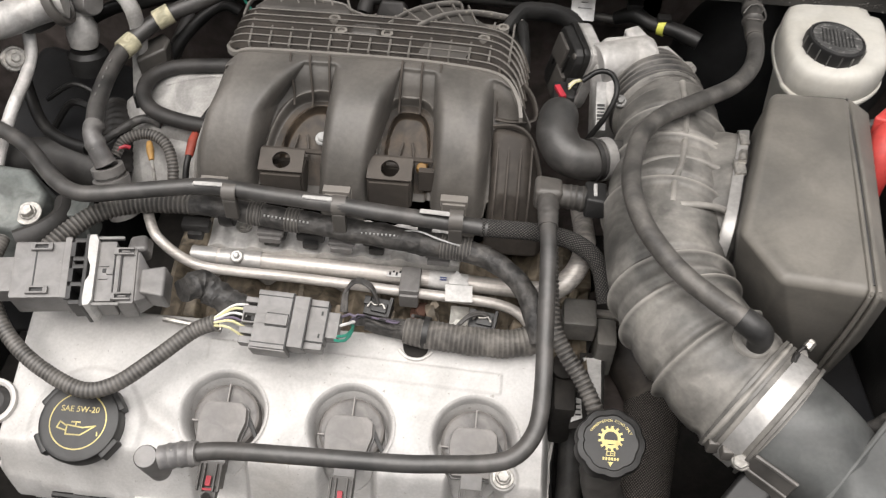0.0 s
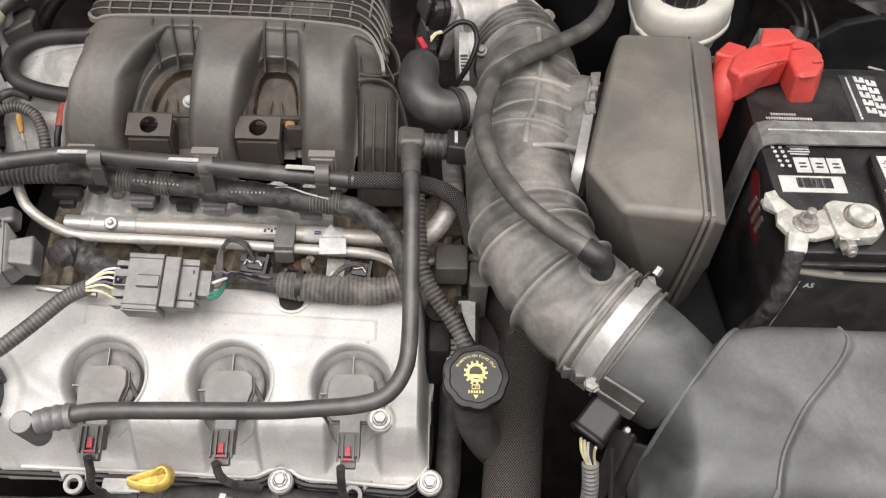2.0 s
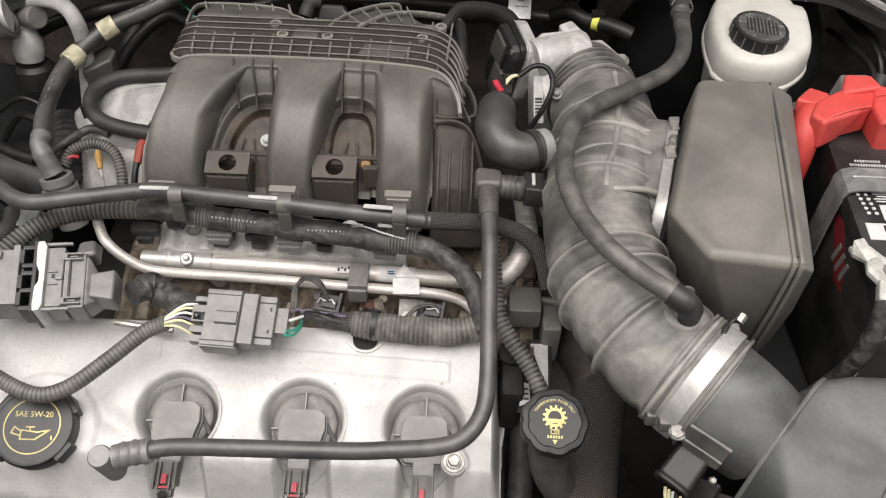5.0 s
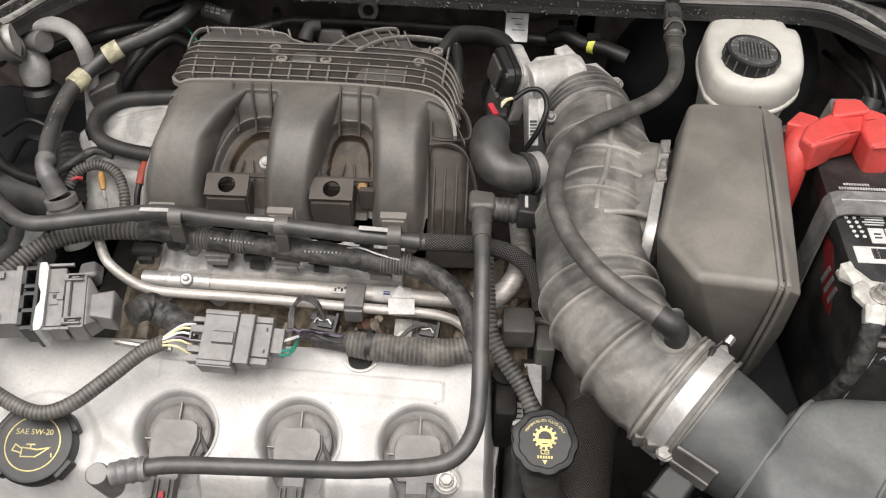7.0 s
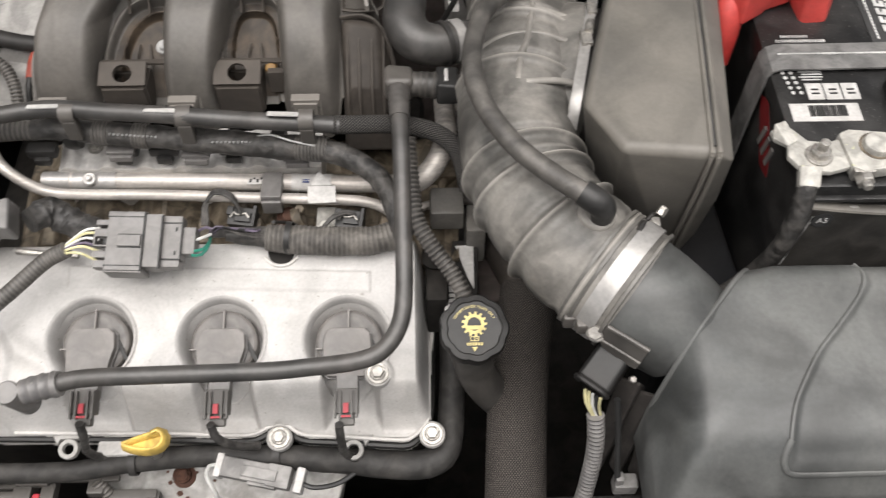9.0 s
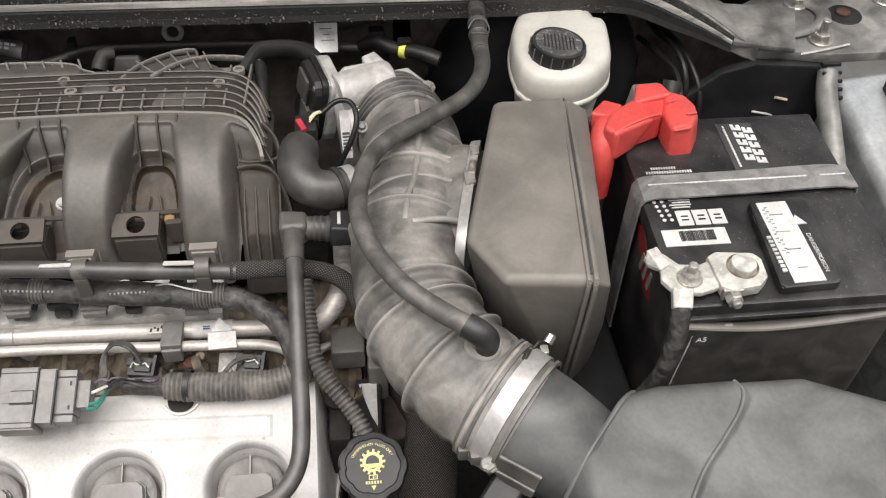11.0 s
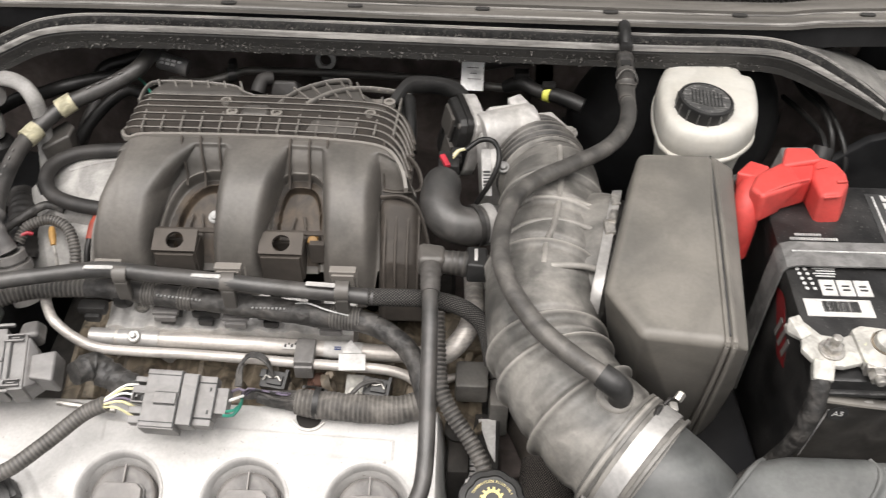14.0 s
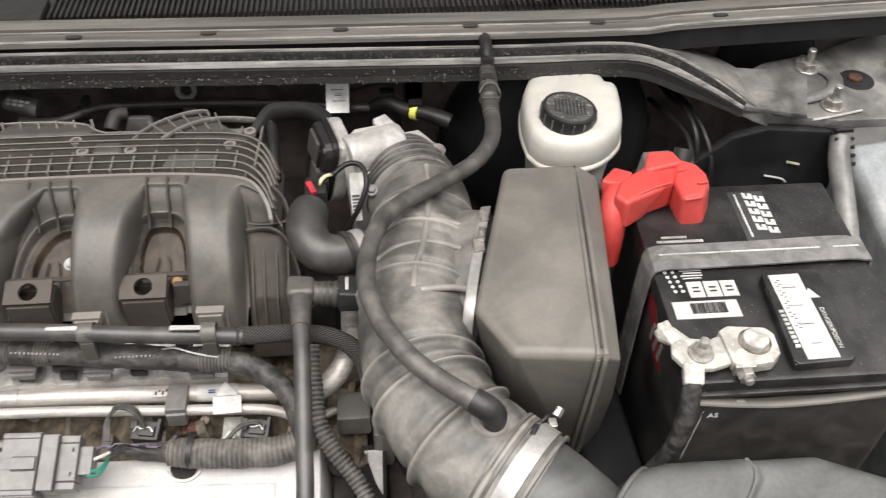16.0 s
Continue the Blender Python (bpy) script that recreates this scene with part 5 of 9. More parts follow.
for x, y, w, h in ((-0.0345, 0.0165, 0.012, 0.0048), (-0.0345, 0.0085, 0.014, 0.006), (-0.0345, -0.0095, 0.014, 0.006), (-0.0345, -0.0175, 0.012, 0.0062)):
    part("cavity", box(x, y, -0.001, w, h, 0.012, 0.0012, mp), grey_plastic, pc)
part("latch", box(-0.0105, 0, 0.0112, 0.018, 0.0092, 0.0035, 0.0008, mp), grey_plastic, pc, "locking latch")
part("latch_frame", merged(box(-0.029, 0.004, 0.0075, 0.02, 0.0013, 0.006, 0.0004, mp), box(-0.029, -0.004, 0.0075, 0.02, 0.0013, 0.006, 0.0004, mp), box(-0.0385, 0, 0.0075, 0.0013, 0.0093, 0.006, 0.0004, mp)), grey_plastic, pc)
part("latch_slot", box(-0.027, 0, 0.006, 0.011, 0.0045, 0.003, 0.0004, mp), ink, pc)
for x, h in ((-0.0005, 0.0478), (0.0135, 0.043)):
    part("seam", box(x, 0, 0.0093, 0.0012, h, 0.002, 0, mp), ink, pc)
for k, (col, dy) in enumerate((("yellow", 0.008), ("white", 0.004), ("yellow", -0.003), ("violet", 0.0), ("white", 0.011), ("yellow", -0.009))):
    part("lead", sweep([(-0.138, 0.463 + dy * 1.3, 0.862 + dy * 0.4), (-0.15, 0.464 + dy * 1.1, 0.866), (-0.163, 0.4585 + dy * 0.4, 0.865)], 0.0011, 6), wire[col], pc, col + " lead")
for col, dy in (("green", -0.01), ("green", -0.006), ("violet", 0.012), ("white", 0.004)):
    part("lead", sweep([(-0.063, 0.463 + dy, 0.862), (-0.054, 0.463 + dy * 1.2, 0.866), (-0.05, 0.469 + dy * 0.6, 0.864), (-0.055, 0.48, 0.852)], 0.0013, 6), wire[col], pc, col + " lead")
for k in range(5):
    part("thin_wire", sweep([(-0.055, 0.478, 0.852), (-0.05 + 0.002 * k, 0.484 + 0.001 * k, 0.857 - 0.002 * k), (-0.035 + 0.004 * k, 0.487 - 0.0015 * k, 0.85 + 0.001 * k), (-0.015, 0.489, 0.845)], 0.0009, 6), wire["black"] if k % 2 else wire["violet"], pc)
wl = thing("conduit_loop", (-0.25, 0.42, 0.82), "corrugated wiring conduit lying in a curve on the cover", "conduit")
part("conduit", sweep([(-0.162, 0.459, 0.864), (-0.181, 0.453, 0.856), (-0.209, 0.43, 0.845), (-0.236, 0.409, 0.837), (-0.262, 0.403, 0.835), (-0.3, 0.418, 0.838), (-0.33, 0.438, 0.845), (-0.35, 0.462, 0.855), (-0.366, 0.495, 0.86), (-0.37, 0.53, 0.86)], 0.0068, 14, corr=(0.0036, 0.0005)), conduit_mat, wl)

# ---- large bulkhead connector on the left ----
bc = thing("bulkhead_connector", (-0.27, 0.475, 0.84), "large black bulkhead connector with white gasket", "connector")
mb = frame_at((-0.262, 0.472, 0.878), (1, -0.07, -0.12), (0, 0.96, 0.25)) @ pose(0.001, 0.0115, -0.004, 0, 0, 14) @ Matrix.Diagonal((0.9, 0.86, 0.95, 1))
part("rear_shell", box(-0.052, 0.002, 0, 0.045, 0.058, 0.034, 0.003, mb), grey_plastic, bc)
part("shell_seam", box(-0.0545, 0.002, 0.0165, 0.0013, 0.05, 0.0016, 0, mb), ink, bc)
for y in (0.024, -0.02):
    k = part("rear_clip", merged(box(-0.05, y + 0.0028, 0.0185, 0.017, 0.0018, 0.004, 0.0005, mb), box(-0.05, y - 0.0028, 0.0185, 0.017, 0.0018, 0.004, 0.0005, mb), box(-0.0575, y, 0.0185, 0.004, 0.0075, 0.004, 0.0008, mb), box(-0.0425, y, 0.0185, 0.004, 0.0075, 0.004, 0.0008, mb)), grey_plastic, bc)
    part("rear_slot", box(-0.05, y, 0.0172, 0.013, 0.0042, 0.0014, 0, mb), ink, k)
part("rear_plate", box(-0.0275, 0.003, 0.001, 0.006, 0.062, 0.036, 0.001, mb), grey_plastic, bc)
part("rear_cap", box(-0.083, 0, 0, 0.022, 0.036, 0.024, 0.003, mb), grey_plastic, bc)
part("carrier_frame", merged(box(-0.0225, 0.002, -0.002, 0.003, 0.066, 0.034, 0.001, mb), box(-0.0105, 0, 0, 0.004, 0.074, 0.04, 0.0015, mb), *[box(-0.0165, y, 0.008, 0.012, 0.0045, 0.02, 0.001, mb) for y in (-0.032, -0.014, 0.004, 0.012, 0.031)], box(-0.0165, 0, -0.012, 0.012, 0.062, 0.014, 0.001, mb)), cap_mat, bc, "black carrier frame with open slots")
for y, hh in ((0.0215, 0.015), (-0.0225, 0.013), (-0.005, 0.014)):
    part("slot", box(-0.0235, y, 0.0165, 0.0055, hh, 0.004, 0.0005, mb), ink, bc)
part("gasket", prism([(-0.0095, 0.036), (-0.0035, 0.0365), (-0.001, 0.03), (-0.0015, -0.03), (-0.004, -0.036), (-0.0095, -0.0365), (-0.011, -0.03), (-0.0095, -0.012), (-0.0065, -0.006), (-0.0065, 0.004), (-0.0095, 0.012), (-0.0105, 0.03)], 0.04, 0.0012, mb @ Matrix.Translation((0, 0, -0.02))), white_label, bc, "dirty white gasket")
for y in (0.0345, -0.0335):
    part("gasket_rail", box(0.0085, y, 0.0145, 0.024, 0.003, 0.004, 0.001, mb), light_grey, bc)
part("front_shell", box(0.0065, 0, -0.001, 0.016, 0.062, 0.034, 0.002, mb), grey_plastic, bc)
part("second_shell", box(0.0255, -0.004, -0.002, 0.015, 0.058, 0.033, 0.003, mb), grey_plastic, bc)
part("bridge", box(0.0165, -0.002, -0.004, 0.006, 0.05, 0.03, 0.001, mb), grey_plastic, bc)
part("tapered_neck", hull([mb @ Vector(v) for v in ((0.033, 0.022, 0.012), (0.033, -0.03, 0.012), (0.04, 0.01, 0.008), (0.04, -0.026, 0.008), (0.033, 0.022, -0.016), (0.033, -0.03, -0.016), (0.044, 0.004, -0.014), (0.044, -0.024, -0.014))], 0.002), grey_plastic, bc)
part("end_block", hull([mb @ Vector(v) for v in ((0.038, 0.002, 0.014), (0.058, 0.006, 0.012), (0.057, -0.025, 0.012), (0.037, -0.021, 0.014), (0.038, 0.003, -0.012), (0.06, 0.006, -0.012), (0.059, -0.026, -0.012), (0.037, -0.022, -0.012))], 0.0025), grey_plastic, bc)
part("side_boss", hull([mb @ Vector(v) for v in ((0.023, 0.042, 0.004), (0.036, 0.044, 0.004), (0.038, 0.026, 0.01), (0.024, 0.024, 0.01), (0.022, 0.044, -0.015), (0.038, 0.046, -0.015), (0.038, 0.026, -0.015), (0.024, 0.024, -0.015))], 0.004), grey_plastic, bc)
part("lever_bar", box(0.0168, -0.003, 0.0145, 0.0042, 0.044, 0.004, 0.0008, mb), grey_plastic, bc, "moulded locking lever")
for x in (0.0138, 0.0196):
    part("lever_gap", box(x, -0.003, 0.0151, 0.0012, 0.046, 0.0022, 0, mb), ink, bc)
for y in (0.0195, -0.0265):
    k = part("lever_clip", merged(box(0.022, y + 0.0028, 0.0165, 0.017, 0.0018, 0.004, 0.0005, mb), box(0.022, y - 0.0028, 0.0165, 0.017, 0.0018, 0.004, 0.0005, mb), box(0.015, y, 0.0165, 0.004, 0.0075, 0.004, 0.0008, mb), box(0.023, y, 0.016, 0.007, 0.0014, 0.003, 0.0004, mb)), grey_plastic, bc)
    part("clip_slot", box(0.022, y, 0.0147, 0.015, 0.0042, 0.0014, 0, mb), ink, k)
part("centre_latch", merged(box(0.005, 0.0045, 0.0165, 0.008, 0.0012, 0.002, 0.0003, mb), box(0.005, -0.0085, 0.0165, 0.008, 0.0012, 0.002, 0.0003, mb), box(0.0105, -0.002, 0.0165, 0.006, 0.0045, 0.003, 0.0006, mb)), grey_plastic, bc)
part("latch_gap", box(0.0055, -0.0, 0.0162, 0.003, 0.004, 0.001, 0, mb), ink, bc)
part("taped_tail", sweep([(-0.195, 0.485, 0.868), (-0.185, 0.497, 0.862), (-0.173, 0.495, 0.856), (-0.158, 0.489, 0.851), (-0.146, 0.487, 0.847), (-0.125, 0.49, 0.84)], [0.0105, 0.0115, 0.012, 0.0115, 0.0105, 0.009], 22, step=0.0016, wob=0.22, bumps=((0.01, 0.001, 0.0015), (0.018, 0.0012, 0.0015), (0.027, 0.001, 0.0015), (0.036, 0.0012, 0.0015), (0.046, 0.001, 0.0015))), tape_mat, bc, "crinkled tape wrapped tail")
part("support_rod", sweep([(-0.215, 0.476, 0.838), (-0.19, 0.474, 0.836), (-0.165, 0.473, 0.834)], 0.0028, 8), zinc, bc, "thin bracket rod")

# ---- engine mount casting at the left ----
mo = thing("engine_mount", (-0.37, 0.58, 0.8), "grey green cast engine mount with bolt", "engine mount")
part("casting", hull([(-0.44, 0.54, 0.78), (-0.44, 0.63, 0.78), (-0.345, 0.56, 0.78), (-0.36, 0.625, 0.78), (-0.43, 0.55, 0.862), (-0.42, 0.615, 0.866), (-0.378, 0.615, 0.864), (-0.352, 0.59, 0.858), (-0.352, 0.565, 0.852), (-0.37, 0.548, 0.852)], 0.008), green_grey, mo)
part("isolator", sweep([(-0.338, 0.59, 0.84), (-0.335, 0.572, 0.84), (-0.345, 0.553, 0.84), (-0.365, 0.538, 0.84)], 0.012, 12, flat=1.6), matt_rubber, mo, "black rubber isolator rim")
part("bolt", hex_bolt((-0.362, 0.566, 0.855), (0, -0.25, 1), 0.006, 0.008, 0.012), zinc, mo)
part("side_tab", box(-0.325, 0.58, 0.835, 0.026, 0.024, 0.04, 0.003), green_grey, mo)

# ---- intake manifold ----
im = thing("intake_manifold", (-0.06, 0.68, 0.86), "black ribbed plastic intake manifold with three curved runners", "intake manifold")
part("plenum", hull([(-0.2, 0.712, 0.93), (-0.185, 0.706, 0.943), (0.05, 0.7, 0.943), (0.07, 0.69, 0.93), (-0.2, 0.71, 0.87), (0.075, 0.7, 0.87), (-0.19, 0.785, 0.938), (0.07, 0.78, 0.938), (-0.195, 0.795, 0.87), (0.075, 0.79, 0.87)], 0.006), plastic, im)
# black floor: the shade between the ribs is in its colour
part("top_floor", prism([(-0.193, 0.71), (-0.18, 0.704), (-0.13, 0.7045), (-0.04, 0.7045), (0.045, 0.697), (0.06, 0.69), (0.07, 0.7), (0.066, 0.765), (-0.185, 0.768)], 0.004, 0.001, Matrix.Translation((0, 0, 0.942))), pipe_black, im, "floor between the ribs, blackened to hold their shade")
part("seam_flange", merged(strip([(-0.204, 0.735, 0.934), (-0.201, 0.714, 0.943), (-0.19, 0.7, 0.949), (-0.178, 0.7025, 0.951), (-0.136, 0.7035, 0.952), (-0.038, 0.7035, 0.952), (0.016, 0.6995, 0.952), (0.046, 0.695, 0.951), (0.061, 0.6865, 0.948), (0.071, 0.671, 0.939), (0.074, 0.66, 0.93)], [(-0.0016, -0.004), (-0.0016, 0.0015), (0.0016, 0.0015), (0.0016, -0.004)], 0.004)), rib_plastic, im, "dusty seam flange")
# dark blades under pale crests paint shaded sides and lit, dusty tops
for k in range(6):
    y, z, e = 0.7115 + 0.0092 * k, 0.9525 + 0.0014 * min(k, 3), 0.0045 * k
    pts = [(-0.205 + 0.3 * e, y + 0.014, z - 0.018), (-0.199 + 0.3 * e, y + 0.006, z - 0.008), (-0.188 + 0.3 * e, y + 0.001, z - 0.001), (-0.17, y, z), (-0.08, y, z), (0.0, y - 0.002, z), (0.04, y - 0.006, z), (0.057 + 0.1 * e, y - 0.013, z - 0.003), (0.068 + 0.1 * e, y - 0.024, z - 0.01), (0.075 + 0.1 * e, y - 0.038, z - 0.021)]
    part("long_rib", sweep([(a, b, c_ - 0.0024) for a, b, c_ in pts], 0.0014, 8, step=0.005, flat=2.8, power=5), brown_plastic, im, "upright rib, its shaded sides put in as dark colour")
    part("rib_crest", sweep([(a, b, c_ + 0.0012) for a, b, c_ in pts], 0.0012, 6, step=0.005, flat=0.6), rib_plastic, im, "dusty rib crest, coloured paler for its highlight")
for k in range(14):
    x = -0.182 + 0.0187 * k
    part("cross_rib", box(0, 0, 0, 0.0019, 0.062, 0.007, 0.0004, pose(x, 0.738, 0.9508, -2, 0, 6 - 0.72 * k)), rib_plastic, im)
for k in range(6):
    part("rear_rib", box(0, 0, 0, 0.002, 0.026, 0.004, 0.0007, pose(-0.178 + 0.0165 * k, 0.773, 0.952, 12, 0, 20)), rib_plastic, im)
part("rear_step", hull([(-0.195, 0.76, 0.93), (-0.085, 0.76, 0.93), (-0.19, 0.795, 0.925), (-0.095, 0.79, 0.925), (-0.188, 0.763, 0.952), (-0.09, 0.763, 0.952), (-0.184, 0.787, 0.945), (-0.1, 0.785, 0.945)], 0.008), dark_plastic, im, "rounded rear step")
part("rear_step_rim", sweep([(-0.195, 0.755, 0.95), (-0.193, 0.775, 0.952), (-0.184, 0.786, 0.951), (-0.14, 0.784, 0.953), (-0.105, 0.779, 0.953), (-0.094, 0.77, 0.953), (-0.08, 0.762, 0.954)], 0.0014, 8, flat=2), rib_plastic, im)
fan = [(-0.05, 0.757), (-0.036, 0.773), (-0.012, 0.785), (0.008, 0.788), (0.02, 0.776), (0.034, 0.764), (0.05, 0.748), (0.045, 0.74), (0.0, 0.752)]
part("fan_step", prism(fan, 0.014, 0.003, Matrix.Translation((0, 0, 0.941))), dark_plastic, im, "fan shaped step")
part("fan_rim", sweep([(-0.058, 0.75, 0.953), (-0.04, 0.77, 0.956), (-0.012, 0.787, 0.956), (0.008, 0.79, 0.956), (0.012, 0.78, 0.957)], 0.0014, 8, flat=2.4), rib_plastic, im)
part("fan_arc", sweep([(-0.028, 0.748, 0.957), (-0.006, 0.766, 0.958), (0.02, 0.776, 0.957), (0.05, 0.779, 0.953), (0.07, 0.778, 0.948)], 0.0016, 8, flat=2.2), rib_plastic, im)
for k in range(5):
    part("fan_rib", box(0, 0, 0, 0.0014, 0.03, 0.005, 0.0004, pose(-0.034 + 0.014 * k, 0.764 + 0.006 * k - 0.001 * k * k, 0.956, 0, 0, 44 - 6 * k)), rib_plastic, im)
part("top_recess", prism([(-0.024, 0.712), (0.02, 0.709), (0.026, 0.728), (-0.018, 0.732)], 0.011, 0.0015, Matrix.Translation((0, 0, 0.9435))), dark_plastic, im, "flat pad between the ribs")
part("top_dimple", hull([(-0.094, 0.73, 0.945), (-0.058, 0.729, 0.945), (-0.094, 0.748, 0.945), (-0.06, 0.748, 0.945), (-0.09, 0.732, 0.955), (-0.062, 0.731, 0.955), (-0.089, 0.746, 0.955), (-0.063, 0.746, 0.955)], 0.004), dark_plastic, im)
for x, y in ((-0.107, 0.752), (0.035, 0.738), (0.052, 0.757), (-0.055, 0.735), (-0.098, 0.735)):
    part("screw_boss", merged(lathe([(0.0032, 0), (0.0056, 0), (0.0056, 0.005), (0.0032, 0.005)], Matrix.Translation((x, y, 0.952)), 20), disc(0.0036, 0.003, 0.001, Matrix.Translation((x, y, 0.952)), 6)), rib_plastic, im)
part("vent_stub", merged(sweep([(-0.086, 0.79, 0.938), (-0.082, 0.803, 0.946), (-0.074, 0.808, 0.944)], 0.007, 14, bumps=((0.006, 0.001, 0.002),)), hull([(-0.075, 0.79, 0.93), (-0.04, 0.785, 0.93), (-0.07, 0.815, 0.93), (-0.045, 0.815, 0.93), (-0.07, 0.797, 0.948), (-0.046, 0.797, 0.948)], 0.004)), matt_rubber, im, "black rubber vent stub")


# the moulded front: three round runners that flow out of one shoulder, with arched hollows between them
def along_curve(points, n):
    c, at, _ = spline([(0, a, b) for a, b in points], 0.0015)
    u = np.linspace(0, len(points) - 1, n)
    return np.stack([np.interp(u, at, c[:, k]) for k in (1, 2)], 1)


def moulded_front(n=150, floor_only=0):
    crest = along_curve([(0.703, 0.95), (0.69, 0.9495), (0.674, 0.948), (0.655, 0.943), (0.637, 0.9335), (0.62, 0.917), (0.608, 0.895), (0.601, 0.868), (0.597, 0.835)], n)
    hollow = along_curve([(0.703, 0.95), (0.696, 0.947), (0.688, 0.937), (0.683, 0.924), (0.676, 0.914), (0.662, 0.906), (0.646, 0.898), (0.63, 0.888), (0.612, 0.87)], n)
    u = np.linspace(0, 1, n)[:, None]
    stops = [0, 0.15, 0.5, 0.8, 1]
    runners = (([-0.193, -0.194, -0.211, -0.2165, -0.2175], [-0.124, -0.127, -0.15, -0.158, -0.16]), ([-0.098, -0.096, -0.102, -0.104, -0.104], [-0.036, -0.038, -0.047, -0.056, -0.058]), ([-0.008, -0.005, -0.004, -0.002, -0.001], [0.046, 0.046, 0.048, 0.048, 0.048]))
    brink = np.interp(u, stops, runners[0][0]) - 0.006
    edges = [brink] + [np.interp(u, stops, side) for pair in runners for side in pair] + [np.full_like(u, 0.0835)]
    x = np.concatenate([a + (b - a) * np.linspace(0, 1, k, endpoint=False)[None, :] for a, b, k in zip(edges, edges[1:], (10, 44, 56, 44, 56, 44, 20))] + [edges[-1]], axis=1)
    lip = np.interp(x, [-0.214, -0.2, -0.19, -0.178, -0.038, 0.016, 0.048, 0.064, 0.073, 0.084], [-0.03, -0.016, -0.006, -0.002, 0, -0.004, -0.008, -0.018, -0.03, -0.05])
    low = np.interp(x, [-0.214, -0.2, -0.186, 0.055, 0.068, 0.075, 0.084], [-0.026, -0.008, 0, 0, -0.006, -0.014, -0.028])
    w = np.ones(np.broadcast(u, x).shape)
    for left, right in runners:
        a, b = np.interp(u, stops, left), np.interp(u, stops, right)
        t = np.abs(x - (a + b) / 2) / ((b - a) / 2)
        q = np.clip((t - 0.5) / 0.53, 0, 1)
        w = np.minimum(w, 1 - (1 - q**2.4) ** 0.66)
    w = w * smooth(0.04, 0.16, u)
    y = crest[:, :1] * (1 - w) + hollow[:, :1] * w + lip * (1 - u) ** 2
    z = crest[:, 1:] * (1 - w) + hollow[:, 1:] * w + low * (1 - u) ** 2
    inside = np.zeros(w.shape, bool)
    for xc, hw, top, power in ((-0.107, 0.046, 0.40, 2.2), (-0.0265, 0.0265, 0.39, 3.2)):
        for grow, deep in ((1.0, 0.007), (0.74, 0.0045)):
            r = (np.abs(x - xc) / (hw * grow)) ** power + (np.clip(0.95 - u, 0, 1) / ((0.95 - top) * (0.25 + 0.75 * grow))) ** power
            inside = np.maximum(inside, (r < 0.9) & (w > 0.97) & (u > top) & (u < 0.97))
            cut = deep * smooth(1.03, 0.93, r) * smooth(0.5, 0.95, w)
            bead = 0.0032 * np.exp(-(((r - 1.1) / 0.055) ** 2)) * smooth(0.93, 1.0, w) * (u > top - 0.05)
            z, y = z - cut + bead, y + 0.4 * cut - 0.5 * bead
    z = z - 0.05 * smooth(0.5, 0.0, (x - brink) / 0.006) * (0.2 + 0.8 * u)
    bm = bmesh.new()
    rows = [[bm.verts.new((x[i, k], y[i, k], z[i, k])) for k in range(x.shape[1])] for i in range(n)]
    for a, b in zip(rows, rows[1:]):
        for k in range(len(a) - 1):
            bm.faces.new((a[k], b[k], b[k + 1], a[k + 1]))
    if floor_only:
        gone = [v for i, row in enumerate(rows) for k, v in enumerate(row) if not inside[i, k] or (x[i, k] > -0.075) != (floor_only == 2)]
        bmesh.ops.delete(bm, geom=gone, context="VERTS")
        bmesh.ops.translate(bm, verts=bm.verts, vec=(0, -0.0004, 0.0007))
    return bm


front = part("runner_shell", moulded_front(), plastic, im, "three moulded runners with arched hollows", sharp=80)
# hollow floors: a thin sheet, darker and browner than the runner shell
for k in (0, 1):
    part("hollow_floor", moulded_front(floor_only=k + 1), floor_plastic, front, "dark brown, dusty floor of the hollow", sharp=80)
for xl in (-0.19, -0.081, 0.0225):
    for dx in (-0.012, -0.002, 0.009):
        part("runner_rib", sweep([(xl + dx + 0.003, 0.622, 0.9175), (xl + dx + 0.001, 0.611, 0.899), (xl + dx, 0.603, 0.875), (xl + dx, 0.599, 0.855)], 0.0011, 6), plastic, front)
    part("runner_foot", merged(box(xl - 0.001, 0.589, 0.892, 0.024, 0.008, 0.008, 0.001), box(xl - 0.001, 0.586, 0.884, 0.02, 0.006, 0.018, 0.001)), plastic, front)
# recess ribs and mount blocks take a darker plastic than the runners
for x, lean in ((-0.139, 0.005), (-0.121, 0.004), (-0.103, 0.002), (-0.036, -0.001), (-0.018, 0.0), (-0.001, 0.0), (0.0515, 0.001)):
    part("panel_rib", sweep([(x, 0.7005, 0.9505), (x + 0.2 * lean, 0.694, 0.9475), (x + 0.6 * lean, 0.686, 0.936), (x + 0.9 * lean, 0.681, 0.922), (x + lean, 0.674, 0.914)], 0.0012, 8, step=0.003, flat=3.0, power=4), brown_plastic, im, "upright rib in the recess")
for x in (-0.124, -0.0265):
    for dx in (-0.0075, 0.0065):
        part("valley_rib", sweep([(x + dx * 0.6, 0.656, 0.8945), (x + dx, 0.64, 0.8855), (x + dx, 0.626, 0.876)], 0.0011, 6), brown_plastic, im)
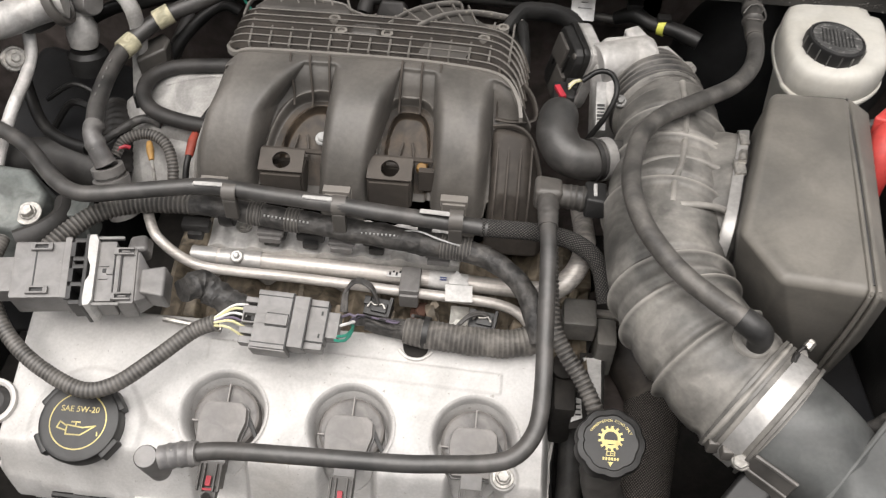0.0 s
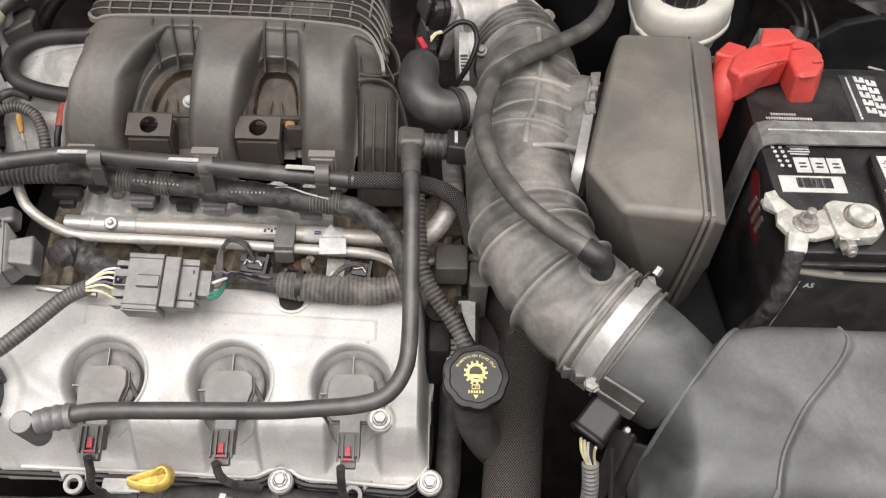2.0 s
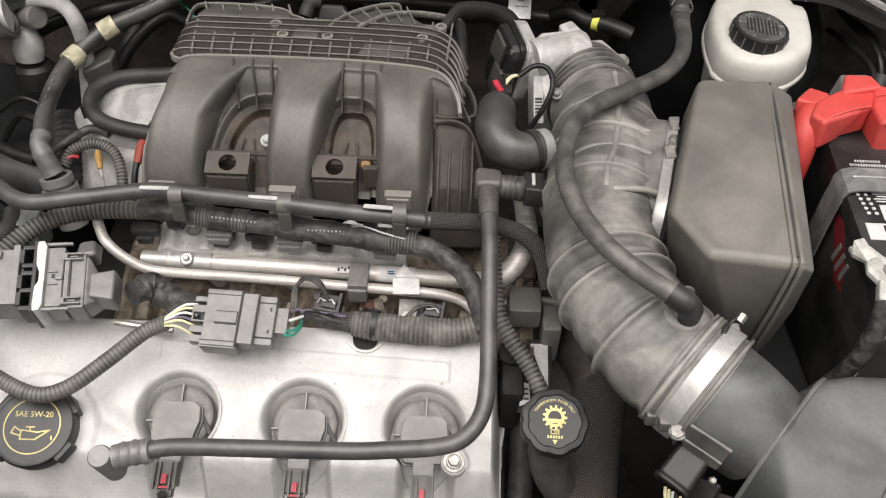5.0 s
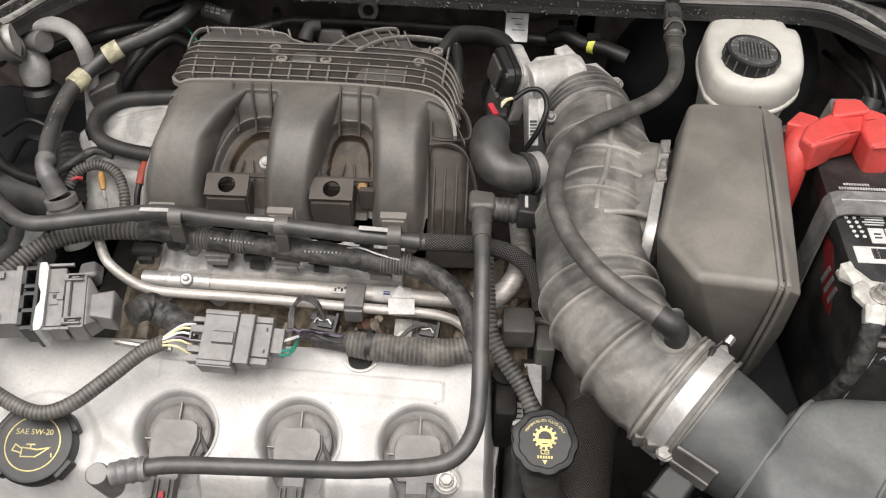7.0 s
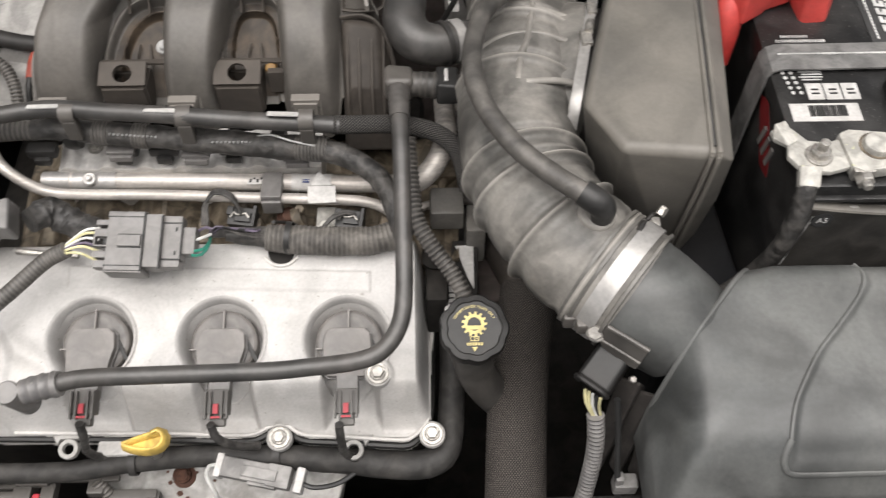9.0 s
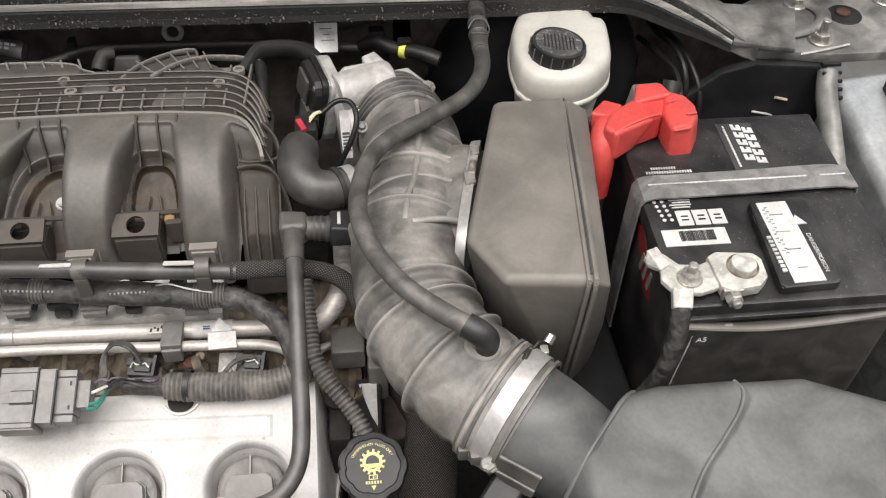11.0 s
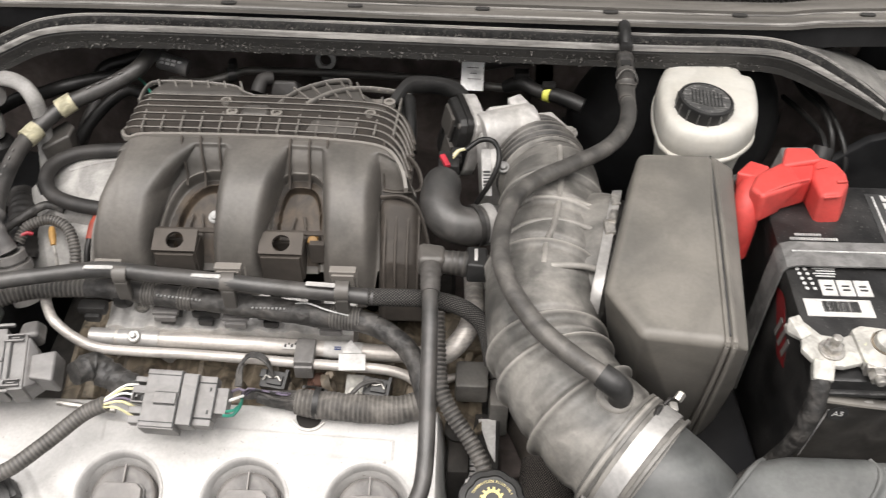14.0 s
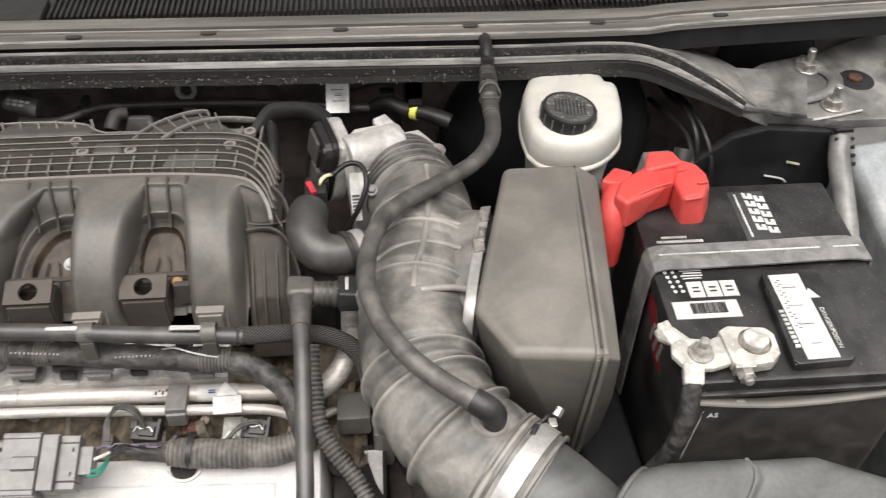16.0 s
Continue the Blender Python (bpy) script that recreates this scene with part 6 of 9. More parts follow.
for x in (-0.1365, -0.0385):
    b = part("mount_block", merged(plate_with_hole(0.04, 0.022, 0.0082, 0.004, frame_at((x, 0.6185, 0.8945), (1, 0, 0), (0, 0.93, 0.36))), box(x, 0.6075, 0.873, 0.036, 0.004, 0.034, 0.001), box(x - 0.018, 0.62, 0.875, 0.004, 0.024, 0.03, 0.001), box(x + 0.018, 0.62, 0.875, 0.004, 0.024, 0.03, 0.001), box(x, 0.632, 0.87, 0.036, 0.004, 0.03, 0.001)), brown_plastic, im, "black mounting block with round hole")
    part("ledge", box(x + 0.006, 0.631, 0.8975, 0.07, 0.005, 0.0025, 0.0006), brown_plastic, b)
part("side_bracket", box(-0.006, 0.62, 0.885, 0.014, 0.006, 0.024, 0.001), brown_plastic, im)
part("screw", merged(disc(0.0066, 0.003, 0.001, along((-0.104, 0.646, 0.9), (0, -0.4, 1)), 20), disc(0.0044, 0.007, 0.0012, along((-0.104, 0.646, 0.9), (0, -0.4, 1)), 16)), faint_print, im, "pale plastic screw")
part("debris", merged(disc(0.005, 0.006, 0.001, pose(-0.012, 0.628, 0.89, 30, 20, 0), 7), box(-0.009, 0.631, 0.893, 0.006, 0.005, 0.006, 0.001, None)), amber, im, "brown dry seed husk")
# the side chamber and its rims use the same darker plastic
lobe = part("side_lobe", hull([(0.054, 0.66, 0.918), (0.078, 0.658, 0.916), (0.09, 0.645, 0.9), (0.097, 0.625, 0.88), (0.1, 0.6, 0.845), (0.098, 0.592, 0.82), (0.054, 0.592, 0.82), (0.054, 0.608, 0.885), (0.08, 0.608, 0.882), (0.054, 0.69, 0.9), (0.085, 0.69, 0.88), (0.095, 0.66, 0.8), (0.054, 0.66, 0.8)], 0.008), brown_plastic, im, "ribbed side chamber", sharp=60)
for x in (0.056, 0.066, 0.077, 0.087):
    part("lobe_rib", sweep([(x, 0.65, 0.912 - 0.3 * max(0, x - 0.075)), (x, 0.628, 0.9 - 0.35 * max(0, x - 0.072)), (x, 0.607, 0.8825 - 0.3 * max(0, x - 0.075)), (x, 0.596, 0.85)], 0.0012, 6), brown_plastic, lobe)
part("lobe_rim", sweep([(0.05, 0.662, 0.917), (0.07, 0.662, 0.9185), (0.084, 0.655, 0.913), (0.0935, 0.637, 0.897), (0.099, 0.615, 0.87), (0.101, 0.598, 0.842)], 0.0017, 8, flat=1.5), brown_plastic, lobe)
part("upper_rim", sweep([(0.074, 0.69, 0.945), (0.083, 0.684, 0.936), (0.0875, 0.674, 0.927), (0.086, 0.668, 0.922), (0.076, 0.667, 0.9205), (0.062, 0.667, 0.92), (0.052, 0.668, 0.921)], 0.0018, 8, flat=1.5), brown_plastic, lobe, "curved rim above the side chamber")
part("throttle_neck", sweep([(0.055, 0.765, 0.945), (0.066, 0.785, 0.952), (0.075, 0.791, 0.953), (0.1, 0.793, 0.951), (0.118, 0.79, 0.945), (0.126, 0.785, 0.93)], 0.006, 12, flat=1.5, power=4), cap_mat, im, "black plastic arch to the throttle")
part("neck_wall", sweep([(0.074, 0.72, 0.925), (0.073, 0.745, 0.94), (0.07, 0.775, 0.945)], 0.006, 12, flat=1.6), cap_mat, im)

# ---- throttle body ----
tb = thing("throttle_body", (0.16, 0.74, 0.87), "silver cast throttle body with black motor cover", "throttle body")
mt2 = frame_at((0.137, 0.742, 0.946), (0.3, -0.95, -0.08), (0.0, 0.53, 0.85))
plate = [(-0.05, -0.06), (-0.05, -0.008), (-0.047, -0.002), (-0.041, 0.0), (-0.006, 0.0), (0.0, -0.003), (0.003, -0.01), (0.003, -0.06), (0.0, -0.07), (-0.008, -0.075), (-0.043, -0.075), (-0.049, -0.069)]
part("housing", hull([(0.137, 0.752, 0.943), (0.15, 0.764, 0.95), (0.187, 0.775, 0.948), (0.2, 0.762, 0.942), (0.198, 0.73, 0.935), (0.155, 0.705, 0.915), (0.146, 0.705, 0.89), (0.146, 0.71, 0.86), (0.2, 0.72, 0.86), (0.2, 0.78, 0.86), (0.15, 0.79, 0.86)], 0.005), cast_rough, tb)
part("barrel", lathe([(0, -0.03), (0.019, -0.03), (0.0205, -0.028), (0.0205, 0.022), (0.018, 0.026), (0, 0.026)], along((0.17, 0.752, 0.933), (0.93, 0.36, 0.0)), 32), cast_rough, tb, "cast aluminium motor barrel")
part("rear_boss", hull([(0.1686, 0.779, 0.95), (0.1787, 0.7827, 0.952), (0.1966, 0.76, 0.948), (0.1955, 0.75, 0.93), (0.187, 0.746, 0.925), (0.176, 0.755, 0.945), (0.17, 0.78, 0.9), (0.18, 0.784, 0.9), (0.197, 0.76, 0.9), (0.187, 0.747, 0.9)], 0.0025), cast_rough, tb, "square cast end of the barrel")
part("side_boss", merged(disc(0.0062, 0.004, 0.001, along((0.164, 0.7, 0.925), (0, -0.5, 0.85)), 18), disc(0.0038, 0.007, 0.001, along((0.164, 0.7, 0.925), (0, -0.5, 0.85)), 6)), body_paint, tb, "dull flange bolt")
part("flange_plate", prism(plate, 0.012, 0.002, mt2 @ Matrix.Translation((0.002, 0.001, -0.0125))), cast_rough, tb, "cast flange plate")
part("cover_rim", prism([(a * 1.02, b * 1.02) for a, b in plate], 0.007, 0.002, mt2 @ Matrix.Translation((0, 0, 0))), pipe_black, tb, "black cover rim")
part("cover", hull([mt2 @ Vector((a * 0.93 - 0.0015, b * 0.93 - 0.002, 0.006)) for a, b in plate] + [mt2 @ Vector((a * 0.9 - 0.002, b * 0.9 - 0.003, 0.012)) for a, b in plate], 0.0025), cap_mat, tb, "black plastic motor cover")
part("cover_step", merged(box(-0.03, -0.024, 0.014, 0.026, 0.026, 0.006, 0.002, mt2), box(-0.014, -0.05, 0.014, 0.02, 0.03, 0.008, 0.002, mt2), disc(0.003, 0.003, 0.0006, mt2 @ Matrix.Translation((-0.005, -0.009, 0.012)), 12)), dark_plastic, tb, "raised blocks on the motor cover")
for k in range(3):
    part("cover_rib", box(0, 0, 0, 0.0022, 0.03, 0.004, 0.0006, mt2 @ pose(-0.036 + 0.012 * k, -0.03, 0.0145)), cap_mat, tb)
part("seal_line", prism([(a * 1.03 + 0.0005, b * 1.03 + 0.0005) for a, b in plate], 0.0012, 0.0003, mt2 @ Matrix.Translation((0, 0, -0.0004))), bright, tb, "thin bright seal edge")
plug = part("sensor_plug", merged(box(0.112, 0.704, 0.922, 0.02, 0.024, 0.02, 0.003), box(0.119, 0.712, 0.928, 0.01, 0.014, 0.012, 0.002)), cap_mat, tb, "black sensor plug")
part("red_lock", box(0, 0, 0, 0.0055, 0.017, 0.004, 0.001, pose(0.1085, 0.6985, 0.933, 0, 0, 22)), red_clip, plug, "red lock tab")
for k, col in enumerate(("yellow", "white", "yellow", "black")):
    part("lead", sweep([(0.116, 0.702 + 0.003 * k, 0.9335), (0.122, 0.709 + 0.0015 * k, 0.937), (0.131, 0.713, 0.936)], 0.001, 6), wire[col], plug)
part("lead_sleeve", sweep([(0.128, 0.711, 0.937), (0.142, 0.719, 0.943), (0.155, 0.716, 0.943), (0.1595, 0.7, 0.936), (0.153, 0.688, 0.92), (0.142, 0.682, 0.9), (0.134, 0.685, 0.88)], 0.0026, 10), pipe_black, tb, "black lead sleeve")
st = part("code_label", box(0, 0, 0, 0.009, 0.046, 0.0012, m=frame_at((0.1485, 0.706, 0.9135), (1, 0.06, 0), (-0.12, 0.75, 0.6))), white_label, tb, "white code label")
ms = frame_at((0.1485, 0.706, 0.9143), (1, 0.06, 0), (-0.12, 0.75, 0.6))
part("code_bars", merged(*[bar(ms, 0, -0.016 + 0.0032 * k, 0.007, 0.0011 + 0.0006 * (k % 3), 0.0008) for k in range(6)]), ink, st)
ear = part("mount_ear", merged(hull([(0.198, 0.781, 0.93), (0.211, 0.784, 0.93), (0.232, 0.757, 0.929), (0.235, 0.735, 0.925), (0.199, 0.738, 0.926), (0.198, 0.78, 0.9), (0.235, 0.735, 0.9), (0.199, 0.738, 0.9), (0.232, 0.76, 0.9)], 0.003), sweep([(0.2, 0.768, 0.9305), (0.215, 0.765, 0.931), (0.213, 0.759, 0.931), (0.203, 0.757, 0.93)], 0.0012, 6)), dull_cast, tb, "dusty cast mounting ear")
part("bolt", hex_bolt((0.229, 0.75, 0.93), (0, -0.2, 1), 0.005, 0.006, 0.008), zinc, ear)

# ---- intake duct ----
du = thing("intake_duct", (0.22, 0.55, 0.86), "grey ribbed rubber air intake duct", "air duct")
spine = [(0.2035, 0.714, 0.905), (0.2085, 0.697, 0.907), (0.21, 0.685, 0.908), (0.208, 0.63, 0.91), (0.199, 0.572, 0.911), (0.196, 0.525, 0.911), (0.201, 0.483, 0.911), (0.216, 0.447, 0.909), (0.238, 0.419, 0.905), (0.262, 0.399, 0.9), (0.27, 0.393, 0.898)]
wide = [0.0435, 0.045, 0.046, 0.05, 0.05, 0.047, 0.046, 0.046, 0.047, 0.0465, 0.0465]
ridges = []
for at, high in ((0.056, 0.0026), (0.097, 0.0036), (0.148, 0.0034), (0.223, 0.0042), (0.2455, 0.0045), (0.2835, 0.0045)):
    ridges += [(at, high, 0.0019), (at - 0.0055, -0.0028, 0.003), (at + 0.0065, -0.0014, 0.004)]
part("main_tube", sweep(spine, wide, 52, step=0.0011, bumps=[(0.002, 0.0022, 0.002), (0.008, -0.0012, 0.002)] + ridges + [(0.323, 0.0024, 0.0022), (0.317, -0.0015, 0.003)]), duct_rubber, du, sharp=60)
part("spine_rib", sweep([(0.215, 0.7, 0.9525), (0.214, 0.66, 0.956), (0.209, 0.615, 0.9585), (0.203, 0.585, 0.959), (0.1975, 0.57, 0.9585), (0.194, 0.545, 0.957)], 0.003, 12), duct_rubber, du, "lengthwise moulded rib")
part("rear_cuff", sweep([(0.1895, 0.753, 0.901), (0.194, 0.742, 0.903), (0.2, 0.727, 0.905), (0.204, 0.71, 0.906)], [0.041, 0.042, 0.043, 0.0435], 36, step=0.0008, bumps=((0.004, 0.0034, 0.0016), (0.011, 0.0036, 0.0016), (0.018, 0.0036, 0.0016), (0.025, 0.0036, 0.0016), (0.032, 0.0034, 0.0016), (0.039, 0.003, 0.0016))), conduit_mat, du, "black corrugated rear cuff")
part("branch", sweep([(0.2, 0.58, 0.903), (0.222, 0.583, 0.904), (0.24, 0.5895, 0.905), (0.2515, 0.5875, 0.905)], [0.052, 0.06, 0.069, 0.07], 44, step=0.004, flat=0.72, power=3.4), duct_rubber, du, "side branch to the resonator", sharp=60)
for y in (0.593, 0.622):
    part("branch_rib", sweep([(0.166, y - 0.004, 0.946), (0.182, y, 0.9555), (0.2, y + 0.002, 0.9585), (0.218, y + 0.002, 0.957), (0.238, y - 0.001, 0.951)], 0.0026, 12), duct_rubber, du)
part("branch_rib", sweep([(0.2, 0.543, 0.957), (0.214, 0.544, 0.9575), (0.228, 0.546, 0.9545), (0.24, 0.547, 0.949)], 0.0028, 12), duct_rubber, du)
def clamp(name, parent, center, axis, r, band, flat=1.0, turn=0.0, label="bright steel band clamp"):
    q = along(center, axis)
    bm = lathe([(r, -band), (r + 0.0011, -band), (r + 0.0011, band), (r, band)], Matrix.Diagonal((1, flat, 1, 1)), 48)
    bm.transform(q @ pose(0, 0, 0, 0, 0, turn))
    return part(name, bm, bright, parent, label)


turn = [(0.66, 0.89), (0.658, 0.92), (0.651, 0.942), (0.637, 0.954), (0.615, 0.9575), (0.57, 0.9575), (0.545, 0.9565), (0.527, 0.95), (0.5175, 0.935), (0.515, 0.9), (0.515, 0.87)]
part("side_clamp", sweep([(0.2505 + 0.225 * (y - 0.588), y, z) for y, z in turn], 0.0043, 12, step=0.003, flat=0.16, power=6), bright, du, "bright steel band clamp")
part("clamp_screw", merged(box(0.2505, 0.588, 0.9595, 0.009, 0.016, 0.004, 0.001, None), disc(0.0035, 0.014, 0.001, along((0.2525, 0.592, 0.9615), (0.225, 1, -0.02)), 10), box(0.2585, 0.622, 0.9595, 0.0075, 0.012, 0.003, 0.001, None)), zinc, du, "worm drive screw housing")
axis = Vector((0.76, -0.62, -0.12))
mid = Vector((0.2615, 0.3995, 0.9))
clamp("front_clamp", du, mid, axis, 0.0474, 0.0068)
q = along(mid, axis)
part("cuff_ridge", merged(*[lathe([(0.046, -0.0016), (0.049, -0.0012), (0.049, 0.0012), (0.046, 0.0016)], q @ Matrix.Translation((0, 0, dz)), 48) for dz in (-0.0185, -0.012, 0.012)]), duct_plain, du)
part("clamp_slot", merged(*[hull([(0.272 + a, 0.418 + b, 0.944 + c_) for a, b, c_ in ((-0.006, -0.008, 0), (0.002, 0.004, -0.001), (0.004, 0.002, 0.001), (-0.003, -0.01, 0.002), (0.0, -0.002, 0.004))], 0.001), hull([(0.2835 + a, 0.434 + b, 0.932 + c_) for a, b, c_ in ((-0.004, -0.005, 0.001), (0.002, 0.004, -0.002), (0.004, 0.002, 0.0), (0.0, -0.002, 0.004))], 0.001)]), matt_rubber, du, "dark clamp tongue slots")
part("clamp_bolt", merged(box(0.293, 0.444, 0.908, 0.007, 0.009, 0.007, 0.002), disc(0.0036, 0.008, 0.001, along((0.296, 0.449, 0.911), (0.5, 0.6, 0.3)), 6)), zinc, du, "clamp screw")
part("lug", box(0.231, 0.364, 0.899, 0.01, 0.01, 0.012, 0.003), dark_plastic, du)
part("lug", box(0.223, 0.371, 0.895, 0.01, 0.009, 0.014, 0.003), dark_plastic, du)
part("nipple", merged(lathe([(0.0135, 0), (0.0135, 0.004), (0.012, 0.006), (0.009, 0.007), (0.009, 0.016), (0, 0.016)], along((0.2405, 0.4215, 0.949), (0.02, -0.1, 1)), 28)), duct_rubber, du, "raised nipple")

# vent hose looping over the duct
vh = thing("vent_hose", (0.2, 0.58, 0.95), "black rubber vent hose looping over the duct", "hose")
part("hose", sweep([(0.279, 0.752, 0.975), (0.2785, 0.728, 0.971), (0.271, 0.704, 0.969), (0.253, 0.679, 0.969), (0.221, 0.653, 0.971), (0.19, 0.629, 0.9735), (0.17, 0.601, 0.976), (0.16, 0.564, 0.98), (0.158, 0.53, 0.9805), (0.167, 0.496, 0.978), (0.186, 0.463, 0.976), (0.21, 0.438, 0.975), (0.231, 0.421, 0.974)], [0.0074] * 8 + [0.0076] * 5, 20), conduit_mat, vh)
part("hose_end", sweep([(0.228, 0.4235, 0.9745), (0.237, 0.4175, 0.972), (0.242, 0.4165, 0.966), (0.2425, 0.418, 0.956)], [0.0092, 0.0094, 0.0092, 0.0088], 20, step=0.003), cap_mat, vh, "black moulded hose end")
part("coupling", sweep([(0.2825, 0.815, 0.978), (0.281, 0.792, 0.98), (0.279, 0.765, 0.977), (0.2785, 0.745, 0.974)], [0.0075, 0.0082, 0.0085, 0.0078], 18, step=0.003, bumps=((0.01, 0.0016, 0.002), (0.022, 0.0012, 0.002), (0.034, 0.0018, 0.003), (0.05, 0.0015, 0.002))), dark_plastic, vh, "dark quick connect coupling")
part("retainer", merged(sweep([(0.2695, 0.768, 0.983), (0.274, 0.773, 0.988), (0.28, 0.7745, 0.9895), (0.286, 0.773, 0.988), (0.2895, 0.768, 0.982), (0.287, 0.76, 0.982), (0.28, 0.757, 0.985), (0.272, 0.76, 0.983)], 0.0008, 8)), dark_plastic, vh, "bent wire retainer")
part("latch", box(0.28, 0.787, 0.987, 0.01, 0.01, 0.004, 0.001), cap_mat, vh, "black latch block")
part("strap", merged(box(0.2835, 0.832, 0.985, 0.012, 0.04, 0.012, 0.003), sweep([(0.283, 0.85, 0.992), (0.283, 0.835, 0.993), (0.2825, 0.818, 0.984)], 0.006, 10)), cap_mat, vh, "black strap over the seal")

# vacuum elbow
el = thing("vacuum_elbow", (0.12, 0.64, 0.9), "smooth black rubber elbow with bright clamp", "elbow hose")
part("elbow", sweep([(0.1085, 0.668, 0.933), (0.107, 0.66, 0.934), (0.106, 0.642, 0.931), (0.114, 0.626, 0.926), (0.13, 0.622, 0.922), (0.148, 0.628, 0.919), (0.168, 0.637, 0.915)], [0.0165, 0.0178, 0.0182, 0.018, 0.0172, 0.017, 0.016], 28, step=0.003), rubber, el)
part("collar", sweep([(0.137, 0.624, 0.921), (0.141, 0.626, 0.9205)], 0.0192, 26), matt_rubber, el)
clamp("clamp", el, (0.1485, 0.6285, 0.919), (0.9, 0.42, -0.15), 0.0178, 0.0045)

# ---- resonator box ----
rb = thing("air_resonator", (0.3, 0.55, 0.8), "dusty black plastic air resonator box", "air box")
# the shadow beside the clamp is put into the neck's black colour
part("inlet_neck", sweep([(0.25, 0.588, 0.904), (0.262, 0.5855, 0.904), (0.285, 0.582, 0.902)], 0.067, 40, step=0.006, flat=0.72, power=3.4), matt_rubber, rb, "neck behind the clamp, blackened for the shadow there", sharp=60)
part("left_shell", hull([(0.2835, 0.656, 0.985), (0.337, 0.655, 0.9855), (0.2805, 0.659, 0.95), (0.336, 0.661, 0.8), (0.286, 0.659, 0.8), (0.241, 0.5035, 0.9755), (0.264, 0.462, 0.9735), (0.3225, 0.457, 0.9725), (0.247, 0.508, 0.93), (0.268, 0.468, 0.93), (0.3205, 0.4575, 0.93), (0.268, 0.515, 0.84), (0.284, 0.49, 0.83), (0.321, 0.472, 0.83), (0.28, 0.545, 0.8), (0.322, 0.48, 0.8)], 0.008, 3), box_plastic, rb, sharp=40)
part("right_shell", hull([(0.34, 0.655, 0.985), (0.355, 0.65, 0.978), (0.357, 0.655, 0.9), (0.341, 0.661, 0.8), (0.325, 0.4565, 0.972), (0.336, 0.4585, 0.9645), (0.342, 0.468, 0.9), (0.323, 0.4575, 0.93), (0.325, 0.472, 0.83), (0.344, 0.485, 0.83), (0.358, 0.65, 0.8), (0.33, 0.482, 0.8)], 0.005, 3), box_plastic, rb, "right half shell", sharp=40)
for dx, r in ((-0.002, 0.0018), (0.0035, 0.0022)):
    part("seam", sweep([(0.3383 + dx, 0.6485, 0.984), (0.3376 + dx, 0.64, 0.9843), (0.3315 + dx, 0.555, 0.981), (0.3245 + dx, 0.463, 0.974), (0.324 + dx, 0.4575, 0.9715), (0.3235 + dx, 0.4545, 0.966), (0.3225 + dx, 0.455, 0.93), (0.322 + dx, 0.4605, 0.88), (0.323 + dx, 0.47, 0.83)], r, 8, step=0.003), box_plastic, rb, "raised seam")
part("seam_gap", sweep([(0.3392, 0.653, 0.9846), (0.3322, 0.555, 0.9802), (0.3252, 0.463, 0.9732)], 0.0012, 8, step=0.006), ink, rb, "dark groove in the seam")
part("cast_mark", sweep([(0.29, 0.545, 0.9735), (0.305, 0.543, 0.976), (0.314, 0.54, 0.9755)], 0.0006, 6), box_plastic, rb)

# ---- air filter housing with mass air sensor ----
ah = thing("air_filter_housing", (0.4, 0.33, 0.8), "grey black air filter lid in front of the battery", "air filter box")

def soft_least(values, k):
    """The least of several heights, with the creases between them rounded over k metres."""
    total = sum(np.exp(-(v - values[0]) / k) for v in values)
    return values[0] - k * np.log(total)


def ridge_at(Y):
    return np.interp(Y, [0.25, 0.272, 0.283, 0.3, 0.334, 0.359, 0.38, 0.395, 0.42], [0.355, 0.3555, 0.3575, 0.364, 0.3875, 0.4125, 0.4285, 0.4275, 0.42])


def lid_height(X, Y):
    top = 0.922 + 0.1 * (Y - 0.4) - 0.06 * np.clip(X - 0.45, 0, 1)
    left = 0.906 + 2.4 * (X - 0.296)
    front = 0.906 + 1.5 * (Y - 0.268)
    back = 0.916 + 2.2 * (0.4 - 0.42 * np.clip(X - 0.48, 0, 1) - 0.2 * np.clip(0.37 - X, 0, 1) - Y)
    z = soft_least([top, left, front, back], 0.009) + 0.003
    return z - 0.0032 * smooth(-0.001, 0.005, X - ridge_at(Y)) * smooth(0.258, 0.268, Y)


def lid_inside(X, Y):
    return (X - 0.2795) * 0.763 - (Y - 0.317) * 0.646 > -0.0015


part("outlet_tube", sweep([(0.25, 0.4085, 0.902), (0.28, 0.384, 0.895), (0.3, 0.371, 0.886), (0.309, 0.365, 0.881)], [0.0445, 0.044, 0.042, 0.04], 36, step=0.006), lid_plastic, ah, "round outlet tube")
part("lid", heightfield(0.274, 0.56, 0.245, 0.43, 0.0016, lid_height, lid_inside, skirt=0.82), lid_plastic, ah, sharp=60)
part("lid_ridge", sweep([(float(ridge_at(y)) - 0.001, y, float(lid_height(np.array(ridge_at(y)) - 0.002, np.array(y))) + 0.0006) for y in (0.398, 0.385, 0.37, 0.35, 0.33, 0.31, 0.295, 0.28, 0.27)], 0.0016, 10, step=0.004, flat=0.8), lid_plastic, ah, "raised moulded ridge")
part("lid_lip", sweep([(x, y, float(lid_height(np.array(x), np.array(y))) + 0.0012) for x, y in ((0.3545, 0.272), (0.3505, 0.264), (0.3515, 0.2585), (0.357, 0.2555), (0.375, 0.255), (0.4, 0.2552), (0.43, 0.2554), (0.46, 0.2556), (0.5, 0.2556), (0.55, 0.2555))], 0.0022, 10, step=0.004, flat=0.7), lid_plastic, ah, "pale worn front lip")
rim_line = [(0.362, 0.414), (0.352, 0.4015), (0.338, 0.3855), (0.324, 0.369), (0.306, 0.348), (0.2925, 0.332), (0.281, 0.3185)]
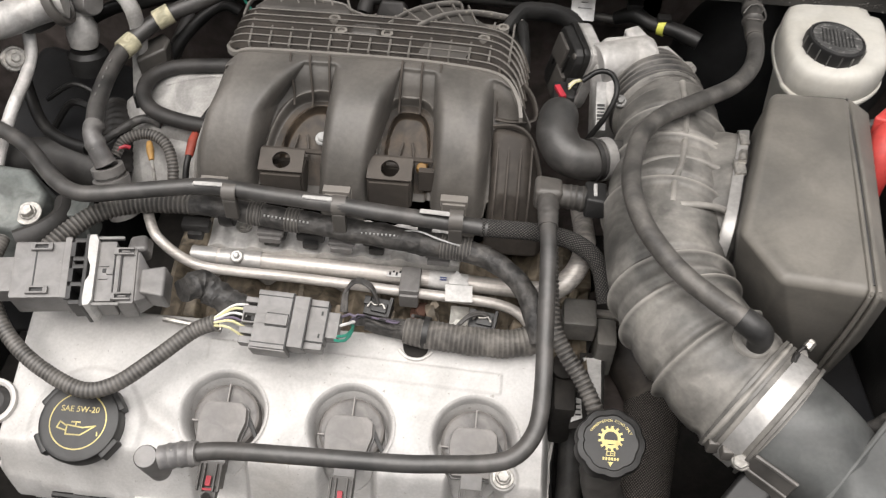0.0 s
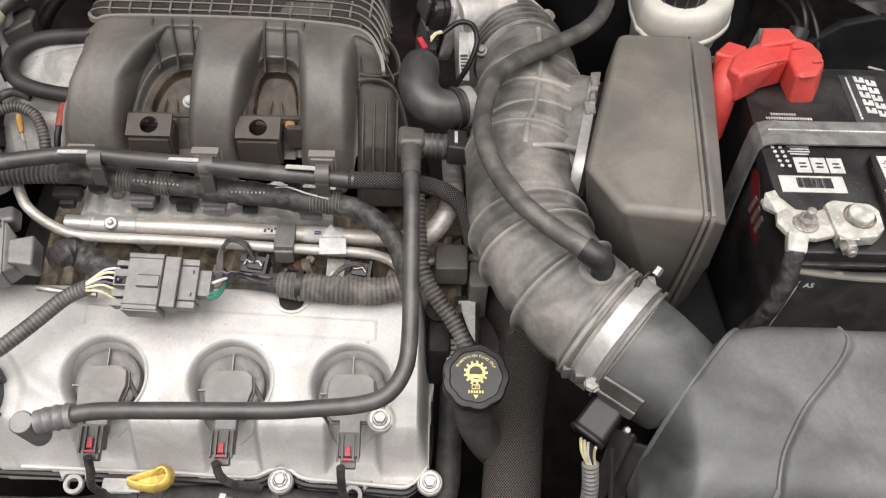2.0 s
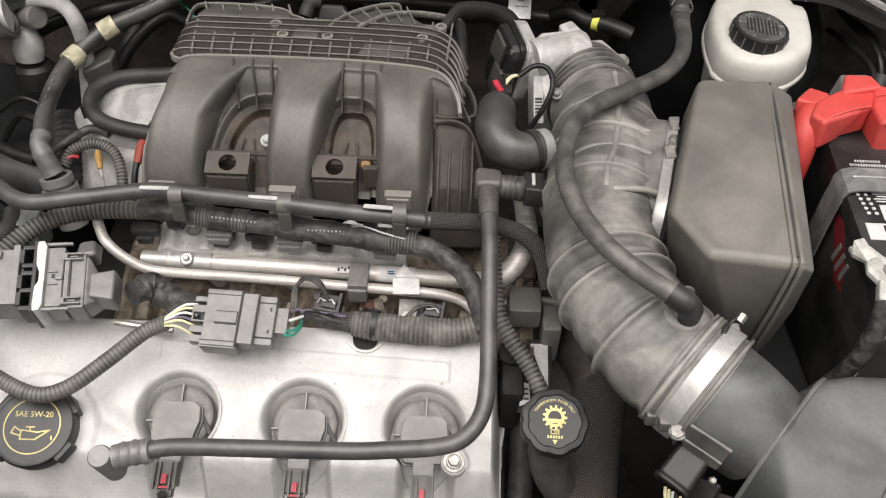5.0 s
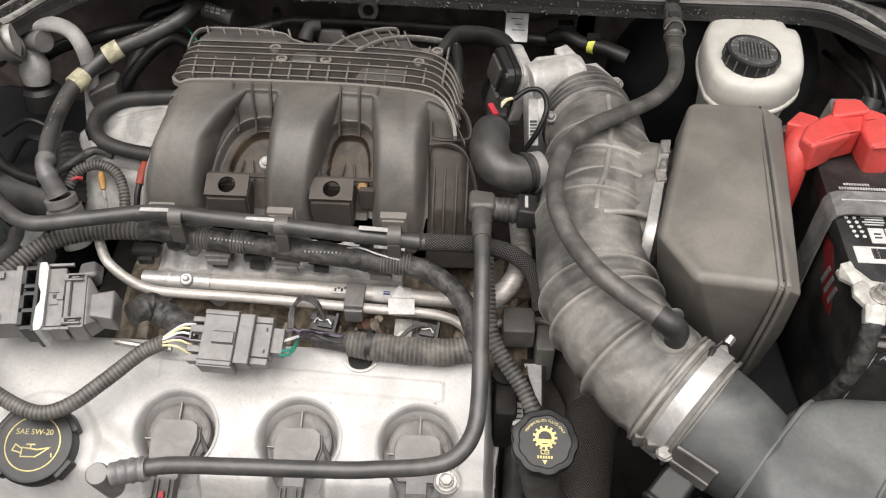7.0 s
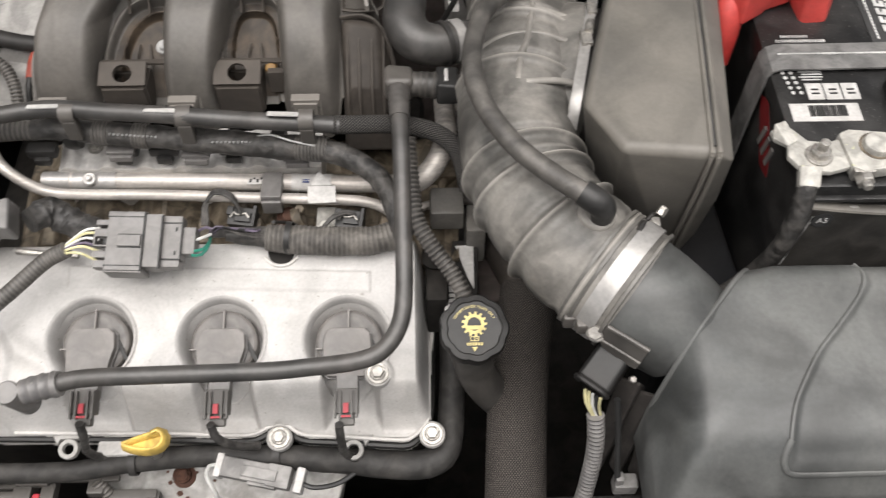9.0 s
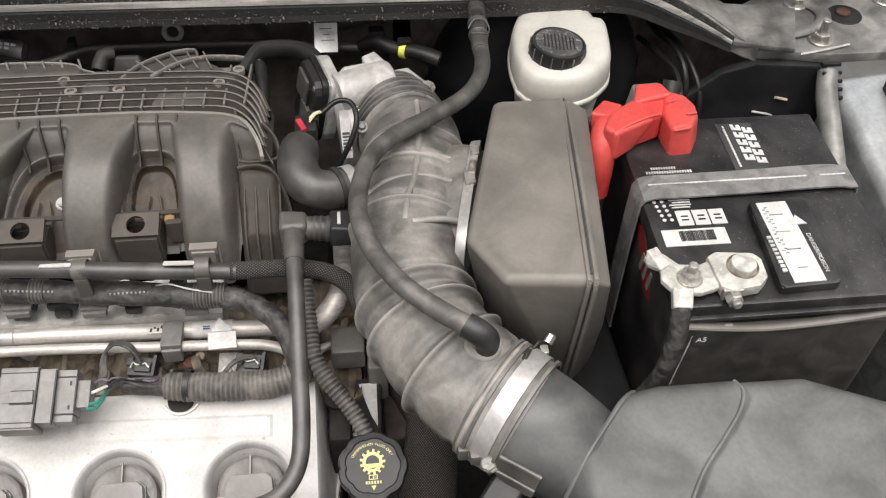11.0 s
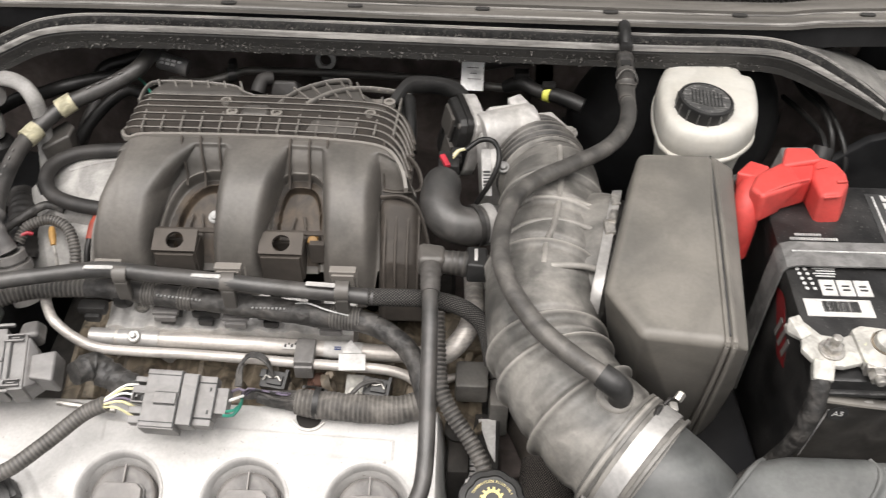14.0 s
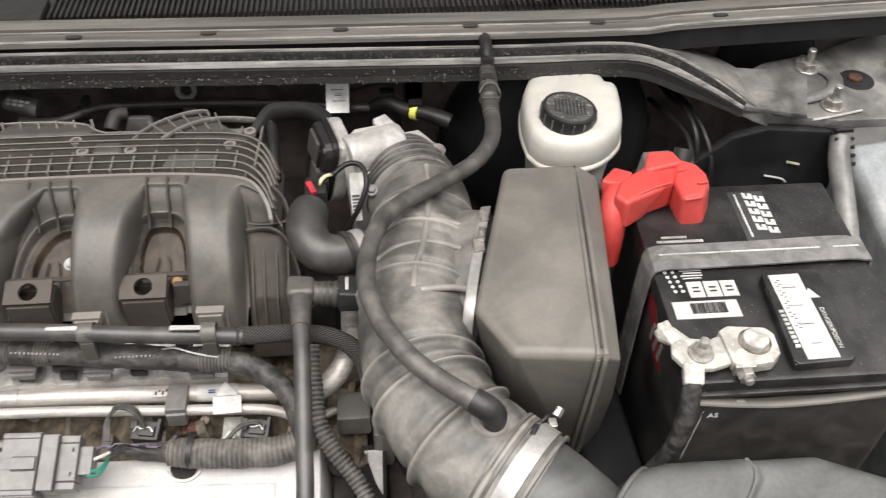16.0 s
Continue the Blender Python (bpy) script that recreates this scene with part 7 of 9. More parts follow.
part("lid_flange", sweep([(x, y, float(lid_height(np.array(x), np.array(y))) + 0.0005) for x, y in rim_line] + [(0.2785, 0.316, 0.855), (0.279, 0.316, 0.83)], 0.002, 8, step=0.004), lid_plastic, ah, "raised edge of the lid where the tube enters")
part("lower_tub", hull([(0.3, 0.285, 0.83), (0.54, 0.25, 0.83), (0.54, 0.37, 0.83), (0.35, 0.395, 0.83), (0.31, 0.3, 0.62), (0.53, 0.26, 0.62), (0.53, 0.36, 0.62), (0.35, 0.38, 0.62)], 0.008), matt_rubber, ah, "black lower filter tub")
part("tub_rim", box(0.43, 0.262, 0.835, 0.25, 0.03, 0.014, 0.004, Matrix.Identity(4)), lid_plastic, ah)
for k in range(6):
    part("side_vane", hull([(0.262 + 0.012 * k, 0.342 - 0.006 * k, 0.86 - 0.008 * k), (0.272 + 0.012 * k, 0.332 - 0.006 * k, 0.87 - 0.008 * k), (0.25 + 0.014 * k, 0.315 - 0.006 * k, 0.77), (0.256 + 0.014 * k, 0.31 - 0.006 * k, 0.76), (0.28 + 0.012 * k, 0.34 - 0.006 * k, 0.85 - 0.008 * k), (0.268 + 0.012 * k, 0.33, 0.74)], 0.002), pad_mat, ah)
mf = frame_at((0.2445, 0.3375, 0.879), (0.0165, -0.0135, -0.001), (0.02, 0.028, 0.012))
maf = part("air_flow_sensor", merged(hull([mf @ Vector(v) for v in ((-0.0112, 0.023, 0.003), (0.0112, 0.023, 0.003), (-0.0115, -0.012, 0.003), (0.012, -0.012, 0.003), (-0.0115, 0.022, -0.014), (0.0115, 0.022, -0.014), (-0.012, -0.0125, -0.014), (0.0125, -0.0125, -0.014))], 0.0045), sweep([mf @ Vector((a, -0.0125, b)) for a, b in ((-0.011, -0.012), (-0.0125, -0.004), (-0.0105, 0.0035), (0, 0.0045), (0.0105, 0.0035), (0.0125, -0.004), (0.011, -0.012))], 0.0022, 8, step=0.002), box(0, 0.006, 0.0035, 0.008, 0.014, 0.003, 0.001, mf), box(0.004, 0.016, 0.0035, 0.003, 0.004, 0.003, 0.0005, mf)), pipe_black, ah, "black mass air flow sensor plug")
part("sensor_flange", hull([(0.238, 0.359, 0.902), (0.246, 0.3555, 0.912), (0.2735, 0.3385, 0.907), (0.268, 0.3355, 0.885), (0.244, 0.352, 0.89), (0.2605, 0.34, 0.884), (0.2505, 0.37, 0.896), (0.28, 0.352, 0.89)], 0.002), dark_plastic, maf, "flat sensor flange")
part("flange_rib", merged(sweep([(0.246, 0.355, 0.9118), (0.2595, 0.3465, 0.9098), (0.273, 0.3382, 0.9068)], 0.0016, 8), sweep([(0.244, 0.352, 0.8975), (0.2565, 0.3435, 0.896), (0.2685, 0.3358, 0.8935)], 0.0013, 8)), dark_plastic, maf)
part("sensor_screw", merged(disc(0.0075, 0.004, 0.001, along((0.241, 0.359, 0.898), (-0.4, -0.6, 0.8)), 20), disc(0.0058, 0.0085, 0.001, along((0.241, 0.359, 0.898), (-0.4, -0.6, 0.8)), 6)), zinc, maf, "bright sensor screw")
part("sensor_screw", merged(disc(0.0028, 0.004, 0.0008, along((0.266, 0.333, 0.874), (0.2, -0.5, 1)), 6)), zinc, maf)
ml = thing("sensor_lead", (0.24, 0.31, 0.82), "yellow wires running into a grey corrugated conduit", "wire")
for k, col in enumerate(("yellow", "yellow", "white", "black", "yellow")):
    part("wire", sweep([(0.2325 + 0.0025 * k, 0.327 - 0.0018 * k, 0.872), (0.234 + 0.0022 * k, 0.321 - 0.0008 * k, 0.862), (0.2405 + 0.0012 * k, 0.3155, 0.85)], 0.0012, 6), wire[col], ml, col + " wire")
part("conduit", sweep([(0.2415, 0.316, 0.852), (0.2435, 0.305, 0.83), (0.2425, 0.294, 0.8), (0.238, 0.28, 0.76), (0.23, 0.27, 0.7)], 0.0066, 14, corr=(0.0038, 0.001)), grey_plastic, ml)
part("second_lead", sweep([(0.256, 0.322, 0.865), (0.259, 0.31, 0.84), (0.263, 0.295, 0.8), (0.27, 0.285, 0.75)], 0.0025, 8), wire["black"], ml)
solo("pale_plug", merged(box(0.272, 0.292, 0.775, 0.018, 0.012, 0.016, 0.002), box(0.266, 0.292, 0.787, 0.006, 0.008, 0.01, 0.001)), light_grey, "pale grey wiring plug on the filter tub", "connector")

# ---- gearbox filler and radiator hose ----
tc = thing("gearbox_filler_cap", (0.157, 0.388, 0.82), "black scalloped transmission filler cap with yellow print", "cap")
mtc = frame_at((0.157, 0.389, 0.846), (1, 0, 0), (0, 0.95, 0.3))
part("cap_body", lathe([(0, -0.022), (0.02, -0.022), (0.021, -0.004), (0.0265, 0.0), (0.0268, 0.012), (0.0255, 0.0145), (0.0215, 0.0155), (0.0205, 0.0145), (0, 0.0145)], mtc, 64, 9, 0.07), pipe_black, tc)
mtp = mtc @ Matrix.Translation((0, 0, 0.0146))
gear = [lathe([(0.0052, 0), (0.0075, 0), (0.0075, 0.0003), (0.0052, 0.0003)], mtp @ Matrix.Translation((0, 0.003, 0)), 36)]
for k in range(13):
    gear.append(box(0.0084, 0, 0.00015, 0.0022, 0.0018, 0.0003, m=mtp @ Matrix.Translation((0, 0.003, 0)) @ pose(0, 0, 0, 0, 0, k * 360 / 13)))
gear += [box(0, 0.0003, 0.00015, 0.0105, 0.003, 0.0003, m=mtp), *[box(x, y, 0.00015, w, h, 0.0003, m=mtp) for x, y, w, h in ((0, -0.0068, 0.006, 0.0006), (0, -0.0098, 0.006, 0.0006), (-0.003, -0.0083, 0.0006, 0.0036), (0.003, -0.0083, 0.0006, 0.0036), (0, -0.0083, 0.0006, 0.0036), (0.0016, -0.0083, 0.0016, 0.0005))], prism([(-0.002, -0.0145), (0, -0.018), (0.002, -0.0145)], 0.0003, 0, mtp)]
part("print_gear", merged(*gear), print_yellow, tc, "yellow gear symbol")
ring_text = "TRANSMISSION FLUID ONLY"
for k, ch in enumerate(ring_text):
    if ch != " ":
        a = 90 + 62 - k * 124 / (len(ring_text) - 1)
        writing("print_letter", ch, 0.0028, mtp @ pose(0, 0, 0.0001, 0, 0, a - 90) @ Matrix.Translation((0, 0.0165, 0)), print_yellow, tc, 0.0001)
part("print_bars", merged(*[bar(mtp, -0.0052 + 0.0021 * k, -0.0122, 0.0014, 0.0022, 0.0003) for k in range(6)]), print_yellow, tc)
part("filler_neck", sweep([(0.157, 0.393, 0.832), (0.1575, 0.388, 0.81), (0.161, 0.386, 0.785), (0.17, 0.384, 0.76), (0.183, 0.383, 0.735), (0.2, 0.384, 0.71)], [0.0175, 0.0165, 0.016, 0.016, 0.016, 0.016], 22, step=0.006, bumps=((0.024, 0.001, 0.002),)), dark_plastic, tc, "black filler neck")
rh = thing("radiator_hose", (0.19, 0.4, 0.7), "thick black radiator hose in a woven sleeve", "hose")
part("sleeved_hose", sweep([(0.214, 0.492, 0.768), (0.211, 0.465, 0.761), (0.204, 0.43, 0.752), (0.1985, 0.39, 0.745), (0.195, 0.35, 0.737), (0.1925, 0.31, 0.726), (0.19, 0.27, 0.712), (0.186, 0.22, 0.702)], 0.0255, 30), big_braid, rh)
part("bare_hose", sweep([(0.168, 0.585, 0.775), (0.182, 0.55, 0.772), (0.2, 0.515, 0.77), (0.213, 0.485, 0.767)], 0.0255, 28), brown_plastic, rh, "brown dusty bare rubber end")
gs = thing("battery_tray_label", (0.155, 0.48, 0.78), "white printed sticker on a bracket", "sticker")
ml2 = frame_at((0.152, 0.486, 0.79), (1, 0.05, 0), (0, 1, 0.05))
part("plate", prism([(-0.02, -0.05), (0.01, -0.046), (0.016, 0.026), (-0.006, 0.026)], 0.002, 0.0004, ml2 @ Matrix.Translation((0, 0, -0.0025))), dark_block, gs)
part("sticker", prism([(-0.004, 0.02), (0.012, 0.02), (0.009, -0.024), (0.004, -0.012)], 0.0008, 0, ml2), white_label, gs)
part("torn_sticker", prism([(-0.013, -0.02), (-0.008, -0.022), (-0.008, -0.04), (-0.018, -0.044)], 0.0008, 0, ml2), white_label, gs)
for k in range(3):
    part("bar", bar(ml2, -0.0115, -0.027 - 0.005 * k, 0.005, 0.0016, 0.0012), ink, gs)
tagged(part("side_panel", hull([(0.165, 0.585, 0.745), (0.225, 0.575, 0.745), (0.232, 0.49, 0.735), (0.17, 0.478, 0.735), (0.165, 0.585, 0.73), (0.225, 0.575, 0.73), (0.232, 0.49, 0.72), (0.17, 0.478, 0.72)], 0.003), fire_mat), "dull brown grey gearbox panel below the duct", "panel")
solo("duct_bracket", merged(box(0.138, 0.585, 0.79, 0.03, 0.03, 0.04, 0.004), sweep([(0.13, 0.545, 0.79), (0.14, 0.575, 0.805), (0.15, 0.6, 0.805)], 0.004, 8)), block_mat, "brown dusty bracket behind the coolant pipe", "bracket")
solo("dark_bracket", box(0.165, 0.62, 0.75, 0.06, 0.06, 0.1, 0.01), dark_block, "dark bracket below the duct", "bracket")
solo("dark_bracket", box(0.13, 0.47, 0.77, 0.02, 0.05, 0.06, 0.006), dark_block, "dark bracket below the duct", "bracket")
solo("dark_plug", merged(lathe([(0, 0), (0.011, 0), (0.011, 0.012), (0.006, 0.014), (0, 0.014)], along((0.128, 0.487, 0.8), (0, -0.4, 1)), 20)), dark_block, "dark round plug below the duct", "plug")

# ---- battery in its tray ----
bt = thing("car_battery", (0.485, 0.545, 0.77), "black car battery with white and red labels", "battery")
part("case", box(0.4765, 0.543, 0.858, 0.175, 0.208, 0.176, 0.005), battery_mat, bt)
part("lid", merged(box(0.4765, 0.543, 0.95, 0.18, 0.213, 0.018, 0.004)), battery_mat, bt, "speckled black lid")
part("lid_lip", box(0.4765, 0.4355, 0.9475, 0.18, 0.006, 0.004, 0.0015), battery_mat, bt)
part("hold_down_lip", sweep([(0.392, 0.4345, 0.942), (0.43, 0.4335, 0.937), (0.46, 0.433, 0.935), (0.5, 0.433, 0.937), (0.54, 0.4335, 0.941), (0.562, 0.434, 0.944)], 0.0042, 10, flat=0.6), box_plastic, bt, "rolled lip along the case")
part("vent_plate", prism([(0.468, 0.443), (0.509, 0.445), (0.513, 0.449), (0.517, 0.532), (0.513, 0.537), (0.474, 0.538), (0.469, 0.533), (0.464, 0.447)], 0.009, 0.0025, Matrix.Translation((0, 0, 0.958))), battery_mat, bt, "raised black vent plate")
part("vent_ridge", merged(*[box(0.4665 + 0.0008 * k, 0.452 + 0.02 * k, 0.9615, 0.003, 0.016, 0.008, 0.001) for k in range(4)]), battery_mat, bt)
mb1 = frame_at((0.4865, 0.489, 0.9674), (1, 0.02, 0), (0.035, 1, 0))
dl = part("danger_label", box(0, 0, 0, 0.0245, 0.084, 0.0008, m=mb1), white_label, bt, "white warning label")
part("label_bars", merged(*[bar(mb1, 0.0012 - 0.002 * (k % 3), 0.034 - 0.0062 * k, 0.008 + 0.003 * (k % 2), 0.0007, 0.001) for k in range(12) if k % 3 == 1], *[bar(mb1, -0.009 + 0.0024 * (k % 2), 0.038 - 0.0022 * k, 0.0025, 0.0006, 0.001) for k in range(24) if k % 5]), body_paint, dl)
part("warning_mark", prism([(-0.006, -0.004), (0.006, -0.004), (0, 0.006)], 0.001, 0, mb1 @ Matrix.Translation((0.014, 0.02, -0.0002))), print_white, dl)
writing("danger_text", "DANGER/POISON", 0.005, mb1 @ pose(0.0165, -0.014, 0.0004, 0, 0, -90), print_white, bt)
part("side_print", merged(*[bar(mb1, -0.0155, 0.004 - 0.0042 * k, 0.0035, 0.0026, 0.0012) for k in range(9)]), print_white, bt, "small white printed lines")
mb2 = frame_at((0.42, 0.52, 0.9592), (1, 0.0, 0), (0, 1, 0))
lab = part("bar_code_label", box(-0.001, -0.014, 0, 0.0515, 0.0175, 0.0008, m=mb2), white_label, bt, "white bar code label")
rnd = random.Random(3)
part("bar_code", merged(*[bar(mb2, -0.013 + 0.0013 * k, -0.013, rnd.choice((0.0004, 0.0006, 0.0009)), 0.0105, 0.0013) for k in range(22)]), ink, lab)
for k in range(3):
    part("rating_box", box(-0.004 + 0.0135 * k, 0.007, 0, 0.0122, 0.0165, 0.0008, m=mb2), white_label, bt, "white rating box")
part("rating_bars", merged(*[bar(mb2, -0.004 + 0.0135 * k, 0.0085 - 0.004 * j, 0.0055, 0.0011, 0.0013) for k in range(3) for j in range(2)]), ink, lab)
part("warning_dots", merged(*[lathe([(0, 0), (0.0016, 0), (0.0016, 0.0006), (0, 0.0006)], mb2 @ Matrix.Translation((-0.024 + 0.0062 * j + 0.0008 * k, 0.0265 - 0.0052 * k, 0)), 12) for k in range(5) for j in range(2)]), print_white, bt, "white printed warning dots")
part("fine_print", merged(*[bar(mb2, -0.004 + 0.002 * rnd.random(), 0.0275 - 0.0028 * k, 0.018 - 0.003 * (k % 2), 0.0011, 0.0006) for k in range(4)]), print_white, bt, "rows of fine white print")
part("fine_print", merged(*[bar(mb2, -0.021 + 0.0022 * k, 0.061, 0.0014, 0.003, 0.0006) for k in range(18)], *[bar(mb2, -0.016 + 0.0022 * k, 0.066, 0.0014, 0.0025, 0.0006) for k in range(10)]), print_white, bt, "rows of fine white print")
mb3 = frame_at((0.491, 0.608, 0.9592), (1, 0.0, 0), (0, 1, 0))
lg = part("brand_panel", box(0, 0, -0.0002, 0.032, 0.062, 0.0008, m=mb3), ink, bt, "black panel with white slanted brand shapes")
for x, y0 in ((-0.0035, 0.022), (0.006, 0.018)):
    for k in range(5):
        y = y0 - 0.0098 * k
        part("brand_shape", prism([(x, y), (x + 0.0085, y - 0.001), (x + 0.0085, y + 0.0058), (x + 0.005, y + 0.0062), (x + 0.005, y + 0.003), (x + 0.003, y + 0.003), (x + 0.003, y + 0.007), (x, y + 0.0075)], 0.0006, 0, mb3), print_white, lg, "white slanted shape")
part("brand_line", merged(*[bar(mb3, -0.0105, 0.026 - 0.0036 * k, 0.0018, 0.0026, 0.0009) for k in range(15)]), print_white, lg)
part("red_flash", prism([(-0.554, 0.931), (-0.535, 0.94), (-0.5, 0.915), (-0.492, 0.9), (-0.51, 0.895)], 0.0008, 0, frame_at((0.3896, 0, 0), (0, -1, 0), (0, 0, 1))), battery_red, bt, "red side print")
for k in range(3):
    part("side_shape", prism([(0, 0), (0.005, 0), (0.008, 0.02), (0.003, 0.02)], 0.0008, 0, frame_at((0.3886, 0.527 - 0.011 * k, 0.905), (0, -1, 0), (0, 0, 1))), grey_plastic, bt, "pale slanted brand shape")
part("front_face", hull([(0.392, 0.4395, 0.934), (0.56, 0.4395, 0.934), (0.392, 0.4375, 0.86), (0.56, 0.4375, 0.86), (0.42, 0.435, 0.85), (0.55, 0.435, 0.85), (0.41, 0.4372, 0.93), (0.56, 0.4372, 0.93), (0.4, 0.438, 0.78), (0.555, 0.438, 0.78), (0.392, 0.445, 0.9), (0.56, 0.445, 0.9)], 0.002), dark_plastic, bt, "dusty smooth front face")
part("sticker", disc(0.0078, 0.001, 0.0003, along((0.411, 0.4355, 0.9215), (0, -1, 0.05)), 28), ink, bt, "round black sticker")
writing("sticker_text", "A5", 0.0072, frame_at((0.411, 0.4342, 0.9218), (1, 0, 0), (0, 0.05, 1)), print_white, bt)
part("case_seam", sweep([(0.475, 0.4362, 0.925), (0.473, 0.4355, 0.9), (0.468, 0.435, 0.87)], 0.0011, 6), body_paint, bt, "pale scuffed seam")
# light coming through the lip slots, painted as thin pale boxes
for x, w, z in ((0.416, 0.03, 0.9385), (0.447, 0.026, 0.934), (0.474, 0.022, 0.9345), (0.4985, 0.022, 0.9365), (0.522, 0.02, 0.9385), (0.5445, 0.018, 0.941)):
    part("lip_slot_light", box(x, 0.4335, z, w, 0.003, 0.0032, 0.0012), body_paint, bt, "pale dash painting light through a slot of the lip")
tr = thing("battery_tray", (0.48, 0.54, 0.72), "black plastic battery tray", "tray")
part("tray_floor", box(0.485, 0.545, 0.745, 0.22, 0.24, 0.05, 0.006), matt_rubber, tr)
part("front_wall", hull([(0.4, 0.425, 0.79), (0.59, 0.423, 0.79), (0.4, 0.436, 0.79), (0.59, 0.4375, 0.79), (0.4, 0.42, 0.73), (0.59, 0.42, 0.73), (0.4, 0.436, 0.73), (0.59, 0.436, 0.73)], 0.003), battery_mat, tr)
part("wall_edge", sweep([(0.396, 0.4365, 0.82), (0.399, 0.436, 0.87), (0.404, 0.4365, 0.925)], 0.0009, 6), faint_print, tr, "thin bright edge")
part("support", box(0.485, 0.53, 0.51, 0.16, 0.16, 0.42, 0.01), dark_block, tr)

sp = thing("battery_strap", (0.48, 0.56, 0.9), "grey webbing strap with white stitching over the battery", "strap")
strap_path = [(0.384, 0.557, 0.80), (0.3845, 0.558, 0.88), (0.3855, 0.5585, 0.945), (0.39, 0.559, 0.9615), (0.42, 0.5595, 0.9625), (0.485, 0.5605, 0.9625), (0.54, 0.561, 0.9635), (0.563, 0.561, 0.9605), (0.5685, 0.561, 0.945), (0.569, 0.561, 0.8)]


def ribbon(path, w, thick, step=0.006):
    c, _, _ = spline(path, step)
    tan = np.gradient(c, axis=0)
    tan /= np.linalg.norm(tan, axis=1)[:, None]
    bm = bmesh.new()
    rows = []
    for p, t in zip(c, tan):
        up = np.cross(t, (0, 1, 0))
        up = -up if up[2] < 0 else up
        up /= np.linalg.norm(up)
        rows.append([bm.verts.new(p + np.array((0, a, 0)) + up * b) for a, b in ((-w, 0), (w, 0), (w, thick), (-w, thick))])
    for a, b in zip(rows, rows[1:]):
        for k in range(4):
            bm.faces.new((a[k], a[(k + 1) % 4], b[(k + 1) % 4], b[k]))
    bm.faces.new(rows[0]), bm.faces.new(rows[-1][::-1])
    return bm


part("webbing", ribbon(strap_path, 0.0135, 0.0016), strap_mat, sp)
stitch = [box(0.396 + 0.0042 * k, 0.5615 + 0.000014 * k, 0.9647, 0.0037, 0.0015, 0.0008, 0) for k in range(40)]
part("stitching", merged(*stitch), print_white, sp, "white stitched line")

# positive terminal cover
rc = thing("terminal_cover", (0.42, 0.63, 0.95), "bright red plastic positive terminal cover", "terminal cover")
arm = [(0.366, 0.61), (0.372, 0.6015), (0.39, 0.611), (0.4175, 0.6225), (0.4235, 0.604), (0.4395, 0.606), (0.449, 0.6215), (0.4487, 0.635), (0.443, 0.6475), (0.431, 0.653), (0.402, 0.647), (0.388, 0.64), (0.374, 0.63)]
part("boot", hull([(x, y, 0.985) for x, y in arm[:3] + arm[10:]] + [(0.4, 0.615, 0.985), (0.405, 0.645, 0.985), (0.41, 0.62, 0.986)] + [(x + 0.001, y - 0.002, 0.96) for x, y in arm[:3] + arm[10:]], 0.004), red_plastic, rc, sharp=60)
part("top_web", prism([(0.392, 0.6125), (0.4185, 0.6235), (0.426, 0.64), (0.43, 0.654), (0.4, 0.6475), (0.388, 0.64)], 0.027, 0.004, Matrix.Translation((0, 0, 0.9595)), 3), red_plastic, rc, "sloping red web", sharp=60)
part("clamp_lobe", hull([(0.4195, 0.6245, 0.987), (0.4235, 0.605, 0.984), (0.4395, 0.607, 0.984), (0.449, 0.622, 0.986), (0.4487, 0.636, 0.988), (0.442, 0.648, 0.988), (0.429, 0.653, 0.988), (0.4205, 0.6245, 0.956), (0.425, 0.602, 0.956), (0.441, 0.6025, 0.956), (0.452, 0.62, 0.956), (0.452, 0.638, 0.956), (0.442, 0.65, 0.956), (0.427, 0.653, 0.956)], 0.005), red_plastic, rc, "red lobe over the clamp", sharp=60)
part("rear_hood", hull([(0.405, 0.662, 0.99), (0.427, 0.662, 0.99), (0.431, 0.646, 0.991), (0.398, 0.64, 0.988), (0.405, 0.663, 0.962), (0.428, 0.663, 0.962), (0.431, 0.646, 0.962), (0.398, 0.64, 0.962)], 0.003), red_plastic, rc, "square red hood", sharp=60)
part("cable_tab", hull([(0.3605, 0.6367, 0.981), (0.3755, 0.6538, 0.981), (0.3885, 0.644, 0.983), (0.377, 0.629, 0.983), (0.362, 0.634, 0.962), (0.376, 0.651, 0.962), (0.3885, 0.642, 0.962), (0.375, 0.626, 0.962)], 0.0025), red_plastic, rc, "square red cable opening", sharp=50)
part("cable_shroud", sweep([(0.376, 0.634, 0.972), (0.3705, 0.622, 0.97), (0.367, 0.612, 0.962), (0.3655, 0.606, 0.946), (0.3645, 0.603, 0.92)], [0.011, 0.012, 0.0122, 0.012, 0.0115], 20, step=0.003), red_plastic, rc, "red cable shroud")
part("arm_ridge", sweep([(0.3715, 0.604, 0.9855), (0.39, 0.6125, 0.988), (0.404, 0.6185, 0.9885), (0.4165, 0.6235, 0.9875)], 0.0011, 8), red_plastic, rc, "raised front edge")
part("lobe_ridge", merged(sweep([(0.4245, 0.6045, 0.9845), (0.431, 0.6045, 0.9855), (0.438, 0.6065, 0.985)], 0.0011, 8), sweep([(0.4385, 0.6205, 0.988), (0.444, 0.6215, 0.988), (0.4475, 0.623, 0.987)], 0.001, 8), sweep([(0.4245, 0.6355, 0.9895), (0.43, 0.6365, 0.99), (0.4345, 0.6385, 0.989)], 0.0007, 6)), red_plastic, rc, "raised edges of the lobe")
fb = thing("fuse_block", (0.412, 0.67, 0.95), "dull grey fuse block behind the terminal cover", "fuse block")
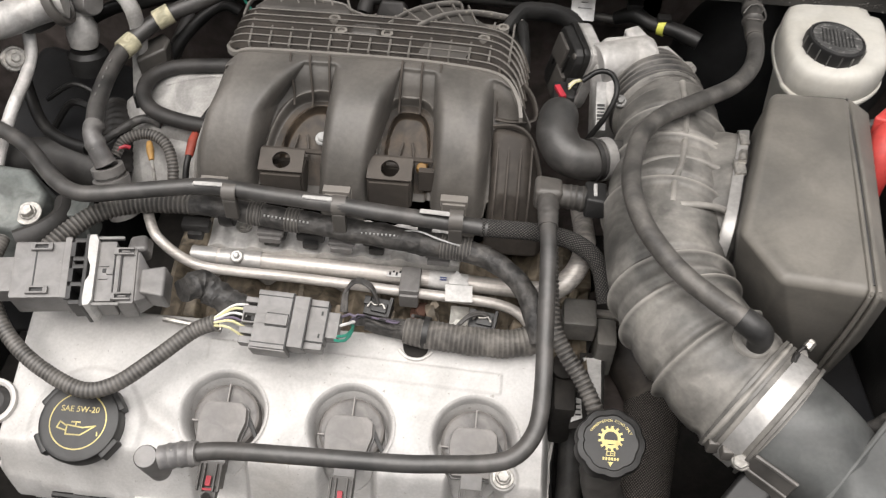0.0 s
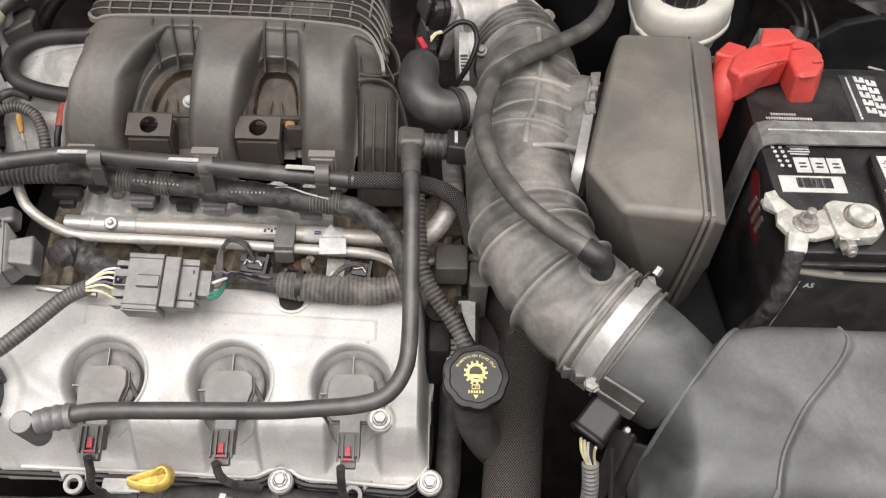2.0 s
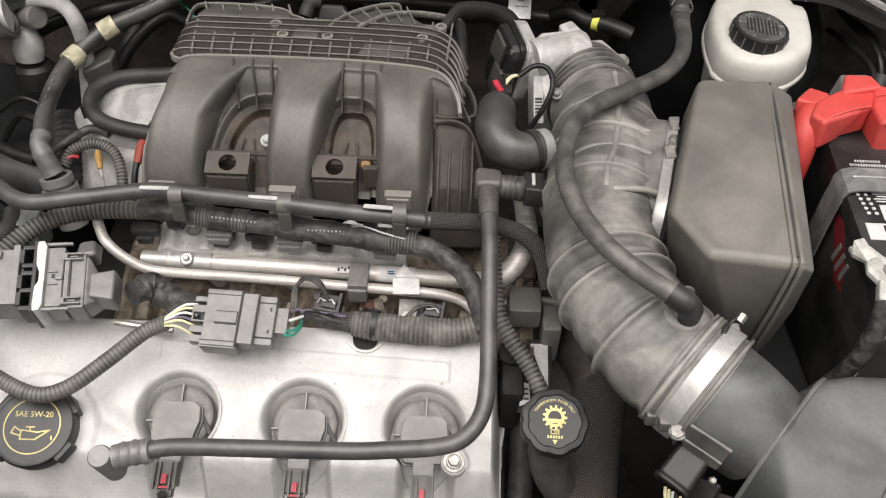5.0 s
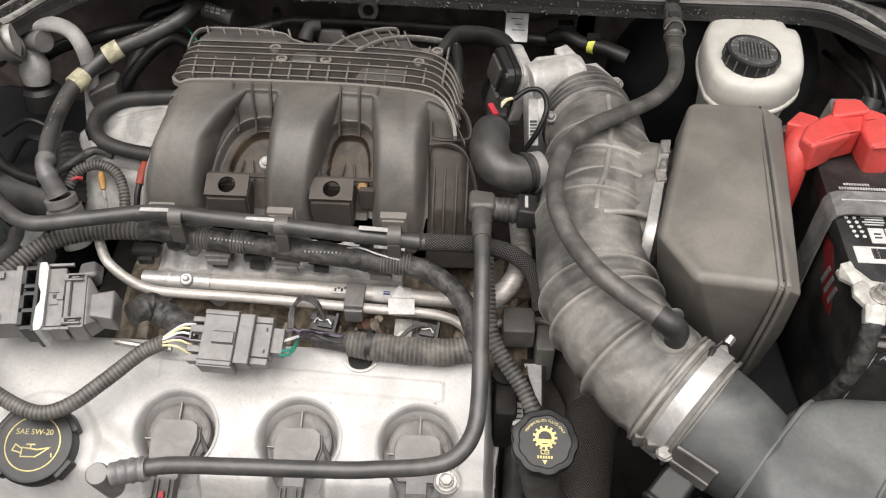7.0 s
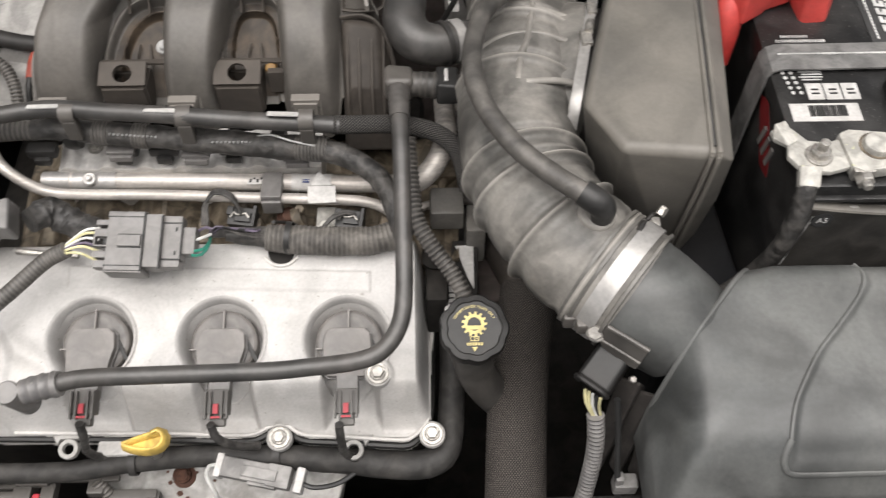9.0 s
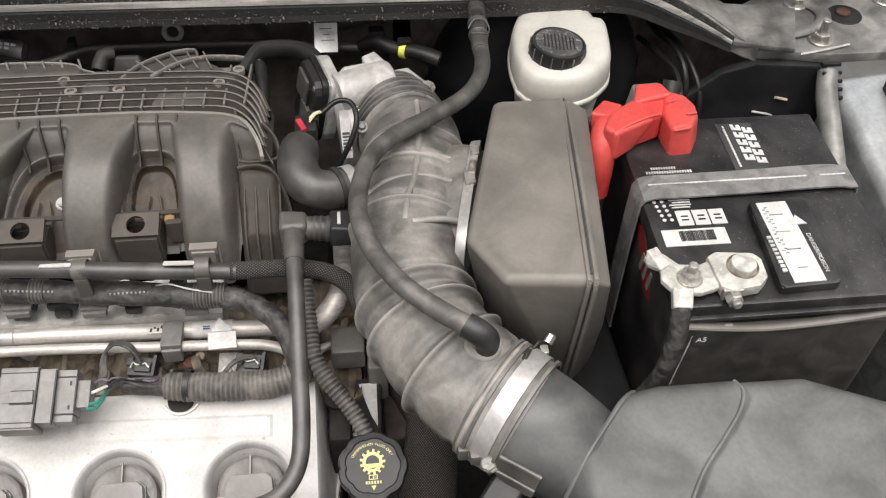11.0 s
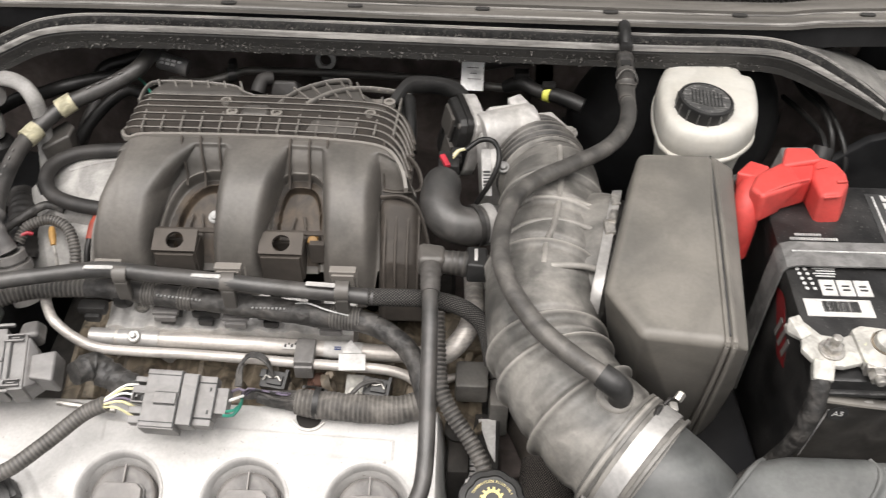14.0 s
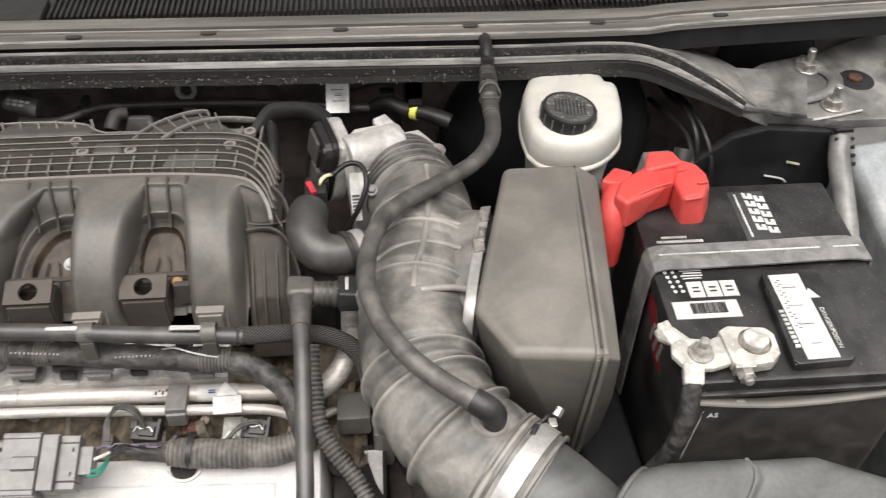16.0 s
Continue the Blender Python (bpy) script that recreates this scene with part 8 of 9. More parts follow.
part("body", hull([(0.403, 0.666, 0.987), (0.425, 0.666, 0.988), (0.4, 0.642, 0.982), (0.428, 0.646, 0.982), (0.4, 0.67, 0.95), (0.428, 0.67, 0.95), (0.4, 0.642, 0.95), (0.428, 0.646, 0.95)], 0.002), grey_plastic, fb)
part("cable_end", lathe([(0.004, 0), (0.0085, 0), (0.0085, 0.012), (0.004, 0.012)], along((0.438, 0.664, 0.975), (0.25, 0.6, 0.75)), 18), cap_mat, fb, "black cable boot")
solo("positive_cable", merged(sweep([(0.37, 0.63, 0.94), (0.366, 0.625, 0.9), (0.37, 0.62, 0.85), (0.372, 0.6, 0.8)], 0.01, 14), sweep([(0.362, 0.66, 0.95), (0.374, 0.655, 0.957), (0.385, 0.66, 0.952)], 0.006, 10)), rubber, "black positive battery cable", "cable")
bl = thing("brake_lines", (0.5, 0.82, 0.86), "thin black hydraulic lines beside the reservoir", "pipe")
for k, pts in enumerate(([(0.49, 0.9, 0.9), (0.493, 0.86, 0.905), (0.498, 0.82, 0.915), (0.503, 0.785, 0.9), (0.505, 0.77, 0.84)], [(0.502, 0.9, 0.89), (0.504, 0.84, 0.91), (0.512, 0.795, 0.905), (0.518, 0.77, 0.88), (0.515, 0.75, 0.82)], [(0.482, 0.89, 0.88), (0.486, 0.83, 0.9), (0.492, 0.78, 0.905), (0.488, 0.74, 0.88), (0.478, 0.72, 0.84)])):
    part("line", sweep(pts, 0.0032, 8), pipe_black, bl)

# negative terminal and cable
ng = thing("negative_terminal", (0.42, 0.458, 0.957), "oxidised pale lead battery clamp", "battery terminal")
part("clamp_plate", prism([(0.37, 0.482), (0.385, 0.484), (0.394, 0.472), (0.408, 0.47), (0.419, 0.474), (0.42, 0.462), (0.418, 0.447), (0.404, 0.443), (0.394, 0.444), (0.383, 0.447), (0.377, 0.458), (0.379, 0.469), (0.371, 0.474)], 0.005, 0.0015, Matrix.Translation((0, 0, 0.963))), lead, ng)
part("post_ring", merged(prism([(0.416, 0.476), (0.424, 0.48), (0.452, 0.477), (0.457, 0.47), (0.456, 0.452), (0.448, 0.444), (0.426, 0.441), (0.418, 0.445)], 0.011, 0.003, Matrix.Translation((0, 0, 0.96)))), lead, ng)
part("post", lathe([(0.0, 0.955), (0.0105, 0.955), (0.0098, 0.9745), (0.009, 0.9755), (0, 0.9755)], Matrix.Translation((0.4395, 0.463, 0)), 28), lead, ng, "round lead post")
part("post_gap", lathe([(0.0105, 0), (0.0122, 0), (0.0122, 0.0006), (0.0105, 0.0006)], Matrix.Translation((0.4395, 0.463, 0.971)), 28), block_mat, ng)
part("stud_nut", merged(disc(0.0095, 0.002, 0.0006, Matrix.Translation((0.398, 0.457, 0.968)), 20), disc(0.007, 0.008, 0.001, Matrix.Translation((0.398, 0.457, 0.968)), 6), disc(0.0035, 0.016, 0.0008, Matrix.Translation((0.398, 0.457, 0.968)), 12)), zinc, ng, "steel stud and nut")
part("pinch_bolt", merged(disc(0.0035, 0.03, 0.0008, along((0.427, 0.46, 0.964), (0, -1, 0.05)), 12), disc(0.0065, 0.006, 0.0008, along((0.427, 0.441, 0.964), (0, -1, 0.05)), 6), box(0.427, 0.444, 0.9645, 0.016, 0.006, 0.011, 0.002)), zinc, ng, "pinch bolt")
part("fold", hull([(0.37, 0.476, 0.966), (0.384, 0.484, 0.966), (0.371, 0.482, 0.974), (0.38, 0.487, 0.972), (0.386, 0.47, 0.969), (0.379, 0.466, 0.968)], 0.001), lead, ng)
nc = thing("negative_cable", (0.385, 0.43, 0.86), "grey taped negative battery cable", "cable")
part("lug", hull([(0.383, 0.449, 0.969), (0.398, 0.447, 0.969), (0.381, 0.435, 0.963), (0.395, 0.433, 0.963), (0.383, 0.449, 0.961), (0.398, 0.447, 0.961), (0.382, 0.437, 0.955), (0.394, 0.435, 0.955)], 0.0015), lead, nc, "crimped lead lug")
part("cable", sweep([(0.3885, 0.438, 0.961), (0.3875, 0.432, 0.95), (0.386, 0.426, 0.93), (0.383, 0.424, 0.9), (0.374, 0.425, 0.872), (0.36, 0.422, 0.852), (0.34, 0.418, 0.83)], [0.0068, 0.0075, 0.0075, 0.007, 0.006, 0.0055, 0.0055], 14, wob=0.06), tape_mat, nc)

# ---- brake fluid reservoir, servo ----
rs = thing("brake_reservoir", (0.36, 0.77, 0.86), "milky white brake fluid reservoir with black cap", "reservoir")
outline = [(0.313, 0.728), (0.311, 0.76), (0.315, 0.795), (0.328, 0.826), (0.348, 0.843), (0.387, 0.842), (0.402, 0.822), (0.405, 0.81), (0.414, 0.806), (0.414, 0.785), (0.409, 0.75), (0.4, 0.73), (0.378, 0.71), (0.352, 0.704), (0.325, 0.711)]
mid_x, mid_y = 0.36, 0.77


def shell(levels):
    """Stacked copies of the rounded tank outline, each of its own size and height."""
    ring, _, _ = spline([(x, y, 0) for x, y in outline + outline[:1]], 0.005)
    ring = ring[:-1]
    bm = bmesh.new()
    rows = [[bm.verts.new((mid_x + (x - mid_x) * s, mid_y + (y - mid_y) * s, z)) for x, y, _ in ring] for s, z in levels]
    for a, b in zip(rows, rows[1:]):
        for k in range(len(ring)):
            j = (k + 1) % len(ring)
            bm.faces.new((a[k], a[j], b[j], b[k]))
    bm.faces.new(rows[0][::-1]), bm.faces.new(rows[-1])
    return bm


part("tank", shell([(0.74, 0.85), (0.82, 0.895), (0.9, 0.922), (0.985, 0.93), (0.985, 0.942), (0.975, 0.95), (0.945, 0.956), (0.88, 0.96), (0.75, 0.962), (0.3, 0.963)]), milk, rs, sharp=60)
part("seam_flange", shell([(0.99, 0.9255), (1.015, 0.927), (1.015, 0.93), (0.985, 0.932)]), milk, rs, "moulded seam flange", sharp=60)
cap_c = along((0.3512, 0.7445, 0.959), (0.1, 0.0, 1))
lid = part("cap", lathe([(0, 0), (0.0262, 0), (0.0268, 0.002), (0.0268, 0.0125), (0.0258, 0.015), (0.0236, 0.0158), (0.023, 0.015), (0, 0.015)], cap_c, 64), cap_mat, rs, "black ribbed screw cap")
for k in range(16):
    part("cap_rib", box(0.0268, 0, 0.0068, 0.0016, 0.0012, 0.0125, 0.0004, cap_c @ pose(0, 0, 0, 0, 0, 22.5 * k)), body_paint, lid)
part("cap_top", disc(0.0228, 0.0008, 0.0003, cap_c @ Matrix.Translation((0, 0, 0.0148)), 48), cap_top, lid, "grey scuffed cap top")
part("cap_lines", merged(*[bar(cap_c @ pose(0, 0, 0.0155, 0, 0, -6), 0, 0.014 - 0.0035 * k, 0.026 - 0.0016 * abs(k - 4), 0.0013, 0.0005) for k in range(9)]), cap_mat, lid)
part("neck", disc(0.023, 0.01, 0.001, Matrix.Translation((0.3505, 0.744, 0.955)), 40), milk, rs)
part("foot", box(0.362, 0.77, 0.825, 0.05, 0.08, 0.06, 0.01), dark_block, rs, "dark master cylinder body")
rs.location += Vector((0.002, 0.008, 0.0))
sv = thing("brake_servo", (0.36, 0.9, 0.85), "large black brake servo on the firewall", "brake servo")
part("drum", lathe([(0, 0), (0.12, 0), (0.125, 0.02), (0.118, 0.05), (0.09, 0.075), (0.04, 0.085), (0, 0.085)], along((0.37, 0.94, 0.82), (0, -1, 0.05)), 44), bay_black, sv)
part("rim", lathe([(0.117, 0.012), (0.129, 0.012), (0.129, 0.02), (0.117, 0.02)], along((0.37, 0.94, 0.82), (0, -1, 0.05)), 44), bay_black, sv)

# ---- pipes along the firewall ----
hp = thing("heater_pipe", (0, 0.87, 0.89), "black heater pipe along the firewall with white tag", "pipe")
part("pipe", sweep([(-0.205, 0.872, 0.893), (-0.17, 0.862, 0.898), (-0.145, 0.862, 0.904), (-0.125, 0.872, 0.906), (-0.105, 0.8755, 0.906), (0.0, 0.876, 0.905), (0.09, 0.87, 0.905), (0.125, 0.862, 0.906), (0.173, 0.849, 0.91)], 0.0045, 12), dark_plastic, hp)
part("pipe_end", sweep([(-0.214, 0.876, 0.917), (-0.198, 0.874, 0.913), (-0.182, 0.872, 0.909)], 0.0092, 14, bumps=((0.004, 0.001, 0.002), (0.03, 0.001, 0.002))), grey_plastic, hp, "printed sleeve end")
mq = frame_at((-0.2, 0.8672, 0.92), (1, 0, -0.24), (0.1, 0.7, 0.7))
part("sleeve_print", merged(*[box(-0.008 + 0.0062 * k, -0.002 + 0.004 * j, 0, 0.0044, 0.0026, 0.0014, 0, mq) for k in range(4) for j in range(2) if (k, j) != (3, 0)]), faint_print, hp, "worn white print on the sleeve")
part("pipe_clip", merged(lathe([(0.0055, -0.005), (0.0085, -0.005), (0.0085, 0.005), (0.0055, 0.005)], along((-0.133, 0.868, 0.905), (1, 0.3, 0)), 18), box(-0.132, 0.873, 0.914, 0.008, 0.012, 0.012, 0.002)), cap_mat, hp)
mt = frame_at((0.132, 0.848, 0.9255), (1, -0.03, 0), (0.03, 0.75, 0.66))
tg = part("tag", box(0, 0, 0, 0.024, 0.031, 0.0012, 0.0004, mt), tag_paper, hp, "folded white paper tag")
for k, w in ((0, 0.012), (1, 0.007), (2, 0.014)):
    part("tag_bar", bar(mt, 0.001 * k, 0.009 - 0.006 * k, w, 0.0008, 0.0014), body_paint, tg)
part("right_tube", sweep([(0.168, 0.851, 0.911), (0.185, 0.843, 0.922), (0.2, 0.83, 0.922), (0.222, 0.82, 0.923), (0.236, 0.8125, 0.922), (0.247, 0.8075, 0.92)], [0.007, 0.009, 0.0072, 0.0078, 0.0088, 0.0082], 14), pipe_black, hp)
part("tube_clip", merged(box(0.184, 0.846, 0.931, 0.016, 0.012, 0.008, 0.002), box(0.212, 0.826, 0.9315, 0.014, 0.01, 0.006, 0.002)), pipe_black, hp, "black line clips")
part("yellow_band", sweep([(0.2085, 0.8255, 0.9225), (0.2145, 0.8225, 0.9225)], 0.0085, 16), band_yellow, hp, "yellow green tape band")
part("upper_tube", sweep([(0.135, 0.892, 0.91), (0.17, 0.89, 0.92), (0.21, 0.885, 0.93), (0.25, 0.88, 0.938), (0.31, 0.88, 0.94)], 0.0085, 12), dark_plastic, hp)
solo("firewall_eyelet", merged(lathe([(0.0068, -0.003), (0.0115, -0.003), (0.0115, 0.003), (0.0068, 0.003)], along((-0.035, 0.908, 0.901), (0, -1, 0.3)), 26), box(-0.033, 0.9, 0.886, 0.014, 0.006, 0.012, 0.002)), dull_cast, "grey ring eyelet on the firewall", "eyelet")

# ---- rear bank, left-hand pipes and hoses ----
rv = thing("rear_valve_cover", (-0.27, 0.73, 0.8), "silver cast rear valve cover", "valve cover")
part("casting", hull([(-0.33, 0.735, 0.848), (-0.3, 0.765, 0.868), (-0.2, 0.775, 0.868), (-0.2, 0.69, 0.85), (-0.29, 0.695, 0.845), (-0.325, 0.715, 0.835), (-0.335, 0.735, 0.8), (-0.3, 0.69, 0.8), (-0.2, 0.68, 0.8), (-0.2, 0.79, 0.8), (-0.31, 0.79, 0.8)], 0.01, 3), dull_cast, rv, sharp=60)
part("ridge", sweep([(-0.285, 0.745, 0.865), (-0.25, 0.757, 0.869), (-0.21, 0.76, 0.87)], 0.0025, 8), dull_cast, rv)
part("stud", box(-0.308, 0.725, 0.858, 0.01, 0.006, 0.018, 0.001), cap_mat, rv, "black harness stud")
part("lower_casting", hull([(-0.325, 0.676, 0.79), (-0.215, 0.65, 0.79), (-0.215, 0.7, 0.846), (-0.31, 0.7, 0.838), (-0.325, 0.725, 0.81), (-0.215, 0.725, 0.81), (-0.3, 0.66, 0.8), (-0.215, 0.655, 0.81)], 0.005), dull_cast, rv, "dusty casting below the cover")
solo("vacuum_loop_hose", sweep([(-0.17, 0.768, 0.878), (-0.205, 0.768, 0.878), (-0.245, 0.766, 0.877), (-0.28, 0.76, 0.876), (-0.3, 0.742, 0.874), (-0.3, 0.72, 0.871), (-0.285, 0.702, 0.868), (-0.255, 0.693, 0.865), (-0.215, 0.69, 0.862)], 0.0077, 16), matt_rubber, "black rubber hose looping over the rear cover", "hose")
bh = thing("banded_hose", (-0.32, 0.75, 0.86), "black hose with two cream bands", "hose")
part("hose", sweep([(-0.222, 0.89, 0.915), (-0.218, 0.868, 0.93), (-0.227, 0.842, 0.927), (-0.254, 0.826, 0.917), (-0.3, 0.808, 0.902), (-0.33, 0.776, 0.888), (-0.339, 0.738, 0.881), (-0.338, 0.695, 0.875), (-0.3325, 0.668, 0.871)], 0.0086, 18), rubber, bh)
for a, b in (((-0.292, 0.8125, 0.905), (-0.306, 0.8035, 0.9)), ((-0.3255, 0.783, 0.8895), (-0.3335, 0.7685, 0.8865))):
    part("band", sweep([a, ((a[0] + b[0]) / 2, (a[1] + b[1]) / 2, (a[2] + b[2]) / 2), b], 0.0106, 18), cream_band, bh, "cream tape band")
for k in range(4):
    part("print_mark", box(0, 0, 0, 0.005, 0.0009, 0.001, m=frame_at((-0.24 - 0.011 * k, 0.8285 - 0.004 * k, 0.9314 - 0.0037 * k), (-0.93, -0.33, -0.3), (0, 0.8, -0.5))), light_grey, bh)
for k in range(5):
    part("print_mark", box(0, 0, 0, 0.001, 0.0035, 0.001, m=frame_at((-0.337 - 0.0005 * k, 0.745 - 0.011 * k, 0.8918 - 0.0018 * k), (1, 0, 0), (0, -1, -0.15))), light_grey, bh)
part("elbow_fitting", merged(sweep([(-0.3335, 0.672, 0.8715), (-0.332, 0.66, 0.87), (-0.326, 0.65, 0.862), (-0.319, 0.643, 0.848)], [0.0095, 0.009, 0.0095, 0.0105], 18, step=0.003, bumps=((0.004, 0.0012, 0.0015), (0.022, 0.0015, 0.002)))), grey_plastic, bh, "grey plastic elbow fitting")
part("fitting_collar", merged(lathe([(0.011, -0.004), (0.0155, -0.004), (0.0155, 0.004), (0.011, 0.004)], along((-0.317, 0.6405, 0.843), (0.2, -0.35, -0.9)), 24), lathe([(0.012, 0.008), (0.0175, 0.008), (0.0175, 0.016), (0.012, 0.016)], along((-0.317, 0.6405, 0.843), (0.2, -0.35, -0.9)), 24), lathe([(0, 0), (0.012, 0), (0.014, 0.05), (0, 0.05)], along((-0.317, 0.6405, 0.843), (0.2, -0.35, -0.9)), 20)), grey_plastic, bh, "ringed collar")
sh = thing("sensor_conduit", (-0.28, 0.67, 0.82), "small corrugated sensor lead with amber and orange ends", "wire")
part("conduit", sweep([(-0.317, 0.662, 0.842), (-0.31, 0.676, 0.85), (-0.29, 0.684, 0.853), (-0.27, 0.676, 0.85), (-0.26, 0.66, 0.84), (-0.258, 0.645, 0.825)], 0.0058, 12, corr=(0.0034, 0.0009)), conduit_mat, sh)
part("branch_lead", sweep([(-0.34, 0.668, 0.845), (-0.318, 0.69, 0.851), (-0.298, 0.702, 0.856), (-0.28, 0.7, 0.852)], 0.0045, 10, wob=0.1), tape_mat, sh)
part("amber_end", sweep([(-0.2865, 0.677, 0.848), (-0.283, 0.668, 0.847), (-0.279, 0.657, 0.844)], [0.0028, 0.004, 0.0025], 10), amber, sh, "amber plug end")
part("amber_pin", sweep([(-0.279, 0.657, 0.844), (-0.276, 0.648, 0.835), (-0.2745, 0.638, 0.82)], 0.0018, 8), zinc, sh)
part("red_wire", sweep([(-0.315, 0.664, 0.846), (-0.31, 0.668, 0.849), (-0.304, 0.67, 0.846)], 0.002, 8), red_clip, sh)
og = thing("orange_dipstick", (-0.25, 0.66, 0.82), "orange red plug on a dark lead by the runner", "plug")
part("handle", sweep([(-0.2405, 0.686, 0.858), (-0.241, 0.675, 0.856), (-0.2415, 0.66, 0.851)], [0.0036, 0.0048, 0.0042], 14, flat=0.8), orange_plastic, og)
part("stem", sweep([(-0.2415, 0.663, 0.852), (-0.2425, 0.65, 0.845), (-0.2435, 0.63, 0.82)], 0.0032, 10), pipe_black, og, "black stem")
part("lead", sweep([(-0.2405, 0.684, 0.858), (-0.237, 0.7, 0.862), (-0.23, 0.716, 0.866), (-0.222, 0.728, 0.866)], 0.0028, 8), pipe_black, og)
ac = thing("air_conditioning_pipe", (-0.35, 0.8, 0.87), "silver aluminium air conditioning pipe with service valve", "pipe")
part("pipe", sweep([(-0.46, 0.78, 0.91), (-0.43, 0.797, 0.924), (-0.398, 0.808, 0.931), (-0.361, 0.81, 0.934), (-0.338, 0.805, 0.931), (-0.326, 0.798, 0.918), (-0.3235, 0.794, 0.89), (-0.328, 0.785, 0.85), (-0.332, 0.765, 0.8)], 0.0082, 18), dull_cast, ac)
part("pipe_block", hull([(-0.326, 0.776, 0.868), (-0.297, 0.788, 0.878), (-0.296, 0.802, 0.88), (-0.305, 0.81, 0.88), (-0.326, 0.8, 0.873), (-0.322, 0.776, 0.835), (-0.298, 0.786, 0.84), (-0.3, 0.806, 0.84), (-0.324, 0.798, 0.84)], 0.003), dark_plastic, ac, "grimy dark pipe block")
vv = part("service_valve", merged(lathe([(0, -0.022), (0.014, -0.022), (0.0165, -0.01), (0.0155, 0.0), (0.012, 0.008), (0.0085, 0.012), (0.0085, 0.02), (0, 0.02)], along((-0.386, 0.8, 0.89), (0.05, 0.3, 1)), 26)), cast_rough, ac, "pale aluminium service valve")
part("valve_cap", lathe([(0, 0), (0.0125, 0), (0.0125, 0.022), (0.011, 0.024), (0, 0.024)], along((-0.385, 0.81, 0.912), (0.8, -0.45, 0.3)), 24), grey_plastic, vv, "dark grey valve cap")
part("dark_cup", merged(lathe([(0, 0), (0.021, 0), (0.021, 0.02), (0.017, 0.025), (0, 0.025)], along((-0.386, 0.79, 0.84), (0, 0.2, 1)), 24)), cap_mat, ac, "black rubber cup")
wd = thing("windscreen_washer_pump", (-0.41, 0.775, 0.9), "dark round pulley cover at the wing", "cover")
part("round_cover", lathe([(0, 0), (0.034, 0), (0.036, 0.008), (0.03, 0.016), (0.012, 0.02), (0, 0.02)], along((-0.43, 0.785, 0.925), (0.55, -0.3, 0.75)), 32), matt_rubber, wd)
bk = thing("lifting_bracket", (-0.43, 0.7, 0.85), "bare aluminium bracket bar bent at the wing", "bracket")
part("upper_bar", sweep([(-0.46, 0.74, 0.925), (-0.435, 0.752, 0.927), (-0.405, 0.775, 0.93), (-0.385, 0.782, 0.932)], 0.017, 18), cast_rough, bk)
part("bar", sweep([(-0.428, 0.772, 0.905), (-0.423, 0.752, 0.886), (-0.424, 0.73, 0.874), (-0.428, 0.691, 0.86), (-0.43, 0.647, 0.838), (-0.432, 0.62, 0.81)], 0.0065, 12, flat=0.8), cast_rough, bk)
part("end_flange", lathe([(0, -0.004), (0.0225, -0.004), (0.0235, 0), (0.0225, 0.005), (0.019, 0.006), (0.018, 0.0035), (0, 0.0035)], along((-0.392, 0.778, 0.931), (0.8, 0.2, 0.35)), 32), dark_plastic, bk, "dark round end cap")
part("bolt", merged(disc(0.013, 0.004, 0.001, along((-0.438, 0.744, 0.885), (0.6, -0.5, 0.6)), 24), disc(0.0095, 0.009, 0.001, along((-0.438, 0.744, 0.885), (0.6, -0.5, 0.6)), 20), disc(0.005, 0.012, 0.001, along((-0.438, 0.744, 0.885), (0.6, -0.5, 0.6)), 6)), zinc, bk, "round headed bolt")
lhs = thing("left_hose_bundle", (-0.3, 0.85, 0.86), "dark hoses and leads behind the banded hose", "hose")
part("rear_hose", sweep([(-0.42, 0.83, 0.86), (-0.37, 0.846, 0.882), (-0.343, 0.846, 0.889), (-0.315, 0.845, 0.9), (-0.285, 0.86, 0.9), (-0.25, 0.88, 0.895)], 0.0075, 12), pipe_black, lhs)
part("upper_hose", sweep([(-0.22, 0.91, 0.91), (-0.24, 0.903, 0.905), (-0.262, 0.893, 0.902), (-0.28, 0.884, 0.9), (-0.29, 0.87, 0.89)], 0.0075, 12), pipe_black, lhs)
part("drop_hose", sweep([(-0.235, 0.862, 0.878), (-0.25, 0.862, 0.885), (-0.265, 0.852, 0.882), (-0.285, 0.835, 0.868), (-0.302, 0.818, 0.85), (-0.31, 0.8, 0.83)], 0.0068, 12), pipe_black, lhs)
part("thin_hose", sweep([(-0.29, 0.86, 0.87), (-0.296, 0.842, 0.86), (-0.305, 0.82, 0.84), (-0.31, 0.79, 0.81)], 0.008, 12), matt_rubber, lhs)
